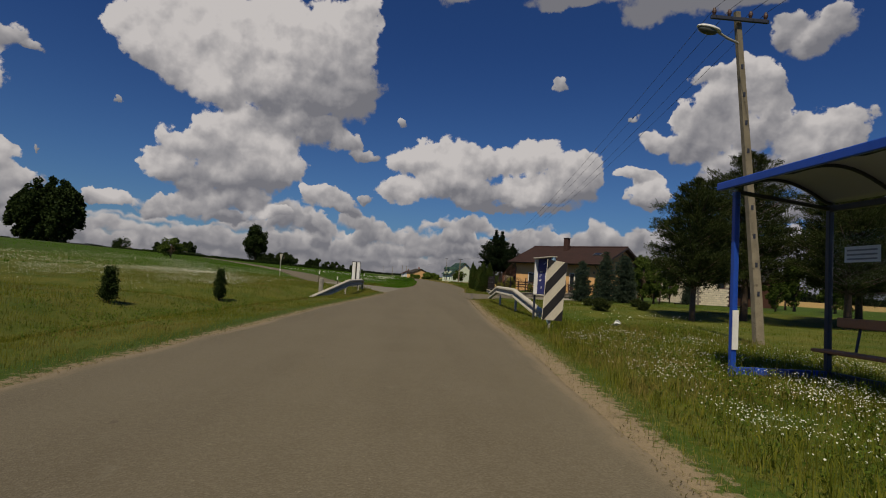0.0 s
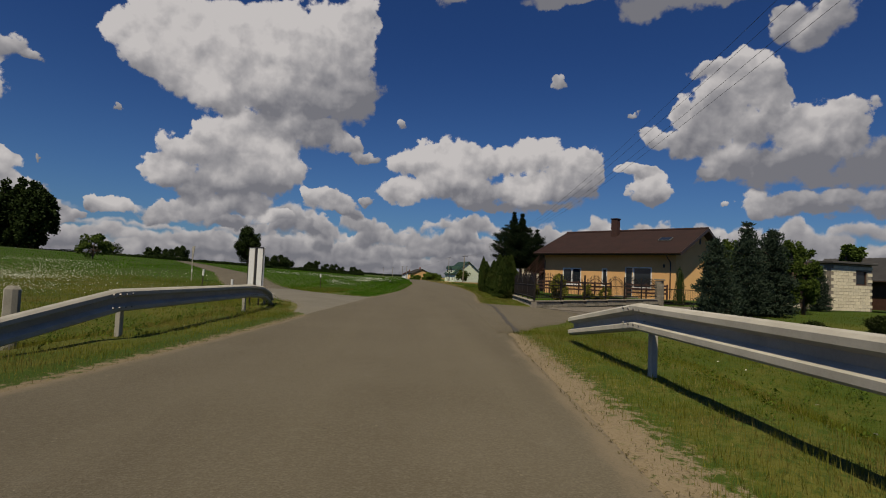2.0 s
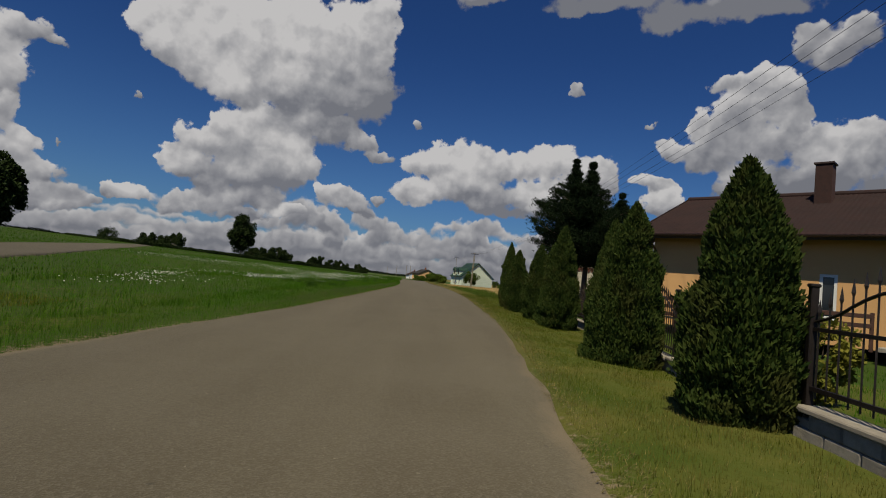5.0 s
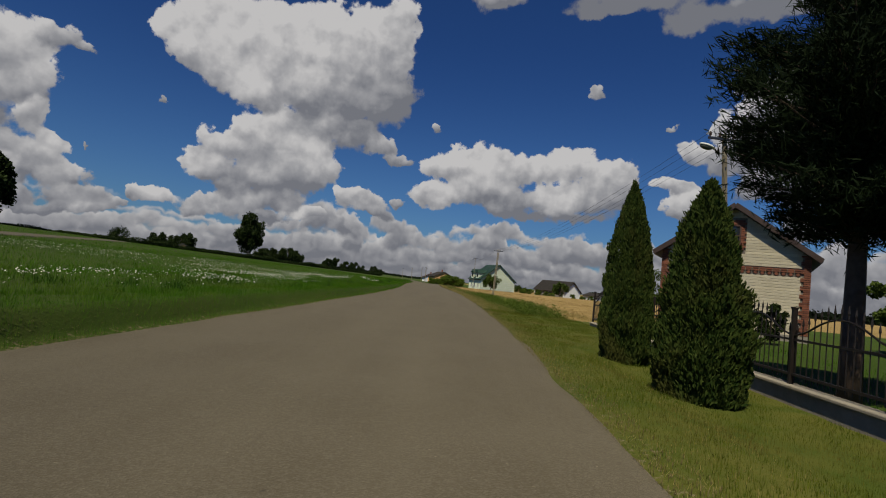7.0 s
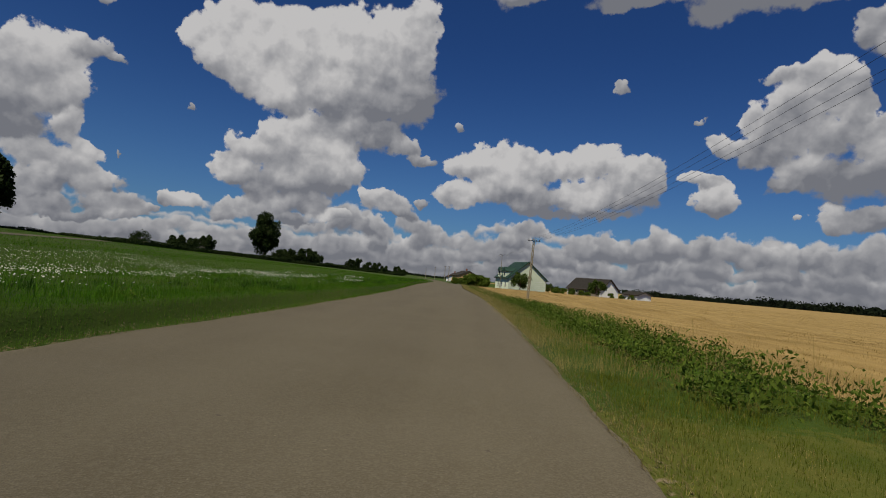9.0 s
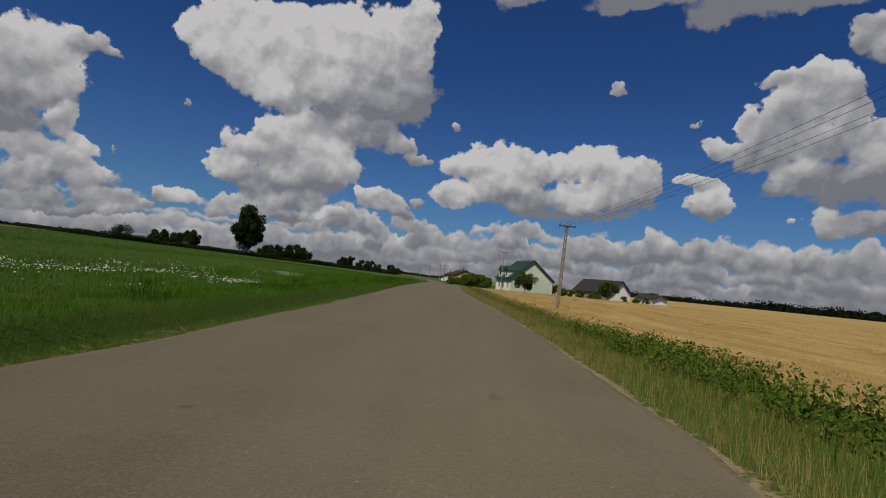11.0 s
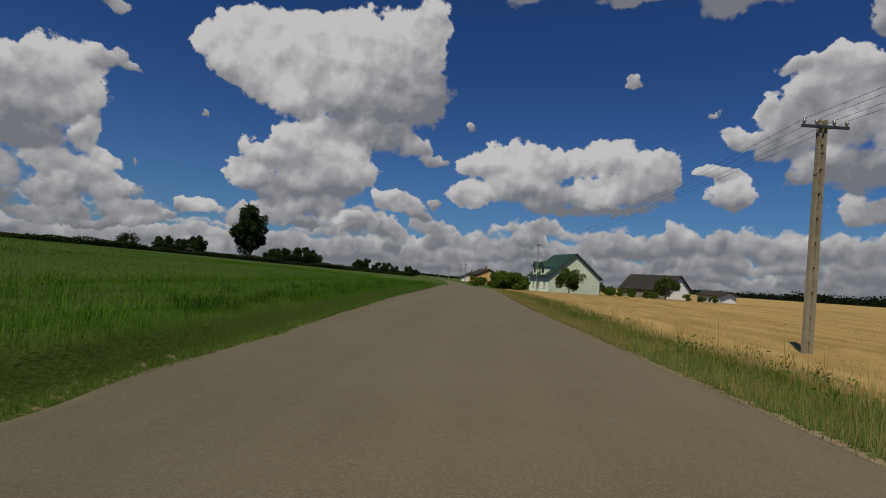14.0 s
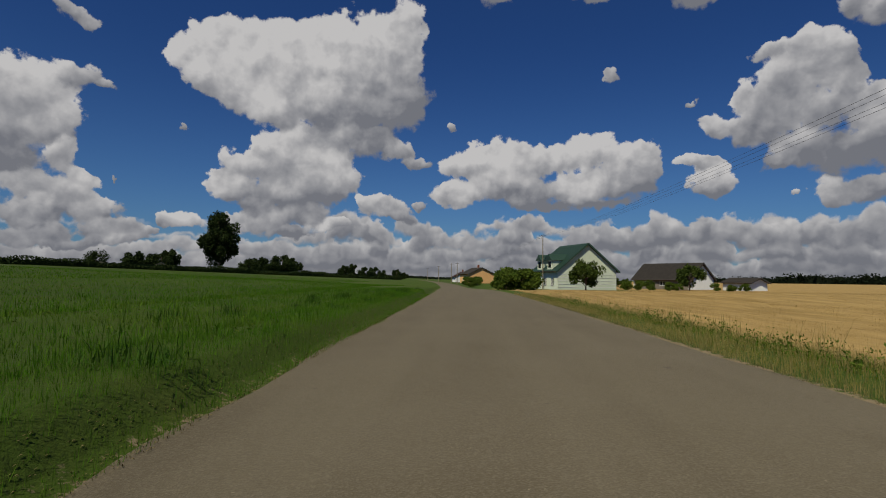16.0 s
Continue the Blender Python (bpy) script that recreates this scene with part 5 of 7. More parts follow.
def gutter(parent, x0, x1, y, z, mat=None):
    bm = bmesh.new()
    prof = [(0.06 * math.cos(a), 0.06 * math.sin(a)) for a in np.linspace(math.pi, 2 * math.pi, 7)] + [(0.05 * math.cos(a), 0.05 * math.sin(a) + 0.004) for a in np.linspace(2 * math.pi, math.pi, 7)]
    sweep(prof, [((x0, y, z), (0, 1, 0), (0, 0, 1)), ((x1, y, z), (0, 1, 0), (0, 0, 1))], bm)
    part("gutter", bm, mat or FASCIA, parent)


def gable_bm(w_, h0, rise, t, across=False):
    """The triangle over an end wall, along y from 0 to w_, thickness t towards +x; across: along x, thickness towards +y."""
    bm = bmesh.new()
    a = [bm.verts.new((y, x, z) if across else (x, y, z)) for x in (0, t) for y, z in ((0, h0), (w_, h0), (w_ / 2, h0 + rise))]
    bm.faces.new(a[:3])
    bm.faces.new(a[3:][::-1])
    for i in range(3):
        j = (i + 1) % 3
        bm.faces.new((a[i], a[i + 3], a[j + 3], a[j]))
    bmesh.ops.recalc_face_normals(bm, faces=bm.faces[:])
    return bm


def ochre_house():
    h = thing("ochre_house", pose(12.0, 62.6, 0.15, 0, 0, -48.65), "single-storey ochre stucco house with a red-brown tiled roof", "house")
    L, D, H, RISE, OV, GO, T = 10.9, 8.4, 3.5, 2.1, 0.72, 0.6, 0.3
    holes = [(1.8, 3.5, 0.75, 2.1), (5.28, 5.74, 0.75, 2.1), (7.15, 7.75, 0.12, 2.25), (7.78, 9.2, 0.72, 2.25)]
    part("wall", wall_bm(L, H, T, holes), STUCCO, h, "ochre stucco front wall")
    part("wall", wall_bm(L, H, T, [], None, Matrix.Translation((0, D - T, 0))), STUCCO, h)
    rot = Matrix.Translation((L, T, 0)) @ Matrix.Rotation(radians(90), 4, "Z")
    part("wall", wall_bm(D - 2 * T, H, T, [(4.6, 5.6, 1.0, 2.3)], None, rot), STUCCO, h)
    part("wall", wall_bm(D - 2 * T, H, T, [], None, Matrix.Translation((T, T, 0)) @ Matrix.Rotation(radians(90), 4, "Z")), STUCCO, h)
    part("gable", gable_bm(D, H, RISE * D / 2 / (D / 2 + OV), T), STUCCO, h, at=Matrix.Translation((L - T, 0, 0)))
    part("gable", gable_bm(D, H, RISE * D / 2 / (D / 2 + OV), T), STUCCO, h)
    window(h, *holes[0], 0, m=None, mullions=1, deep=0.05, bars=0.085)
    window(h, *holes[1], 0, mullions=0, deep=0.05, bars=0.085)
    window(h, *holes[3], 0, mullions=0, deep=0.05, bars=0.085)
    side = Matrix.Translation((L, T, 0)) @ Matrix.Rotation(radians(90), 4, "Z")
    window(h, 4.6, 5.6, 1.0, 2.3, -0.0, m=side)
    d = part("door", box((0.5, 0.06, 2.05), Matrix.Translation((7.45, 0.12, 1.17))), GLASS, h, "glazed dark front door")
    bm = bmesh.new()
    for x in (7.18, 7.72):
        add_box(bm, (0.06, 0.1, 2.12), Matrix.Translation((x, 0.1, 1.18)))
    add_box(bm, (0.6, 0.1, 0.06), Matrix.Translation((7.45, 0.1, 2.22)))
    part("door_frame", bm, WHITE, d)
    part("door_handle", tube([(7.65, 0.09, 1.1), (7.65, 0.05, 1.12), (7.56, 0.05, 1.12)], 0.012, 6), STEEL, d)
    part("door_step", box((1.4, 0.9, 0.12), Matrix.Translation((7.55, -0.45, 0.06)), 0.01), CONCRETE, h)
    run, rise = D / 2 + OV, RISE
    z_e = H - RISE * OV / run + 0.02
    front = roof_sheet(L + 2 * GO, run, rise, 17, TILE, h, False, -GO, -OV, z_e, amp=0.009)
    roof_sheet(L + 2 * GO, run, rise, 17, TILE, h, True, -GO, D + OV, z_e, amp=0.009)
    part("ridge", tube([(-GO, D / 2, z_e + rise + 0.02), (L + GO, D / 2, z_e + rise + 0.02)], 0.11, 10), TILE, h)
    for x in (-GO, L + GO):
        for s in (0, 1):
            ya, yb = (-OV, D / 2) if s == 0 else (D + OV, D / 2)
            mid_ = Vector((x, (ya + yb) / 2, z_e + rise / 2 - 0.06))
            part("bargeboard", box((0.04, math.hypot(run, rise), 0.22), Matrix.Translation(mid_) @ Matrix.Rotation((1 if s == 0 else -1) * math.atan2(rise, run), 4, "X")), FASCIA, h)
    gutter(h, -GO, L + GO, -OV - 0.05, z_e + 0.0)
    part("downpipe", tube([(L - 0.35, -OV - 0.05, z_e - 0.05), (L - 0.35, -OV + 0.05, z_e - 0.25), (L - 0.35, -0.06, z_e - 0.6), (L - 0.35, -0.06, 0.1)], 0.045, 8), FASCIA, h)
    part("downpipe", tube([(0.1, -OV - 0.05, z_e - 0.05), (0.1, -0.06, z_e - 0.55), (0.1, -0.06, 0.1)], 0.045, 8), FASCIA, h)
    ch = part("chimney", box((0.52, 0.52, 1.5), Matrix.Translation((4.6, D / 2 - 1.0, z_e + rise + 0.15)), 0.01), DARK_BRICK, h, "dark red brick chimney")
    part("chimney_cap", box((0.62, 0.62, 0.07), Matrix.Translation((4.6, D / 2 - 1.0, z_e + rise + 0.93)), 0.01), FASCIA, ch)
    sl = math.atan2(rise, run)
    rw = part("roof_window", box((0.95, 0.7, 0.08), Matrix.Translation((9.3, 1.9, z_e + rise * (1.9 + OV) / run + 0.07)) @ Matrix.Rotation(sl, 4, "X"), 0.01), SLATE, h)
    part("pane", box((0.8, 0.55, 0.02), Matrix.Translation((9.3, 1.9, z_e + rise * (1.9 + OV) / run + 0.115)) @ Matrix.Rotation(sl, 4, "X")), GLASS, rw)
    part("lantern", box((0.10, 0.12, 0.24), Matrix.Translation((10.1, -0.08, 2.35)), 0.02), FASCIA, h)
    part("vent_grille", box((0.03, 0.3, 0.45), Matrix.Translation((L + 0.01, D / 2, H + 0.9))), FASCIA, h)
    # timber veranda rail before the front
    for x0, x1 in ((0.2, 6.8), (8.0, 10.9)):
        for z in (0.42, 0.68, 0.94):
            part("veranda_rail", box((x1 - x0, 0.05, 0.12), Matrix.Translation(((x0 + x1) / 2, -1.4, z)), 0.008), WOOD, h)
        n = max(2, int((x1 - x0) / 1.3) + 1)
        for k in range(n):
            part("veranda_post", box((0.09, 0.09, 1.05), Matrix.Translation((x0 + (x1 - x0) * k / (n - 1), -1.34, 0.52)), 0.008), WOOD, h)
    # outside stair at the far end
    for k in range(9):
        part("stair_tread", box((0.30, 1.0, 0.05), Matrix.Translation((-0.35 - 0.27 * (8 - k), 1.0, 0.30 + 0.26 * k)), 0.006), WOOD, h)
    for y in (0.48, 1.52):
        part("stair_string", tube([(-2.8, y, 0.2), (-0.2, y, 2.55)], 0.06, 6), WOOD, h)
        for dz in (0.45, 0.75, 1.0):
            part("stair_rail", tube([(-2.8, y, 0.2 + dz), (-0.5, y, 2.45 + dz), (0.2, y, 2.45 + dz)], 0.035, 6), WOOD, h)
        for k in range(4):
            part("stair_post", tube([(-2.7 + 0.8 * k, y, 0.3 + 0.78 * k), (-2.7 + 0.8 * k, y, 1.3 + 0.78 * k)], 0.035, 6), WOOD, h)
    part("stair_landing", box((1.2, 1.2, 0.07), Matrix.Translation((0.1, 1.0, 2.55))), WOOD, h)
    part("stair_screen", box((1.6, 0.06, 2.4), Matrix.Translation((-0.85, 1.6, 1.25))), WOOD, h)


ochre_house()


def brick_house():
    W, D, H, RISE, T = 5.6, 9.0, 3.58, 1.95, 0.35
    h = thing("brick_house", pose(14.38, 85.5, -0.1, 0, 0, -30.5), "pale brick farmhouse with red brick quoins and a dark gable roof", "house")
    part("wall", wall_bm(W, H, T, []), MORTAR, h)
    part("gable", gable_bm(W, H, RISE, T, True), MORTAR, h)
    sides = [(2.0, 3.0, 1.0, 2.4), (5.0, 6.0, 1.0, 2.4), (8.0, 9.0, 1.0, 2.4)]
    rm = Matrix.Translation((W, T, 0)) @ Matrix.Rotation(radians(90), 4, "Z")
    part("wall", wall_bm(D - T, H, T, sides, None, rm), BRICK_PALE, h)
    part("wall", wall_bm(D - T, H, T, [], None, Matrix.Translation((T, T, 0)) @ Matrix.Rotation(radians(90), 4, "Z")), BRICK_PALE, h)
    part("wall", wall_bm(W, H, T, [], None, Matrix.Translation((0, D - T, 0))), BRICK_PALE, h)
    for x0, x1, z0, z1 in sides:
        window(h, x0, x1, z0, z1, 0.0, m=rm)
    ov = 0.35
    run = W / 2 + ov
    rise = RISE * run / (W / 2)
    z_e = H - RISE * ov / (W / 2) + 0.05
    turned = Matrix.Translation((0, -0.4, 0)) @ Matrix.Rotation(radians(90), 4, "Z")
    for flip, ye in ((False, -W - ov), (True, ov)):
        ob = roof_sheet(D + 0.7, run, rise, 14, SLATE, h, flip, 0.0, ye, z_e, wave=0.2, amp=0.012)
        ob.matrix_basis = turned
    for sgn in (-1, 1):
        cx = W / 2 + sgn * run / 2
        part("bargeboard", box((math.hypot(run, rise), 0.05, 0.2), Matrix.Translation((cx, -0.42, z_e + rise / 2 - 0.03)) @ Matrix.Rotation(sgn * math.atan2(rise, run), 4, "Y")), FASCIA, h)
    # pale courses of the gable wall
    win = (2.54, 3.06, 3.80, 4.74)
    band = (2.70, 3.00)
    rng = random.Random(5)
    z = 0.32
    while z < H + RISE - 0.25:
        zc = z + 0.055
        x0, x1 = 0.30, W - 0.30
        if zc > H - 0.05:
            cut = (zc + 0.06 - H) / RISE * W / 2 + 0.06
            x0, x1 = max(0.02, cut), W - cut
        runs = [(x0, x1)]
        if win[2] - 0.24 < zc < win[3] + 0.24:
            runs = [(x0, win[0] - 0.20), (win[1] + 0.20, x1)]
        if not band[0] - 0.02 < zc < band[1] + 0.02:
            for a, b in runs:
                if b - a > 0.1:
                    part("brick_course", box((b - a, 0.05, 0.111), Matrix.Translation(((a + b) / 2, -0.018 + rng.uniform(-0.004, 0.004), zc)), 0.008), BRICK_PALE, h)
        z += 0.118
    part("footing", box((W + 0.06, 0.10, 0.34), Matrix.Translation((W / 2, -0.03, 0.15))), CONCRETE, h)

    def brick(x, zc, lx, lz, y=-0.03):
        return part("brick", box((lx, 0.08, lz), Matrix.Translation((x, y + rng.uniform(-0.006, 0.006), zc)), 0.006), BRICK_RED, h)

    k = 0
    z = 0.34
    while z < H - 0.05:
        l = 0.36 if (k // 2) % 2 else 0.24
        brick(l / 2 - 0.02, z + 0.04, l, 0.072)
        brick(W - l / 2 + 0.02, z + 0.04, l, 0.072)
        z += 0.083
        k += 1
    n = 20
    for i in range(n):
        xc = 0.3 + (W - 0.6) * (i + 0.5) / n
        brick(xc, band[1] - 0.04, 0.22, 0.07, -0.05)
        brick(xc, band[1] - 0.12, 0.22, 0.07, -0.035)
        part("brick", box((0.12, 0.08, 0.12), Matrix.Translation((xc, -0.03, band[0] + 0.07)) @ Matrix.Rotation(radians(45), 4, "Y"), 0.006), BRICK_RED, h)
    z = win[2] - 0.1
    k = 0
    while z < win[3] + 0.2:
        l = 0.20 if k % 2 else 0.13
        brick(win[0] - l / 2, z, l, 0.085)
        brick(win[1] + l / 2, z, l, 0.085)
        z += 0.1
        k += 1
    for i in range(6):
        brick(win[0] + (win[1] - win[0]) * (i + 0.5) / 6, win[3] + 0.11, 0.1, 0.2)
    fr = window(h, win[0], win[1], win[2], win[3], -0.06, frame_mat=WOOD, mullions=0, deep=0.03, bars=0.06)
    part("transom", box((win[1] - win[0], 0.06, 0.05), Matrix.Translation(((win[0] + win[1]) / 2, -0.04, (win[2] + win[3]) / 2))), WOOD, fr)


brick_house()


def plain_house(name, m, W, D, H, RISE, wall_mat, roof_mat, label, wins=(), dormers=0, band=None, chimney=False, side_mat=None):
    """A gabled house, gable end along x facing -y."""
    h = thing(name, m, label, "house")
    T = 0.3
    part("wall", wall_bm(W, H, T, []), wall_mat, h)
    part("wall", wall_bm(W, H, T, [], None, Matrix.Translation((0, D - T, 0))), wall_mat, h)
    holes = [w_[1:] for w_ in wins if w_[0] == "left"]
    left = Matrix.Translation((0, D - T, 0)) @ Matrix.Rotation(radians(-90), 4, "Z")
    part("wall", wall_bm(D - 2 * T, H, T, holes, None, left), side_mat or wall_mat, h)
    part("wall", wall_bm(D - 2 * T, H, T, [], None, Matrix.Translation((W, T, 0)) @ Matrix.Rotation(radians(90), 4, "Z")), wall_mat, h)
    part("gable", gable_bm(W, H, RISE, T, True), wall_mat, h)
    part("gable", gable_bm(W, H, RISE, T, True), wall_mat, h, at=Matrix.Translation((0, D - T, 0)))
    for o in holes:
        window(h, *o, 0.0, m=left, bars=0.09)
    ov = 0.5
    run = W / 2 + ov
    rise = RISE * run / (W / 2)
    z_e = H - RISE * ov / (W / 2) + 0.05
    turned = Matrix.Translation((0, -ov, 0)) @ Matrix.Rotation(radians(90), 4, "Z")
    for flip, ye in ((False, -W - ov), (True, ov)):
        ob = roof_sheet(D + 2 * ov, run, rise, 10, roof_mat, h, flip, 0.0, ye, z_e, wave=0.4, amp=0.015)
        ob.matrix_basis = turned
    for sgn in (-1, 1):
        part("bargeboard", box((math.hypot(run, rise), 0.06, 0.3), Matrix.Translation((W / 2 + sgn * run / 2, -ov - 0.02, z_e + rise / 2 - 0.08)) @ Matrix.Rotation(sgn * math.atan2(rise, run), 4, "Y")), roof_mat, h)
    for k in range(dormers):
        y = D * (0.30 + 0.42 * k)
        d = part("dormer", box((2.6, 2.1, 2.2), Matrix.Translation((1.25, y, H + 0.75))), wall_mat, h)
        bm = bmesh.new()
        a = [bm.verts.new(p) for p in ((-0.35, y - 1.4, H + 1.8), (-0.35, y + 1.4, H + 1.8), (-0.35, y, H + 3.0), (3.6, y - 1.4, H + 1.8), (3.6, y + 1.4, H + 1.8), (3.6, y, H + 3.0))]
        for f in ((0, 1, 2), (3, 5, 4), (0, 2, 5, 3), (1, 4, 5, 2), (0, 3, 4, 1)):
            bm.faces.new([a[i] for i in f])
        part("dormer_roof", bm, roof_mat, d)
        part("pane", box((0.05, 1.1, 1.2), Matrix.Translation((-0.06, y, H + 0.95))), GLASS, d)
    if band:
        for z in band:
            part("siding_board", box((W, 0.05, 0.07), Matrix.Translation((W / 2, -0.03, z))), WHITEWASH, h)
    if chimney:
        part("chimney", box((0.7, 0.7, 1.6), Matrix.Translation((W * 0.5, D * 0.35, H + RISE + 0.4))), BRICK_RED, h)
    return h


plain_house("green_roofed_house", pose(17.7, 241.0, -0.95, 0, 0, 17), 12.2, 11.0, 3.9, 5.0, MINT, GREEN_ROOF, "pale mint house with a green sheet roof and two dormers",
            [("left", 1.6, 2.8, 0.9, 2.3), ("left", 4.6, 5.8, 0.9, 2.3), ("left", 7.8, 9.0, 0.9, 2.3)], 2, [0.6, 1.2, 1.8, 2.4, 3.0])
plain_house("white_barn", pose(50.0, 262.0, -0.9, 0, 0, 35), 9.0, 15.0, 2.5, 3.6, WHITEWASH, BARN_ROOF, "low white farm building with a dark roof", [("left", 3.0, 4.5, 0.8, 1.9), ("left", 7.0, 8.5, 0.8, 1.9)], side_mat=MORTAR)
plain_house("yellow_farmhouse", pose(1.0, 366.0, -0.9, 0, 0, 20), 11.5, 11.0, 4.0, 2.6, STUCCO, BARN_ROOF, "small ochre farmhouse far along the road", [("left", 3, 4.2, 0.9, 2.2)], chimney=True)
plain_house("yellow_farmhouse", pose(-6.0, 420.0, -0.9, 0, 0, 10), 9.0, 10.0, 3.0, 2.4, WHITEWASH, TILE, "small pale farmhouse far along the road", chimney=True)
x, y = far(-35.0, 440)
plain_house("far_house", pose(x - 6, y, land1(x, y) + 0.2, 0, 0, 35), 13.0, 10.0, 3.0, 3.2, STUCCO_DULL, SLATE, "far pale house below a round tree")
x, y = far(-30.2, 370)
plain_house("far_house", pose(x - 5, y, land1(x, y) - 0.5, 0, 0, 30), 11.0, 9.0, 2.6, 3.0, STUCCO_DULL, SLATE, "far pale house among trees")


def garage():
    g = thing("garage", pose(27.6, 51.0, 0.0, 0, 0, 12), "low pale brick garage with a flat dark roof", "garage")
    part("wall", wall_bm(3.4, 3.0, 0.25, [(2.1, 3.0, 1.7, 2.6)]), MORTAR, g)
    part("wall", wall_bm(6.0, 3.0, 0.25, [], None, Matrix.Translation((0.25, 0.25, 0)) @ Matrix.Rotation(radians(90), 4, "Z")), MORTAR, g)
    part("wall", wall_bm(6.0, 3.0, 0.25, [], None, Matrix.Translation((3.4, 0.25, 0)) @ Matrix.Rotation(radians(90), 4, "Z")), BRICK_PALE, g)
    part("roof", box((3.8, 6.8, 0.14), Matrix.Translation((1.7, 3.1, 3.09)), 0.02), SLATE, g)
    course = box((0.39, 0.03, 0.19), None, 0.008)
    block = bpy.data.meshes.new("block")
    course.to_mesh(block)
    course.free()
    block.materials.append(BRICK_PALE)
    for j in range(14):
        for i in range(8):
            x, z = 0.22 + 0.405 * i + (0.2 if j % 2 else 0.0), 0.12 + 0.205 * j
            if x < 3.3 and not (1.9 < x < 3.2 and 1.58 < z < 2.72):
                placed("block", block, None, g, at=Matrix.Translation((x, -0.008, z)))
        for i in range(14):
            y = 0.45 + 0.405 * i + (0.2 if j % 2 else 0.0)
            if y < 6.1:
                placed("block", block, None, g, at=Matrix.Translation((-0.008, y, 0.12 + 0.205 * j)) @ Matrix.Rotation(radians(90), 4, "Z"))
    window(g, 2.1, 3.0, 1.7, 2.6, 0.0, frame_mat=WOOD, sill=False, mullions=0)


garage()
b_ = plain_house("dark_barn", pose(36.5, 56.0, 0.0, 0, 0, 15), 3.0, 6.0, 2.6, 1.4, WOOD, SLATE, "small dark timber shed behind the forecourt")


# ---- iron garden fence ----
def picket_mesh(h):
    bm = tube([(0, 0, 0), (0, 0, h - 0.13)], 0.0085, 4)
    tube([(0, 0, h - 0.13), (0, 0, h - 0.10), (0, 0, h)], 0.01, 4, bm, [0.008, 0.018, 0.002])
    me = bpy.data.meshes.new("picket")
    bm.to_mesh(me)
    bm.free()
    me.materials.append(IRON)
    return me


NP = 15
ARCH = [0.22 * max(0.0, math.cos((k - 7) / 7 * math.pi * 0.62)) ** 1.0 - (0.07 if k in (0, 14) else 0.0) for k in range(NP)]
PICKETS = [picket_mesh(0.86 + ARCH[k]) for k in range(NP)]
pm = bpy.data.meshes.new("post")
pb = box((0.06, 0.06, 1.05), Matrix.Translation((0, 0, 0.525)), 0.006)
add_box(pb, (0.08, 0.08, 0.03), Matrix.Translation((0, 0, 1.06)), 0.008)
pb.to_mesh(pm)
pb.free()
pm.materials.append(IRON)


def fence_panel(a, b, z, stone):
    a, b = Vector((*a, z)), Vector((*b, z))
    d = b - a
    L, ang = d.length, math.degrees(math.atan2(d.y, d.x))
    wall = thing("fence_plinth", pose(a.x, a.y, z, 0, 0, ang), "low split-stone plinth under the iron fence" if stone else "low concrete plinth under the iron fence", "plinth", "fence plinths")
    hp = 0.24 if stone else 0.18
    if stone:
        part("plinth_core", box((L, 0.16, hp - 0.04), Matrix.Translation((L / 2, 0, hp / 2 - 0.06))), MORTAR, wall)
        for row in range(2):
            n = 5
            for k in range(n):
                x0, x1 = L * k / n, L * (k + 1) / n
                if row:
                    x0, x1 = max(0, x0 - L / n / 2), x1 - L / n / 2
                if x1 - x0 > 0.05:
                    part("stone_block", box((x1 - x0 - 0.008, 0.22, 0.118), Matrix.Translation(((x0 + x1) / 2, 0, row * 0.122 - 0.02 + 0.06)), 0.012), PLINTH, wall)
    else:
        part("plinth_core", box((L, 0.18, hp + 0.1), Matrix.Translation((L / 2, 0, hp / 2 - 0.07))), MORTAR, wall)
    part("plinth_cap", box((L + 0.01, 0.27, 0.045), Matrix.Translation((L / 2, 0, hp)), 0.01), CAP, wall)
    f = thing("iron_fence", pose(a.x, a.y, z + hp + 0.02, 0, 0, ang), "black-brown iron fence panel with spear pickets and an arched rail", "fence", "iron fence panels")
    placed("post", pm, None, f)
    for k in range(NP):
        placed("picket", PICKETS[k], None, f, at=Matrix.Translation((0.09 + (L - 0.18) * k / (NP - 1), 0, 0.07)))
    part("rail", box((L, 0.03, 0.035), Matrix.Translation((L / 2, 0, 0.14))), IRON, f)
    pts = [(0.04, 0, 0.68)] + [(0.09 + (L - 0.18) * k / (NP - 1), 0, 0.72 + ARCH[k] * 1.05) for k in range(1, NP - 1)] + [(L - 0.04, 0, 0.68)]
    part("arched_rail", tube(pts, 0.013, 6), IRON, f)
    part("rail", box((L, 0.025, 0.03), Matrix.Translation((L / 2, 0, 0.62))), IRON, f)
    return f


LINE_A = [(5.95, 38.85), (14.4, 46.7)]
LINE_B = [(5.95, 38.85), (6.6, 46.5), (8.75, 58.0), (9.75, 73.0), (10.02, 80.4)]


def along(line, n):
    p = [Vector(q) for q in line]
    seg = [(b - a).length for a, b in zip(p, p[1:])]
    out = []
    for k in range(n + 1):
        s = sum(seg) * k / n
        for i, l in enumerate(seg):
            if s <= l + 1e-6 or i == len(seg) - 1:
                out.append(tuple(p[i].lerp(p[i + 1], min(1, s / l))))
                break
            s -= l
    return out


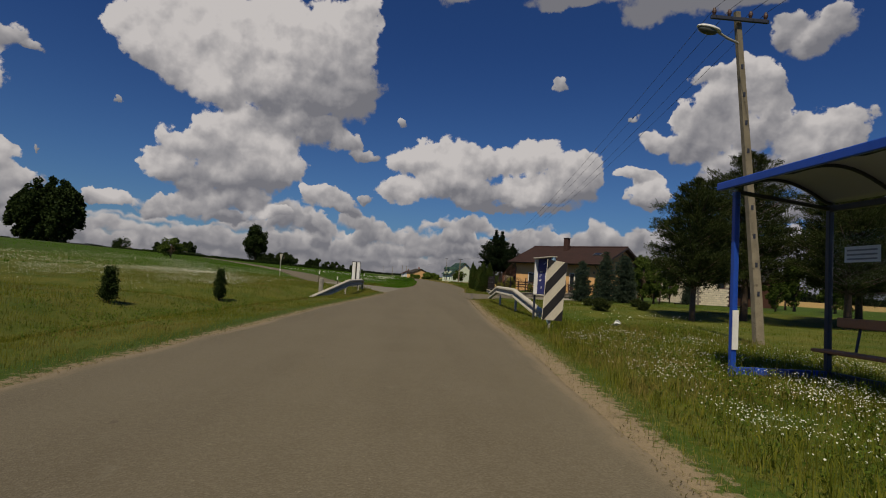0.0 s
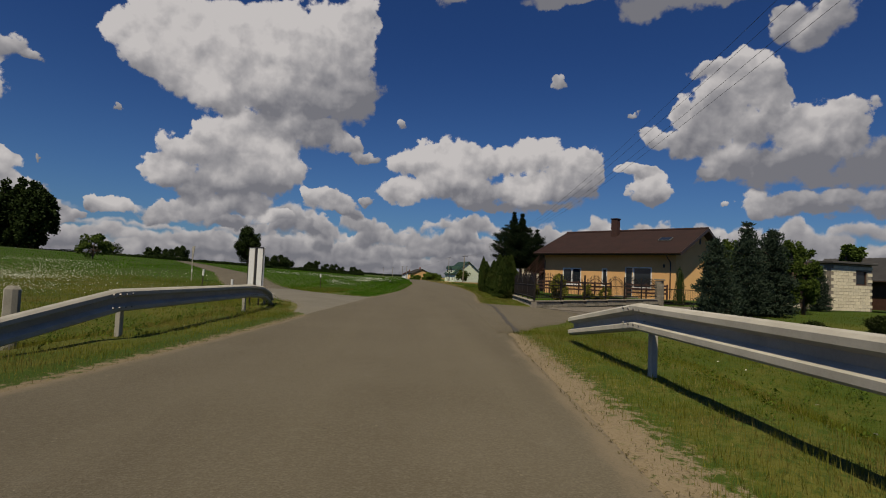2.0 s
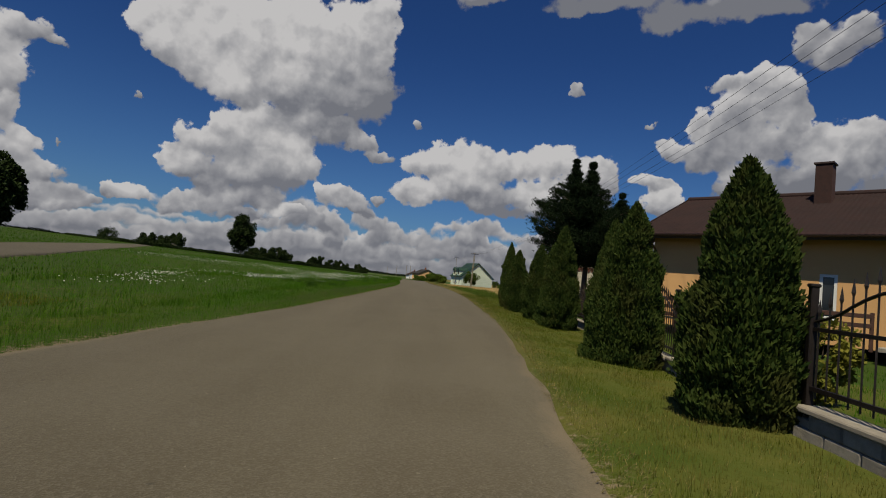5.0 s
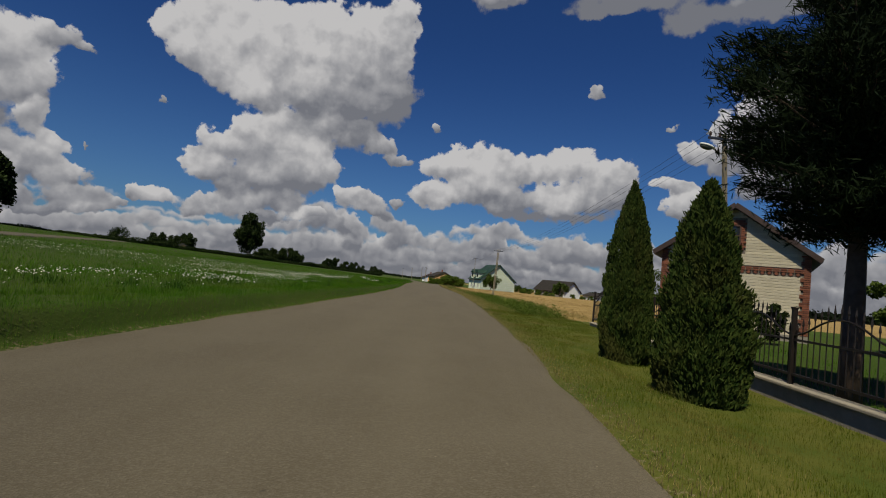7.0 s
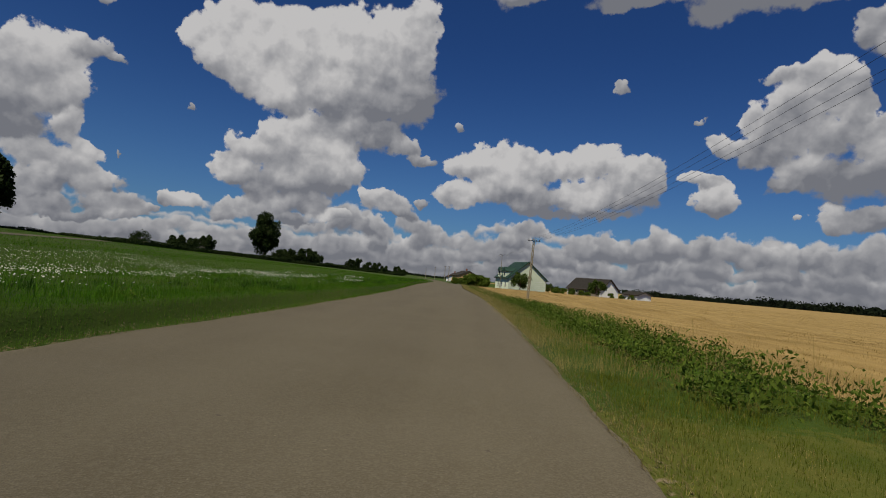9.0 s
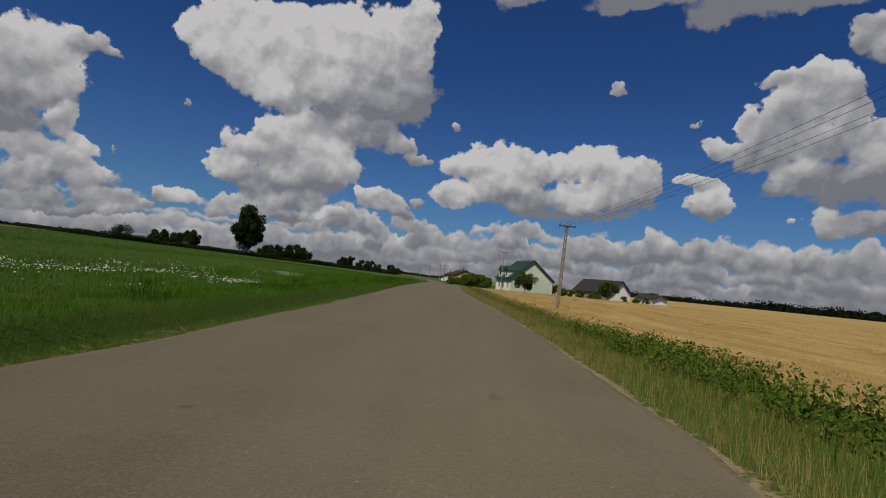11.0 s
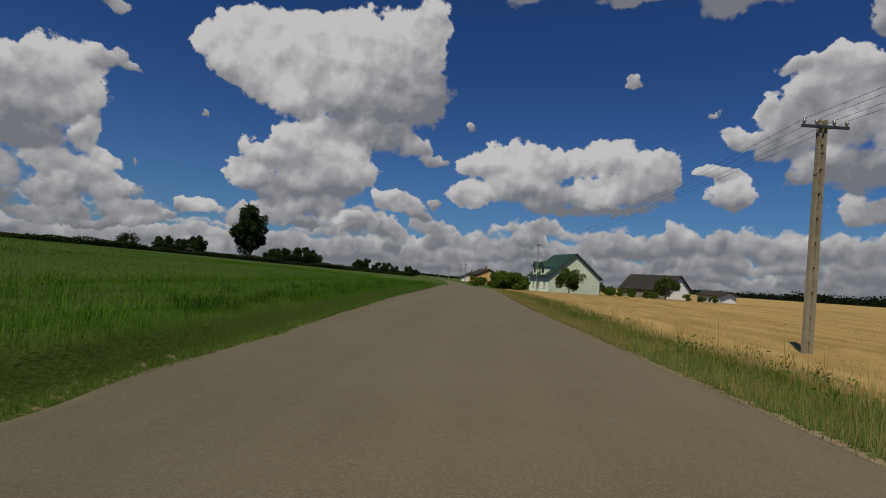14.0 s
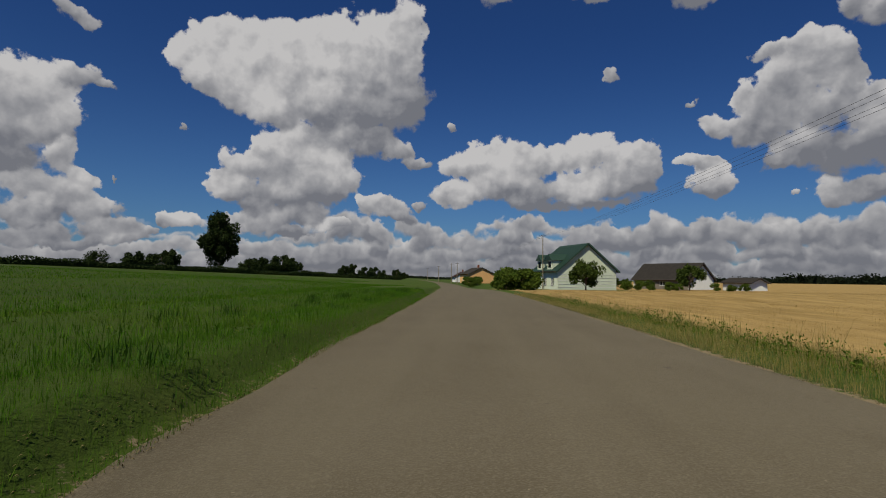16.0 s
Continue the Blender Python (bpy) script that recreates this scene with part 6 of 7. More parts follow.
for line, n, stone in ((LINE_A, 6, True), (LINE_B, 21, False)):
    pts = along(line, n)
    for i, (a, b) in enumerate(zip(pts, pts[1:])):
        fence_panel(a, b, 0.02 + (0.018 * i if stone else -0.15 * float(step((a[1] + b[1]) / 2, 44, 57))), stone or i < 4)
tagged(placed("post", pm, None, None, at=pose(10.02, 80.4, 0.09)), "black-brown iron end post of the garden fence", "fence post", "iron fence panels")
pil = thing("gate_pillar", pose(14.65, 46.95, 0, 0, 0, 42), "pale stone-block gate pillar at the end of the fence", "pillar", "gate pillars")
for k in range(9):
    part("stone_block", box((0.36, 0.36, 0.148), Matrix.Translation((0, 0, 0.075 + 0.152 * k)), 0.014), PLINTH, pil)
part("pillar_cap", box((0.46, 0.46, 0.07), Matrix.Translation((0, 0, 1.42)), 0.015), CAP, pil)
copy_thing(pil, pose(20.4, 48.9, 0, 0, 0, 20))


def gate(a, b):
    a, b = Vector((*a, 0.06)), Vector((*b, 0.06))
    d = b - a
    L = d.length
    g = thing("iron_gate", pose(a.x, a.y, 0.06, 0, 0, math.degrees(math.atan2(d.y, d.x))), "closed low black iron gate across the yard entrance", "gate")
    for z in (0.06, 0.86):
        part("rail", box((L, 0.04, 0.04), Matrix.Translation((L / 2, 0, z))), IRON, g)
    for k in range(44):
        part("bar", tube([(L * (k + 0.5) / 44, 0, 0.06), (L * (k + 0.5) / 44, 0, 0.86)], 0.008, 4), IRON, g)
    for k in range(3):
        part("gate_post", box((0.06, 0.06, 1.0), Matrix.Translation((L * k / 2, 0, 0.44))), IRON, g)


gate((14.9, 47.0), (20.2, 48.8))


# ---- guard rails ----
W_BEAM = [(0.0, -0.160), (0.060, -0.150), (0.100, -0.125), (0.100, -0.075), (0.0, -0.035), (0.0, 0.035), (0.100, 0.075), (0.100, 0.125), (0.060, 0.150), (0.0, 0.160)]
W_BEAM = W_BEAM + [(x - 0.006, z) for x, z in W_BEAM[::-1]]


def guard_rail(name, path, face, posts, label, curl=False):
    """A W-beam through path points (x, y, z of its middle); face: +1 if its front looks to +x."""
    g = thing(name, pose(path[0][0], path[0][1], 0), label, "guard rail")
    o = Vector((path[0][0], path[0][1], 0))
    pts = [Vector(p) - o for p in path]
    fine = []
    for a, b in zip(pts, pts[1:]):
        fine += [a.lerp(b, k / 6) for k in range(6)]
    fine.append(pts[-1])
    st = []
    for i, p in enumerate(fine):
        d = (fine[min(i + 1, len(fine) - 1)] - fine[max(i - 1, 0)]).normalized()
        side = Vector((d.y, -d.x, 0)).normalized() * face
        st.append((p, side, side.cross(d).normalized() * (1 if face > 0 else -1)))
    st = [(p, s, u if u.z > 0 else -u) for p, s, u in st]
    part("beam", sweep(W_BEAM, st), STEEL, g)
    for x, y, zt in posts:
        q = Vector((x, y, 0)) - o
        gz = land1(x, y)
        bm = bmesh.new()
        for dx, dy, sx, sy in ((0, 0, 0.008, 0.10), (0.03, 0.05, 0.06, 0.007), (0.03, -0.05, 0.06, 0.007)):
            add_box(bm, (sx, sy, zt - gz + 0.25), Matrix.Translation((q.x - 0.05 * face - dx * face, q.y + dy, (zt + gz - 0.25) / 2)))
        part("post", bm, STEEL, g)
        for dz in (-0.05, 0.05):
            part("bolt", tube([(q.x, q.y, zt - 0.13 + dz), (q.x + 0.035 * face, q.y, zt - 0.13 + dz)], 0.018, 6), BOLT, g)
    for k in range(1, len(pts) - 1):
        for j in range(4):
            p = pts[k] + Vector((0, 0.16 * (j - 1.5), 0))
            for dz in (-0.088, 0.088):
                part("bolt", tube([(p.x + 0.095 * face, p.y, p.z + dz), (p.x + 0.115 * face, p.y, p.z + dz)], 0.015, 6), BOLT, g)
    return g


guard_rail("guard_rail", [(3.95, 14.6, -0.02), (3.66, 19.1, 0.67), (3.86, 23.9, 0.67), (3.98, 26.9, 0.30)], -1, [(3.68, 19.25, 0.80), (3.86, 23.7, 0.80)],
           "galvanised steel guard rail over the culvert with ramped ends")
guard_rail("guard_rail", [(-3.95, 21.9, -0.20), (-2.82, 25.3, 0.52), (-2.80, 31.4, 0.49), (-2.86, 32.6, 0.42), (-2.96, 33.7, 0.24), (-3.10, 34.45, 0.05)], 1, [(-2.92, 25.78, 0.64), (-2.85, 31.36, 0.62), (-3.1, 34.2, 0.16)],
           "galvanised steel guard rail over the culvert with one ramped end")


# ---- bus shelter ----
def bus_shelter():
    # local x runs along the road (towards the far end), y away from the road
    s = thing("bus_shelter", pose(4.40, 3.21, 0.0, 0, 0.8, 94), "open blue steel bus shelter with curved canopy and bench", "bus shelter")
    m = Matrix.Scale(-1, 4, (0, 1, 0))
    L, D, HF, HB = 3.6, 1.35, 2.46, 2.34

    def at(x, y, z):
        return Vector((x, -y, z))

    for x in (0, L):
        front = part("post", box((0.07, 0.07, HF), Matrix.Translation(at(x, 0, HF / 2)), 0.008), BLUE, s, "chipped blue front post")
        part("post", box((0.07, 0.07, HB), Matrix.Translation(at(x, D, HB / 2 + 0.05)), 0.008), DARK_BLUE_GREY, s)
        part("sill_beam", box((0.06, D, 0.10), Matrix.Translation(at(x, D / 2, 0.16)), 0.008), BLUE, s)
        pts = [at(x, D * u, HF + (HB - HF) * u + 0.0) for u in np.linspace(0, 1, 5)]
        part("cross_tie", tube(pts, 0.03, 6), DARK_BLUE_GREY, s)
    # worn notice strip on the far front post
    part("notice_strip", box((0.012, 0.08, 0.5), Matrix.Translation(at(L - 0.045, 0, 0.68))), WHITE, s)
    part("sill_beam", box((L, 0.06, 0.10), Matrix.Translation(at(L / 2, D, 0.16)), 0.008), DARK_BLUE_GREY, s)
    part("top_beam", box((L, 0.06, 0.08), Matrix.Translation(at(L / 2, D, HB)), 0.008), DARK_BLUE_GREY, s)
    part("mid_post", box((0.05, 0.05, HB), Matrix.Translation(at(L / 2, D, HB / 2)), 0.006), DARK_BLUE_GREY, s)

    def arch(u):
        return HF + 0.10 + (HB - HF) * u + 0.20 * math.sin(u * math.pi)

    us = np.linspace(-0.16, 1.06, 14)
    bm = bmesh.new()
    prof = [(u * D, arch(max(0, min(1, u))) - (0.12 * -u if u < 0 else 0)) for u in us]
    ring = prof + [(a, b - 0.012) for a, b in prof[::-1]]
    sweep([(a, b) for a, b in ring], [(at(-0.15, 0, 0), (0, -1, 0), (0, 0, 1)), (at(L + 0.06, 0, 0), (0, -1, 0), (0, 0, 1))], bm)
    c = part("canopy", bm, CANOPY, s, "frosted grey-white curved canopy sheet", True)
    for k in range(5):
        x = -0.12 + (L + 0.15) * k / 4
        part("rib", tube([at(x, a, b - 0.035) for a, b in prof], 0.022, 6), DARK_BLUE_GREY, c)
    part("front_edge", box((L + 0.2, 0.05, 0.10), Matrix.Translation(at(L / 2 - 0.04, prof[0][0], prof[0][1] - 0.03)), 0.01), BLUE, c, "bright blue front edge beam")
    part("end_edge", tube([at(L + 0.06, a, b) for a, b in prof], 0.028, 6), BLUE, c)
    for k in range(2):
        part("back_pane", box((L / 2 - 0.10, 0.008, 1.55), Matrix.Translation(at(L * (0.25 + 0.5 * k), D, 1.25))), CLEAR, s, "scratched clear back pane")
    nt = part("notice", box((0.5, 0.006, 0.2), Matrix.Translation(at(L - 0.5, D - 0.012, 1.72))), PAPER, s)
    for k in range(3):
        part("print_line", box((0.42, 0.004, 0.02), Matrix.Translation(at(L - 0.5, D - 0.017, 1.66 + 0.055 * k))), INK, nt)
    bench = part("bench_seat", box((L - 0.5, 0.11, 0.04), Matrix.Translation(at(L / 2, D - 0.42, 0.50)), 0.01), BENCH, s)
    part("slat", box((L - 0.5, 0.11, 0.04), Matrix.Translation(at(L / 2, D - 0.28, 0.50)), 0.01), BENCH, bench)
    part("slat", box((L - 0.5, 0.035, 0.12), Matrix.Translation(at(L / 2, D - 0.10, 0.86)), 0.01), BENCH, bench)
    for k in range(3):
        part("bracket", tube([at(0.5 + (L - 1.0) * k / 2, D, 0.9), at(0.5 + (L - 1.0) * k / 2, D - 0.08, 0.5), at(0.5 + (L - 1.0) * k / 2, D - 0.48, 0.47)], 0.018, 6), DARK_BLUE_GREY, bench)


bus_shelter()


# ---- signs by the culvert ----
def striped_board():
    b = thing("hazard_board", pose(2.89, 11.85, 0, 0, 0, 25), "cream board with black slanting stripes on a short post", "hazard board")
    W, Z0, Z1 = 0.56, 0.28, 1.60
    tilt = Matrix.Rotation(radians(3.5), 4, "Y")
    panel = part("panel", box((W, 0.02, Z1 - Z0), tilt @ Matrix.Translation((W / 2, 0, (Z0 + Z1) / 2)), 0.004), CREAM, b)
    k = 0
    base = -0.62
    while base < 2.0:
        # slanting stripe, clipped to the panel
        bm = bmesh.new()
        rise, wide = 0.60, 0.28
        zs = [(0, base), (W, base + rise), (W, base + rise + wide), (0, base + wide)]
        poly = [(x, min(Z1 - Z0, max(0, z))) for x, z in zs]
        full = []
        for (x0, z0), (x1, z1) in zip(zs, zs[1:] + zs[:1]):
            full.append((x0, z0))
            for lim in (0, Z1 - Z0):
                if (z0 - lim) * (z1 - lim) < 0:
                    t = (lim - z0) / (z1 - z0)
                    full.append((x0 + (x1 - x0) * t, lim))
        full = [(x, z) for x, z in full if -1e-6 <= z <= Z1 - Z0 + 1e-6]
        if len(full) >= 3:
            vs = [bm.verts.new((x, -0.0145, Z0 + z)) for x, z in full]
            bm.faces.new(vs)
            ext = bmesh.ops.extrude_face_region(bm, geom=bm.faces[:])
            bmesh.ops.translate(bm, vec=(0, 0.004, 0), verts=[v for v in ext["geom"] if isinstance(v, bmesh.types.BMVert)])
            bmesh.ops.recalc_face_normals(bm, faces=bm.faces[:])
            bmesh.ops.transform(bm, matrix=tilt, verts=bm.verts[:])
            part("stripe", bm, BLACK, panel)
        else:
            bm.free()
        base += 0.57
    part("post", tube([(W * 0.45, 0.05, -0.2), (W * 0.5 + 0.05, 0.05, 1.4)], 0.028, 8), STEEL, b)


striped_board()


def notice_board():
    b = thing("notice_board", pose(3.58, 13.9, 0, 0, 0, 94), "navy village notice board with one paper on pale blue posts", "notice board")
    L, Z0, Z1, D = 1.45, 0.76, 1.75, 0.11
    part("back_panel", box((L, 0.02, Z1 - Z0), Matrix.Translation((L / 2, -D, (Z0 + Z1) / 2))), NAVY, b, "faded navy back panel")
    for x, w_ in ((0.0, 0.035), (L, 0.035)):
        part("side_panel", box((w_, D, Z1 - Z0), Matrix.Translation((x, -D / 2, (Z0 + Z1) / 2)), 0.004), WHITE if x else LIGHT_BLUE, b)
    part("roof_board", box((L + 0.1, D + 0.06, 0.03), Matrix.Translation((L / 2, -D / 2, Z1 + 0.015)), 0.005), STEEL, b)
    part("bottom_board", box((L, D, 0.025), Matrix.Translation((L / 2, -D / 2, Z0 - 0.012)), 0.004), STEEL, b)
    part("post", tube([(-0.035, 0.07, -0.2), (-0.035, -D / 2, Z1)], 0.026, 4), LIGHT_BLUE, b, "weathered pale blue leaning post")
    part("post", box((0.055, 0.055, Z1 + 0.4), Matrix.Translation((L + 0.04, -D / 2, Z1 / 2 - 0.2)), 0.008), DARK_BLUE_GREY, b)
    # the notice: bars stand for its print
    pw, ph, px, pz = 0.66, 0.56, 0.40, 1.09
    paper = part("paper_notice", box((pw, 0.004, ph), Matrix.Translation((px, -D + 0.014, pz))), PAPER, b)
    rng = random.Random(4)
    for k in range(9):
        w_ = pw * (0.88 if k > 2 else 0.7) * rng.uniform(0.85, 1.0)
        part("print_line", box((w_, 0.002, 0.016 if k > 2 else 0.024), Matrix.Translation((px + rng.uniform(-0.02, 0.02), -D + 0.018, pz + ph / 2 - 0.06 - 0.050 * k))), INK, paper)
    part("print_block", box((0.17, 0.002, 0.13), Matrix.Translation((px - 0.22, -D + 0.018, pz - 0.22))), INK, paper)
    part("print_block", box((0.09, 0.002, 0.09), Matrix.Translation((px + 0.2, -D + 0.018, pz - 0.2))), INK, paper)
    for x, z in ((1.12, 1.3), (1.21, 1.25), (1.09, 1.16), (1.16, 1.14), (1.26, 1.14), (1.05, 0.95), (0.9, 1.6), (0.75, 1.62), (1.2, 1.38)):
        part("torn_scrap", box((0.035 + 0.02 * rng.random(), 0.003, 0.03 + 0.02 * rng.random()), Matrix.Translation((x, -D + 0.013, z)) @ Matrix.Rotation(rng.uniform(0, 3), 4, "Y")), PAPER, b)
    part("torn_scrap", box((0.2, 0.003, 0.04), Matrix.Translation((1.1, -D + 0.013, 1.38))), INK, b)


notice_board()


def panel_sign():
    s = thing("panel_sign", pose(-3.62, 33.9, 0, 0, 0, -36), "narrow upright white sign with black edge lines beside the guard rail", "sign")
    W = 0.66
    p = part("panel", box((W, 0.05, 1.14), Matrix.Translation((W / 2, 0, 1.10)), 0.004), WHITE, s)
    for x in (0.012, W * 0.52, W - 0.012):
        part("edge_line", box((0.026 if x != W * 0.52 else 0.11, 0.008, 1.12), Matrix.Translation((x, -0.03, 1.10))), BLACK, p)
    part("edge_line", box((W, 0.008, 0.03), Matrix.Translation((W / 2, -0.0305, 1.655))), BLACK, p)
    part("edge_line", box((0.02, 0.008, 1.06), Matrix.Translation((W * 0.44, -0.034, 1.10))), CONCRETE, p)
    for x in (0.07, W - 0.20):
        part("post", box((0.04, 0.03, 1.0), Matrix.Translation((x, 0.05, 0.4)), 0.004), IRON, s)


panel_sign()
cp = tagged(part("concrete_post", box((0.19, 0.15, 0.95), pose(-4.02, 25.08, 0.20), 0.045), CONCRETE), "short weathered concrete post behind the guard rail", "post")


def marker(x, y, h, lean, label):
    m_ = thing("road_marker", pose(x, y, land1(x, y), 0, lean, 0), label, "marker post", "marker posts")
    part("stake", tube([(0, 0, -0.2), (0.01, 0, h * 0.6), (0, 0, h - 0.2)], 0.02, 6), TWIG, m_)
    part("cap", tube([(0, 0, h - 0.22), (0, 0, h)], 0.04, 8), WHITE, m_, "white painted tip")


marker(-6.19, 37.17, 0.95, 4, "leaning dark stake with a white tip in the verge")
marker(-4.21, 50.05, 0.92, -2, "thin dark stake with a white tip in the meadow edge")
marker(-4.75, 36.0, 0.66, 0, "thin dark stake with a white tip in the verge")


def yield_sign():
    x, y = -11.95, 50.95
    s = thing("give_way_sign", pose(x, y, land1(x, y), 0, 3, 122), "grey back of a triangular give-way sign on a thin post", "road sign")
    bm = bmesh.new()
    a = [bm.verts.new((u, v, z)) for v in (-0.012, 0.012) for u, z in ((-0.42, 2.05), (0.42, 2.05), (0, 1.35))]
    bm.faces.new(a[:3])
    bm.faces.new(a[3:][::-1])
    for i in range(3):
        j = (i + 1) % 3
        bm.faces.new((a[i], a[i + 3], a[j + 3], a[j]))
    bmesh.ops.recalc_face_normals(bm, faces=bm.faces[:])
    part("plate", bm, STEEL, s)
    part("post", tube([(0, 0.03, -0.2), (0, 0.03, 2.0)], 0.03, 8), STEEL, s)
    part("band", box((0.07, 0.065, 0.2), Matrix.Translation((0, 0.03, 0.6))), WHITE, s)


yield_sign()


# ---- power line along the road ----
def pole(x, y, h, lean, lamp, label, yaw=0.0, twin=False):
    """A concrete pole with a crossarm, insulators and, where lamp is given, a street lamp on the road side. Returns the wire points."""
    base = Vector((x, y, land1(x, y)))
    p = thing("power_pole", pose(x, y, base.z, 0, 0, yaw), label, "power pole", "poles of the power line")
    bm = bmesh.new()
    n = 8
    if twin:
        for s in (-1, 1):
            sweep([(-0.05, -0.07), (0.05, -0.07), (0.05, 0.07), (-0.05, 0.07)], [((s * 0.075 + lean * u * h, 0, h * u - 0.3 * (u == 0)), (1 - 0.35 * u, 0, 0), (0, 1, 0)) for u in np.linspace(0, 1, n)], bm)
        for k in range(9):
            u = (k + 0.6) / 9.5
            add_box(bm, (0.22, 0.10, 0.16), Matrix.Translation((lean * u * h, 0, h * u)))
    else:
        sweep([(-0.092, -0.075), (0.092, -0.075), (0.092, 0.075), (-0.092, 0.075)], [((lean * u * h, 0, h * u - 0.3 * (u == 0)), (1 - 0.42 * u, 0, 0), (0, 1 - 0.35 * u, 0)) for u in np.linspace(0, 1, n)], bm)
    shaft = part("shaft", bm, POLE, p)
    if not twin:
        # the shaft is solid: thin dark plates stand in for shaded climbing holes
        for k in range(9):
            u = 0.15 + 0.085 * k
            part("climb_hole_shade", box((0.05, 0.012, 0.10), Matrix.Translation((lean * u * h, -(0.075 * (1 - 0.35 * u)) - 0.004, h * u))), DARK_BLUE_GREY, shaft)
    top = Vector((lean * h, 0, h))
    ends = []
    part("crossarm", box((1.3, 0.06, 0.08), Matrix.Translation(top + Vector((0, -0.12, -0.22))), 0.006), DARK_BLUE_GREY, p)
    for dx in (-0.58, -0.24, 0.24, 0.58):
        q = top + Vector((dx, -0.12, -0.18))
        part("insulator", tube([q, q + Vector((0, 0, 0.06)), q + Vector((0, 0, 0.10)), q + Vector((0, 0, 0.16))], 0.03, 8, None, [0.02, 0.045, 0.045, 0.025]), BOLT if not lamp else WOOD, p)
        ends.append(pose(x, y, base.z, 0, 0, yaw) @ (q + Vector((0, 0, 0.15))))
    if lamp:
        q = top + Vector((-0.02, -0.12, -0.75))
        arm = part("lamp_arm", tube([q, q + Vector((-0.25, -0.04, 0.06)), q + Vector((-0.5, -0.08, 0.16))], 0.025, 8), STEEL, p)
        hd = Matrix.Translation(q + Vector((-0.72, -0.10, 0.20))) @ Matrix.Rotation(radians(10), 4, "Y")
        bm = bmesh.new()
        r = bmesh.ops.create_uvsphere(bm, u_segments=14, v_segments=8, radius=0.5)
        bmesh.ops.scale(bm, vec=(0.56, 0.24, 0.17), verts=bm.verts[:])
        for v in bm.verts:
            if v.co.z < -0.01:
                v.co.z *= 0.25
        bmesh.ops.transform(bm, matrix=hd, verts=bm.verts[:])
        hood = part("lamp_hood", bm, WHITE, arm, "white street lamp hood", True)
        bm = bmesh.new()
        bmesh.ops.create_uvsphere(bm, u_segments=12, v_segments=8, radius=0.5)
        bmesh.ops.scale(bm, vec=(0.44, 0.19, 0.18), verts=bm.verts[:])
        bmesh.ops.transform(bm, matrix=hd @ Matrix.Translation((-0.02, 0, -0.035)), verts=bm.verts[:])
        part("lamp_bowl", bm, LAMP, arm, "", True)
    part("earth_wire", tube([(lean * h * 0.97 + 0.1, 0.04, h * 0.97), (lean * h * 0.6 + 0.16, 0.1, h * 0.6), (0.17, 0.1, 0.0)], 0.008, 5), DARK_BLUE_GREY, p)
    return ends


runs = [
    [Vector((5.0 + dx, -34.0, 7.0)) for dx in (-0.58, -0.24, 0.24, 0.58)],
    pole(7.55, 11.4, 7.25, -0.108, True, "grey concrete power pole with a street lamp, leaning over the verge", 0),
    pole(13.8, 78.6, 6.8, -0.075, True, "grey concrete power pole with a street lamp behind the fence", 8),
    pole(11.82, 136.0, 6.42, 0.035, False, "grey twin-leg concrete power pole at the stubble edge", 4, True),
    pole(15.6, 246.0, 10.6, 0.0, True, "grey concrete power pole with a street lamp before the green-roofed house", 0),
    [Vector((4.0 + dx, 345.0, 7.0)) for dx in (-0.5, -0.2, 0.2, 0.5)],
]
for a, b in zip(runs, runs[1:]):
    line = thing("overhead_line", Matrix.Translation(a[0]), "thin dark overhead wires sagging between two poles", "power line", "spans of the power line")
    for p, q in zip(a, b):
        pts = []
        for k in range(25):
            u = k / 24
            r = p.lerp(q, u) - a[0]
            r.z -= 4 * 0.9 * u * (1 - u)
            pts.append(r)
        part("wire", tube(pts, 0.006, 4), DARK_BLUE_GREY, line)
for x, y, h in [(-6.0, 360, 8), (-14, 410, 8), (-24, 470, 8), (-3.0, 330, 7.5)]:
    p = thing("power_pole", pose(x, y, land1(x, y)), "far grey power pole along the village road", "power pole", "poles of the power line")
    part("shaft", tube([(0, 0, -0.3), (0, 0, h)], 0.14, 6, None, [0.17, 0.1]), POLE, p)
    part("crossarm", box((1.3, 0.1, 0.1), Matrix.Translation((0, 0, h - 0.3))), DARK_BLUE_GREY, p)

# ---- plants round the far houses ----
hedge_m = [broad_mesh(3.1, 2.6, 91, 3000, 0.0, 0.34, 22), broad_mesh(2.4, 2.2, 92, 2600, 0.0, 0.32, 20)]
for i in range(7):
    plant("roadside_bush", hedge_m[i % 2], (WEED, BARK), spot(5.4 + 0.72 * i, 208 + 2.6 * (i % 4), 50 * i, 0.75 + 0.1 * (i % 3)), "rounded green bush in the roadside thicket", "bush", "roadside thicket")
for x, y, s in [(2.0, 262, 0.7), (3.5, 290, 0.8), (0.5, 300, 0.8), (8.0, 262, 0.8), (11.0, 270, 0.9)]:
    plant("roadside_bush", hedge_m[0], (WEED, BARK), spot(x, y, 9 * x, s), "green bush along the far roadside", "bush", "roadside thicket")
apple = broad_mesh(4.6, 2.6, 93, 3600, 0.12, 0.36, 22)
plant("fruit_tree", apple, (LEAF, BARK), spot(19.9, 227, 0, 1.12), "small dark fruit tree before the mint house", "tree")
plant("fruit_tree", apple, (LEAF_DARK, BARK), spot(46.8, 254, 60, 1.25), "dark broad tree before the white farm building", "tree")
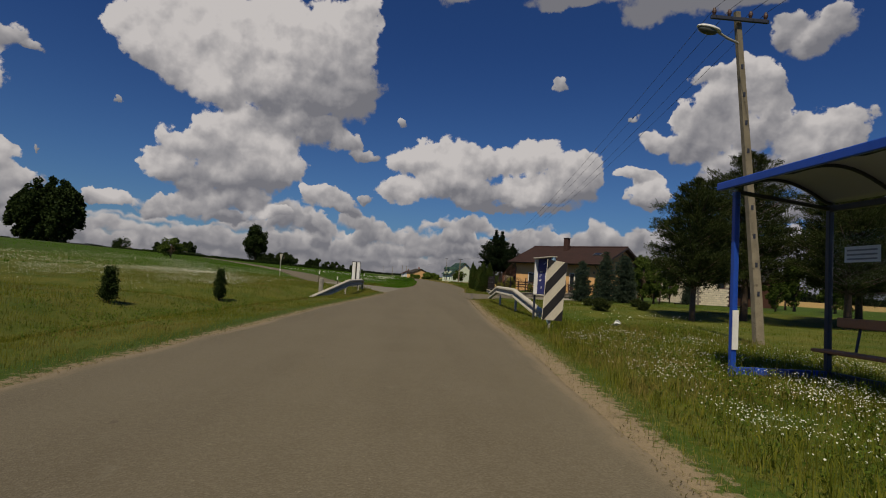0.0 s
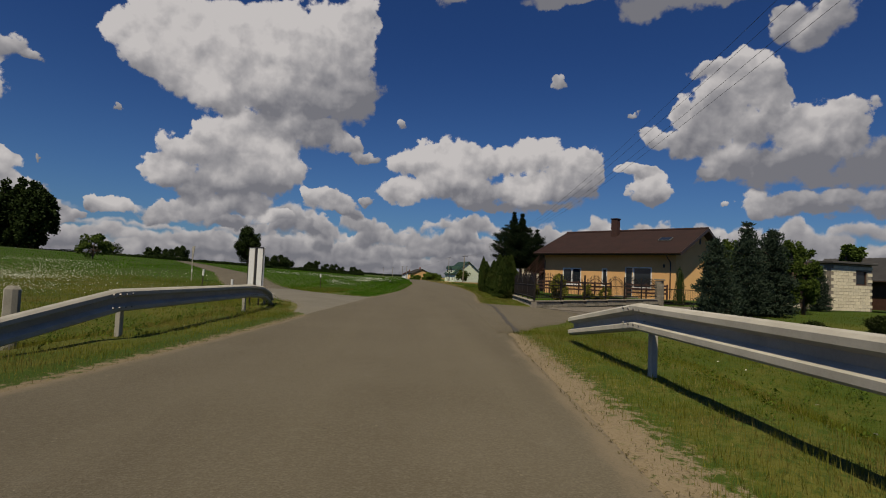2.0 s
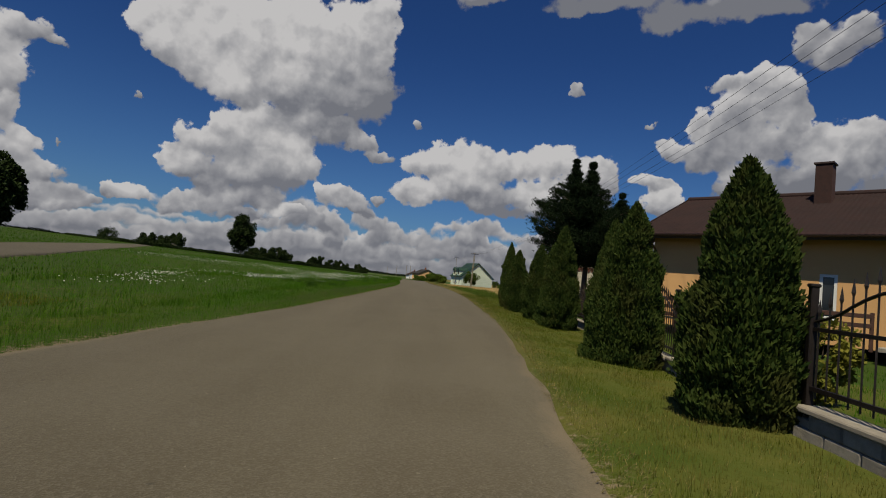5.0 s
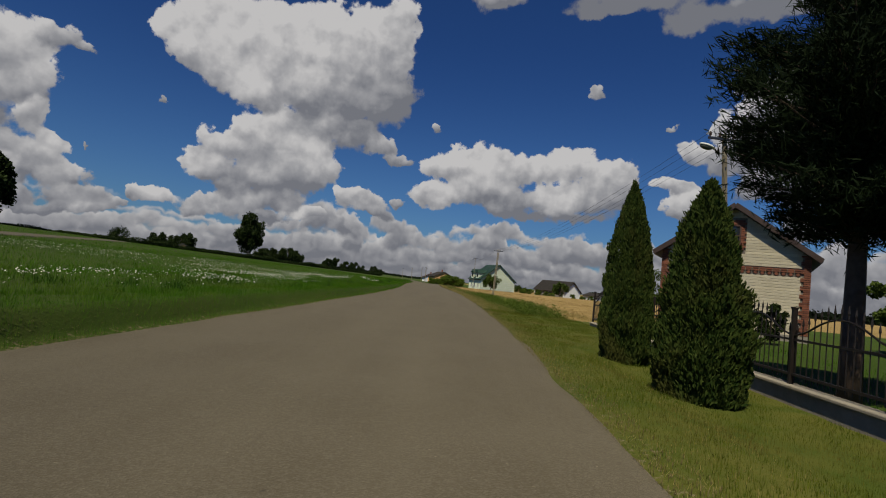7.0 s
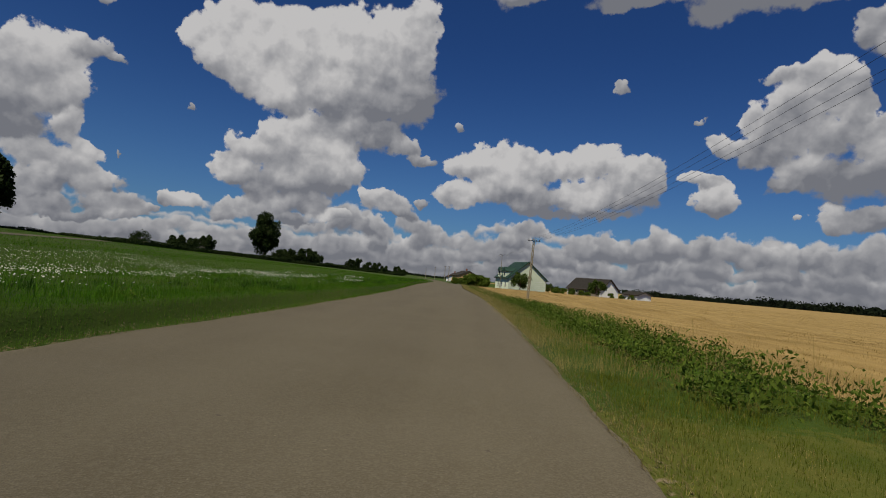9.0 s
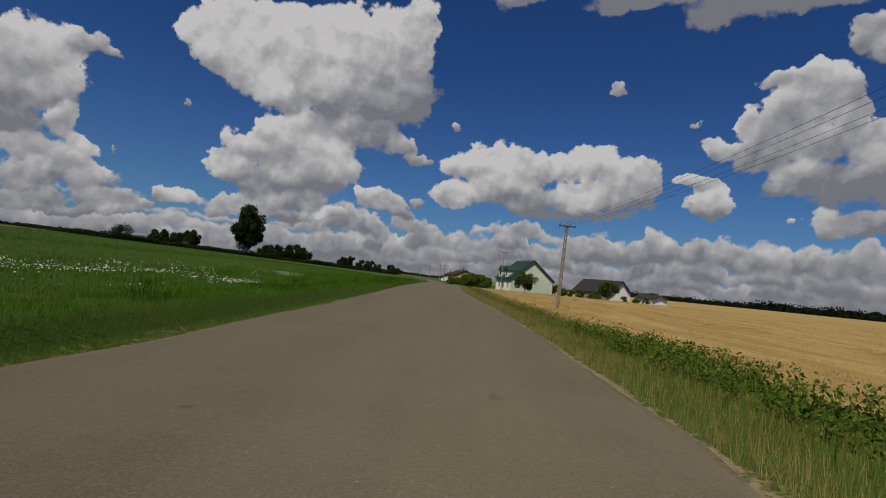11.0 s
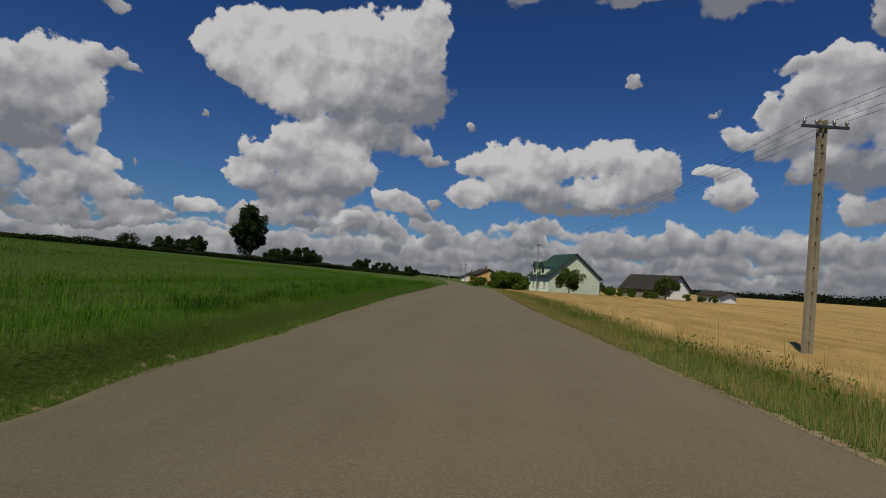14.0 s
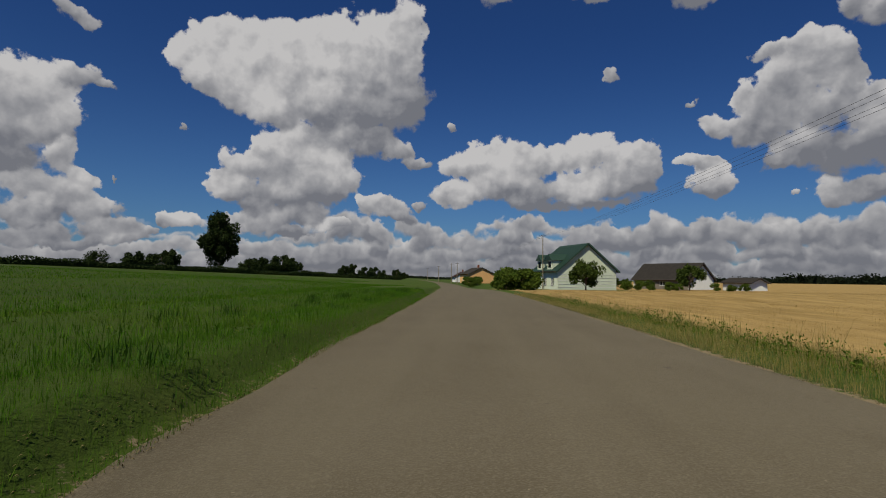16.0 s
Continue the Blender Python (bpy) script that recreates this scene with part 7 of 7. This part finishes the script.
for x, y, s in [(33, 262, 0.7), (35, 258, 0.55), (40, 258, 0.5), (31, 285, 0.9), (28, 290, 1.0), (55, 280, 1.0), (51, 284, 0.9)]:
    plant("fruit_tree", apple, (LEAF_DARK, BARK), spot(x, y, 17 * x, s), "low dark tree in the farm orchard", "tree", "farm orchard")

plain_house("lean_to", pose(61.0, 258.0, -0.9, 0, 0, 35), 7.0, 6.0, 1.8, 1.0, WHITEWASH, BARN_ROOF, "low lean-to shed beside the white farm building")
for i, (x, y, s) in enumerate([(36.0, 252, 0.62), (38.6, 253, 0.5), (41.4, 250, 0.55), (43.8, 252, 0.6), (50.8, 251, 0.5), (54.5, 252, 0.55), (58.0, 254, 0.5), (33.8, 254, 0.7)]):
    plant("yard_bush", hedge_m[i % 2], (LEAF, BARK), spot(x, y, 40 * i, s), "low green bush before the farmyard", "bush", "farmyard bushes")


# ---- white gravel bed behind the fence ----
rng = np.random.default_rng(77)
gy = rng.uniform(47, 79, 2600)
gx = np.interp(gy, [46.5, 58, 73, 80.4], [6.6, 8.75, 9.75, 10.02]) + 0.16 + np.abs(rng.normal(0, 0.13, 2600))
gr = rng.uniform(0.012, 0.032, 2600)
corner = np.array([(1, 0, 0), (0, 1, 0), (-1, 0, 0), (0, -1, 0), (0, 0, 0.7), (0, 0, -0.7)])
gc = np.stack([gx, gy, land(gx, gy) + 0.02], 1)
gv = (gc[:, None, :] + corner[None] * gr[:, None, None] * rng.uniform(0.7, 1.3, (2600, 6, 1))).reshape(-1, 3)
gf = np.array([(0, 1, 4), (1, 2, 4), (2, 3, 4), (3, 0, 4), (1, 0, 5), (2, 1, 5), (3, 2, 5), (0, 3, 5)])
tagged(placed("gravel", mesh_from("gravel", gv, (np.arange(2600)[:, None, None] * 6 + gf[None]).reshape(-1, 3)), PETAL), "white gravel bed behind the iron fence", "gravel", kind="stuff")


# ---- litter ----
lit_bm = bmesh.new()
rng = random.Random(8)
for k in range(5):
    add_box(lit_bm, (0.13, 0.09, 0.012), Matrix.Translation((rng.uniform(-0.12, 0.12), rng.uniform(-0.08, 0.08), 0.03 + 0.02 * k)) @ Euler((rng.uniform(-0.6, 0.6), rng.uniform(-0.6, 0.6), rng.uniform(0, 3))).to_matrix().to_4x4(), 0.003)
tagged(part("litter", lit_bm, PAPER, at=pose(5.3, 13.6, land1(5.3, 13.6) + 0.08)), "crumpled white paper litter in the grass", "litter")


# ---- grass, flowers, stubble (uncountable) ----
def blades(name, mat, x, y, h, w_, seed, lean=0.35, label="", lie=0.0, dz=-0.012, category="grass", short=False):
    """One arching blade of two faces at each place: it rises, then bends over by its own lean; short: one face."""
    rng = np.random.default_rng(seed)
    n = len(x)
    a = rng.uniform(0, 2 * math.pi, n)
    tilt = np.abs(rng.normal(0, lean, n)) + lie
    tuft = 0.5 + 0.55 * (np.sin(x * 2.3 + 1.7 * np.sin(y * 1.1)) * np.sin(y * 1.9 + 1.3 * np.sin(x * 1.4)) * 0.5 + 0.5) + 0.45 * (np.sin(x * 5.9 + 2.1 * np.sin(y * 3.1)) * np.sin(y * 5.3 + 1.9 * np.sin(x * 3.7)) * 0.5 + 0.5)
    hh = h * rng.uniform(0.5, 1.3, n) * tuft
    ww = w_ * rng.uniform(0.7, 1.3, n)
    dx, dy = np.cos(a), np.sin(a)
    base = np.stack([x, y, land(x, y) + dz], 1)
    t1, t2 = np.minimum(tilt * 0.5, 1.35), np.minimum(tilt * 1.35, 1.75)
    way_1 = np.stack([dx * np.sin(t1), dy * np.sin(t1), np.cos(t1)], 1)
    s = np.stack([-dy * ww / 2, dx * ww / 2, np.zeros(n)], 1)
    k = np.arange(n)[:, None]
    if short:
        v = np.stack([base - s * 0.6, base + s * 0.6, base + way_1 * hh[:, None]], 1).reshape(-1, 3)
        tri = k * 3 + np.array([[0, 1, 2]])
    else:
        way_2 = np.stack([dx * np.sin(t2), dy * np.sin(t2), np.cos(t2)], 1)
        mid_ = base + way_1 * (hh * 0.55)[:, None]
        tip = mid_ + way_2 * (hh * 0.6)[:, None]
        v = np.stack([base, mid_ + s, tip, mid_ - s], 1).reshape(-1, 3)
        tri = np.concatenate([k * 4 + np.array([[0, 1, 3]]), k * 4 + np.array([[3, 1, 2]])], 0)
    ob = placed(name, mesh_from(name, v, tri), mat)
    return tagged(ob, label, category, kind="stuff")


def weeds(name, mat, x, y, h, leaf, seed, label, per=16):
    """Bushy broad-leaved weeds: a heap of small leaves about each place."""
    rng = np.random.default_rng(seed)
    n = len(x)
    hh = h * rng.uniform(0.3, 1.5, n)
    c = []
    for _ in range(per):
        u = rng.uniform(0.05, 1, n)
        wide = hh * 0.34 * (1.1 - u * 0.6)
        c.append(np.stack([x + rng.normal(0, 1, n) * wide, y + rng.normal(0, 1, n) * wide, land(x, y) + u * hh], 1))
    c = np.concatenate(c)
    l = rng.uniform(0.6, 1.3, len(c)) * leaf
    v, f = leaf_quads(c, l, l * 0.45, rng.normal(size=c.shape) + np.array([0, 0, 0.7]), rng)
    return tagged(placed(name, mesh_from(name, v, f), mat), label, "weeds", kind="stuff")


def clumpy(rng, x, y, scale, keep):
    """Keep places where a lattice of soft bumps is high, so that tufts gather."""
    v = np.sin(x * scale + 1.3 * np.sin(y * scale * 0.7)) * np.sin(y * scale * 1.1 + 1.7 * np.sin(x * scale * 0.6)) * 0.5 + 0.5
    return v + rng.uniform(-0.45, 0.45, len(x)) > 1 - keep


def free(x, y):
    """True where neither paved sheet lies."""
    slab = np.abs((x - 8.0) * 0.78 - (y - 33.9) * 0.62) < 0.6
    slab = slab & (y > 33.4) & (y < 39.8)
    return ~slab & (on_side(x, y) < -0.15) & ~((on_drive(x, y) > -0.1) & (x < 40) & (y < 60))


def verge(seed, side, a, b, y0, y1, n, bias=1.0):
    """Places on one side of the road, from a to b metres off its edge, denser towards the edge with bias."""
    rng = np.random.default_rng(seed)
    y = rng.uniform(y0, y1, n)
    off = a + (b - a) * rng.uniform(0, 1, n) ** bias
    x = road_r(y) + off if side > 0 else road_l(y) - off
    ok = free(x, y)
    return rng, x[ok], y[ok]


G = "uneven roadside grass with long and short blades"
# west side: rough verge before the junction, lush field on its bank past it
rng, x, y = verge(101, -1, 0.05, 3.4, -2, 37, 120000, 1.25)
k = clumpy(rng, x, y, 3.1, 0.9) & (rng.uniform(size=len(x)) < step(road_l(y) - x, 0.08, 0.7) * 0.92 + 0.08)
blades("verge_grass", GRASS, x[k], y[k], 0.085, 0.0075, 1, 0.8, G, short=True)
rng, x, y = verge(102, -1, 2.5, 16, -2, 52, 150000, 1.5)
k = clumpy(rng, x, y, 1.6, 0.95)
blades("meadow_grass", GRASS, x[k], y[k], 0.11, 0.016, 2, 0.8, "rough yellow-green meadow grass with dry patches", short=True)
rng, x, y = verge(103, -1, 0.6, 9, 2, 45, 14000, 1.2)
k = clumpy(rng, x, y, 0.8, 0.45)
blades("dry_grass", GRASS_DRY, x[k], y[k], 0.10, 0.009, 3, 0.9, "dry straw-coloured grass in the ditch", short=True)
rng, x, y = verge(125, -1, 1.0, 6.0, 0, 40, 1700, 1.0)
k = clumpy(rng, x, y, 0.9, 0.55)
weeds("meadow_weeds", WEED, x[k], y[k], 0.20, 0.04, 125, "low leafy weeds in the ditch")
rng, x, y = verge(104, -1, -0.03, 1.6, 43.5, 172, 260000, 1.25)
o = road_l(y) - x
k = (o > 0.34) | (rng.uniform(size=len(x)) < 0.5)
blades("field_grass", GRASS_DEEP, x[k], y[k], 0.105, 0.007, 4, 1.05, "lush green field grass along the road edge", short=True)
rng, x, y = verge(105, -1, 1.2, 6.5, 46, 176, 170000, 1.4)
blades("field_grass", GRASS_DEEP, x, y, 0.12, 0.012, 5, 1.0, "lush green field grass along the road", short=True)
rng, x, y = verge(106, -1, 5.5, 28, 46, 230, 150000, 1.7)
blades("field_grass", GRASS_DEEP, x, y, 0.13, 0.028, 6, 1.0, "lush green field grass", short=True)
rng, x, y = verge(107, -1, 20, 80, 30, 300, 60000, 1.4)
blades("field_grass", GRASS_DEEP, x, y, 0.15, 0.085, 7, 0.8, "lush green field grass in the distance", short=True)
# weeds and tufts that stand out of the field
rng, x, y = verge(109, -1, 0.5, 9.0, 48, 170, 700, 1.4)
k = clumpy(rng, x, y, 0.5, 0.6)
weeds("field_weeds", WEED, x[k], y[k], 0.20, 0.04, 9, "clumps of leafy green weeds in the field grass")

rng, x, y = verge(108, -1, 0.5, 9.0, 50, 172, 900, 1.3)
k = clumpy(rng, x, y, 0.35, 0.55)
x, y = x[k], y[k]
tx = np.concatenate([x + rng.normal(0, 0.09, len(x)) for _ in range(30)])
ty = np.concatenate([y + rng.normal(0, 0.14, len(y)) for _ in range(30)])
blades("grass_tufts", GRASS_DEEP, tx, ty, 0.23, 0.009, 8, 1.0, "arching tufts of taller field grass")
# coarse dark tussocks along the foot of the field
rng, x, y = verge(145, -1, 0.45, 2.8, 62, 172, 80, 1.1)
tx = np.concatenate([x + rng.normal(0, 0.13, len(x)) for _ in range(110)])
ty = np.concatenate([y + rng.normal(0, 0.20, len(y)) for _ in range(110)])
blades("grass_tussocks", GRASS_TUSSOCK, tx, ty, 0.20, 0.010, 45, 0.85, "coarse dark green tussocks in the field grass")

# east side: weedy verge, ditch, mown strip, stubble verge
rng, x, y = verge(111, 1, 0.08, 4.2, -2, 29, 190000, 1.2)
k = clumpy(rng, x, y, 2.7, 0.92) & (rng.uniform(size=len(x)) < step(x - road_r(y), 0.08, 0.7) * 0.95 + 0.05)
blades("verge_grass", GRASS, x[k], y[k], 0.085, 0.007, 11, 0.8, G, short=True)
rng, x, y = verge(139, 1, 0.5, 5.2, 0.5, 15, 42000, 1.0)
k = clumpy(rng, x, y, 1.7, 0.7)
blades("verge_grass", GRASS, x[k], y[k], 0.15, 0.0075, 39, 0.7, "tall uncut grass among the daisies by the bus shelter")
rng, x, y = verge(140, 1, 0.7, 5.0, 0.5, 15, 1500, 1.0)
k = clumpy(rng, x, y, 1.1, 0.65)
weeds("verge_weeds", WEED, x[k], y[k], 0.17, 0.03, 140, "low leafy weeds among the daisies by the bus shelter")
rng, x, y = verge(126, 1, 0.2, 2.0, -1, 28, 16000, 1.2)
k = clumpy(rng, x, y, 1.9, 0.6)
blades("dry_grass", GRASS_DRY, x[k], y[k], 0.055, 0.006, 26, 1.2, "dry trodden grass along the sandy edge", dz=0.0, short=True)
rng, x, y = verge(127, 1, 1.3, 4.4, 1, 28, 1300, 0.9)
k = clumpy(rng, x, y, 1.1, 0.6)
weeds("verge_weeds", WEED, x[k], y[k], 0.19, 0.036, 127, "leafy weeds in the roadside ditch")
rng, x, y = verge(128, 1, 0.1, 6.5, 28, 40, 60000, 1.1)
blades("lawn_grass", GRASS_LAWN, x, y, 0.06, 0.007, 28, 0.85, "short trodden lawn at the corner of the driveway", dz=-0.004, short=True)
rng, x, y = verge(112, 1, 3.8, 24, -2, 46, 120000, 1.5)
k = clumpy(rng, x, y, 1.5, 0.95)
blades("lawn_grass", GRASS_LAWN, x[k], y[k], 0.075, 0.015, 12, 0.8, "thin lawn grass among the pines", short=True)
fence_x = [5.8, 6.4, 8.6, 9.6, 9.9]
rng, x, y = verge(114, 1, 0.02, 4.6, 38.5, 84, 280000, 1.1)
k = (x < np.interp(y, [39, 46.5, 58, 73, 81], fence_x)) & (rng.uniform(size=len(x)) < step(x - road_r(y), 0.0, 0.45) * 0.6 + 0.4)
blades("lawn_grass", GRASS_LAWN, x[k], y[k], 0.055, 0.0065, 14, 0.85, "short mown yellow-green verge grass", dz=-0.004, short=True)
rng, x, y = verge(115, 1, 0.03, 1.5, 40.5, 83, 20000, 1.4)
k = (x < np.interp(y, [39, 46.5, 58, 73, 81], fence_x)) & clumpy(rng, x, y, 1.3, 0.7)
blades("dry_grass", GRASS_DRY, x[k], y[k], 0.045, 0.006, 15, 1.25, "dry cut grass at the verge edge", dz=0.0, short=True)
rng, x, y = verge(116, 1, 3.0, 9.0, 38, 84, 20000, 1.0)
k = x > np.interp(y, [39, 46.5, 58, 73, 81], [6.2, 6.9, 9.1, 10.1, 10.4])
blades("garden_grass", GRASS_DEEP, x[k], y[k], 0.10, 0.018, 16, 0.7, "garden grass behind the iron fence", short=True)
rng, x, y = verge(117, 1, 0.25, 3.9, 82, 176, 170000, 1.0)
k = clumpy(rng, x, y, 1.7, 0.94) & (x < field_edge(y) + 0.5 * rng.uniform(size=len(x)))
blades("verge_grass", GRASS, x[k], y[k], 0.10, 0.0075, 17, 1.0, "long roadside grass before the stubble field", short=True)
rng, x, y = verge(123, 1, 0.8, 3.0, 84, 176, 42000, 1.0)
k = clumpy(rng, x, y, 0.6, 0.62) & (x < field_edge(y) - 0.2)
blades("verge_grass", GRASS_DEEP, x[k], y[k], 0.12, 0.009, 23, 0.95, "patches of darker green grass along the verge")
rng, x, y = verge(118, 1, 1.2, 3.4, 82.5, 109, 1500, 1.0)
k = clumpy(rng, x, y, 1.3, 0.6)
weeds("tall_weeds", WEED, x[k], y[k], 0.34, 0.07, 18, "tall bushy green weeds between verge and stubble", 26)
rng, x, y = verge(129, 1, 0.9, 3.4, 104, 170, 900, 1.0)
k = clumpy(rng, x, y, 0.45, 0.5)
weeds("verge_weeds", WEED, x[k], y[k], 0.26, 0.06, 129, "scattered leafy weeds in the stubble verge", 18)
rng, x, y = verge(119, 1, 0.05, 1.8, 84, 176, 62000, 1.6)
k = clumpy(rng, x, y, 1.2, 0.85)
blades("dry_grass", GRASS_DRY, x[k], y[k], 0.17, 0.007, 19, 0.75, "pale dry grass along the edge of the asphalt", short=True)
rng, x, y = verge(130, 1, 2.4, 4.9, 84, 176, 36000, 0.9)
x = x - 0.85 * step(y, 106, 126)
k = clumpy(rng, x, y, 0.9, 0.8)
blades("dry_grass", GRASS_DRY, x[k], y[k], 0.16, 0.008, 30, 0.8, "dry straw-coloured grass by the stubble")
rng, x, y = verge(120, 1, 2.55, 20, 82.5, 200, 168000, 1.4)
k = (x > field_edge(y)) & ((x < 12.4 + 0.75 * (y - 82)) | (y > 122))
blades("stubble", STRAW, x[k], y[k], 0.055, 0.014, 20, 1.4, "golden cereal stubble with flattened straw", category="stubble", short=True)
rng, x, y = verge(121, 1, 16, 80, 84, 280, 60000, 1.4)
k = (x < 12.4 + 0.75 * (y - 82)) | (y > 122)
blades("stubble", STRAW, x[k], y[k], 0.06, 0.05, 21, 1.4, "golden cereal stubble in the distance", category="stubble", short=True)
# loose straw left in swaths across the field
rng, x, y = verge(124, 1, 4.5, 70, 84, 260, 130000, 1.3)
row = (x * math.cos(radians(-24)) + y * math.sin(radians(-24))) / 3.1 + 0.16 * np.sin(y * 0.35) + 0.1 * np.sin(x * 0.9 + y * 0.6)
k = (np.abs(row - np.round(row)) + rng.normal(0, 0.07, len(x)) < 0.10 + 0.06 * np.sin(y * 0.9 + x)) & ((x < 12.4 + 0.75 * (y - 82)) | (y > 122))
blades("straw_swaths", STRAW, x[k], y[k], 0.09, 0.025, 24, 1.35, "raised swaths of loose golden straw", category="straw", short=True)
# stems of weeds along the stubble edge
rng, x, y = verge(122, 1, 2.2, 4.6, 84, 172, 260, 1.0)
x = x - 0.85 * step(y, 106, 126)
tx = np.concatenate([x + rng.normal(0, 0.10, len(x)) for _ in range(9)])
ty = np.concatenate([y + rng.normal(0, 0.10, len(y)) for _ in range(9)])
blades("weed_stems", GRASS_DRY, tx, ty, 0.42, 0.009, 22, 0.5, "dry weed stems along the stubble edge", category="weeds")
# dead thatch and crumbs along both edges of the asphalt
for seed, side, y0, y1, n in ((141, -1, -2, 33, 5500), (142, -1, 44, 172, 16000), (143, 1, -2, 29, 4500), (144, 1, 41, 172, 26000)):
    rng, x, y = verge(seed, side, -0.07, 0.32, y0, y1, n, 1.5)
    blades("dead_thatch", THATCH, x, y, 0.045, 0.006, seed, 1.2, "matted dead grass along the edge of the asphalt", lie=0.8, dz=0.004)


def drifts(seed, side, a, b, y0, y1, patches, per, size):
    """Places gathered in uneven drifts on one side of the road."""
    rng, px, py = verge(seed, side, a, b, y0, y1, patches, 1.0)
    xs, ys = [], []
    for cx, cy in zip(px, py):
        m_ = int(per * rng.uniform(0.2, 1.6))
        s = size * rng.uniform(0.5, 1.5)
        xs.append(cx + rng.normal(0, 1, m_) * s * 0.55 - rng.uniform(0, 1) * s * 0.3)
        ys.append(cy + rng.normal(0, 1, m_) * s)
    x_, y_ = np.concatenate(xs), np.concatenate(ys)
    ok = free(x_, y_) & ((road_l(y_) - x_ > 1.5) if side < 0 else (x_ - road_r(y_) > 0.8))
    return x_[ok], y_[ok]


def daisies(name, x, y, h, size, seed, label):
    """White flower heads, each a small tilted disc of five faces."""
    rng = np.random.default_rng(seed)
    n = len(x)
    c = np.stack([x, y, land(x, y) + h * rng.uniform(0.6, 1.2, n)], 1)
    nrm = np.stack([rng.normal(0, 0.5, n), rng.normal(0, 0.5, n) - 0.35, np.ones(n)], 1)
    nrm /= np.linalg.norm(nrm, axis=1, keepdims=True)
    u = np.cross(nrm, [1.0, 0, 0])
    u /= np.linalg.norm(u, axis=1, keepdims=True)
    w_ = np.cross(nrm, u)
    r = size * rng.uniform(0.6, 1.3, n)[:, None]
    ring = [c + (u * math.cos(t) + w_ * math.sin(t)) * r for t in np.linspace(0, 2 * math.pi, 6, endpoint=False)]
    v = np.stack(ring, 1).reshape(-1, 3)
    tagged(placed(name, mesh_from(name, v, np.arange(6 * n).reshape(n, 6)), PETAL), label, "flowers", kind="stuff")


x, y = drifts(131, 1, 0.9, 5.0, 1.5, 12, 60, 60, 0.5)
daisies("daisies", x, y, 0.15, 0.0065, 31, "white daisies in the verge by the bus shelter")
x, y = drifts(136, 1, 1.0, 3.2, 1.0, 6.5, 34, 130, 0.34)
daisies("daisies", x, y, 0.14, 0.0062, 36, "dense white daisies in the verge by the bus shelter")
rng, x, y = verge(132, 1, 2.5, 7.0, 12, 30, 260, 0.8)
k = clumpy(rng, x, y, 1.2, 0.6)
daisies("daisies", x[k], y[k], 0.18, 0.016, 32, "scattered white flowers in the verge")
x, y = drifts(133, -1, 7, 18, 22, 42, 46, 110, 1.3)
daisies("daisies", x, y, 0.14, 0.013, 33, "drifts of white flowers in the meadow")
x, y = drifts(137, -1, 13, 34, 26, 60, 34, 170, 2.6)
daisies("daisies", x, y, 0.15, 0.019, 37, "broad drifts of white flowers in the meadow")
x, y = drifts(134, -1, 6, 20, 84, 110, 34, 130, 1.5)
daisies("daisies", x, y, 0.17, 0.015, 34, "drifts of white flowers in the field")
x, y = drifts(138, -1, 1.5, 7, 56, 112, 60, 60, 0.8)
daisies("daisies", x, y, 0.14, 0.016, 38, "thin drifts of small white flowers near the road")
x, y = drifts(135, -1, 2.0, 9, 100, 122, 20, 26, 0.35)
daisies("daisies", x, y, 0.24, 0.017, 35, "small clumps of white flowers in the field")
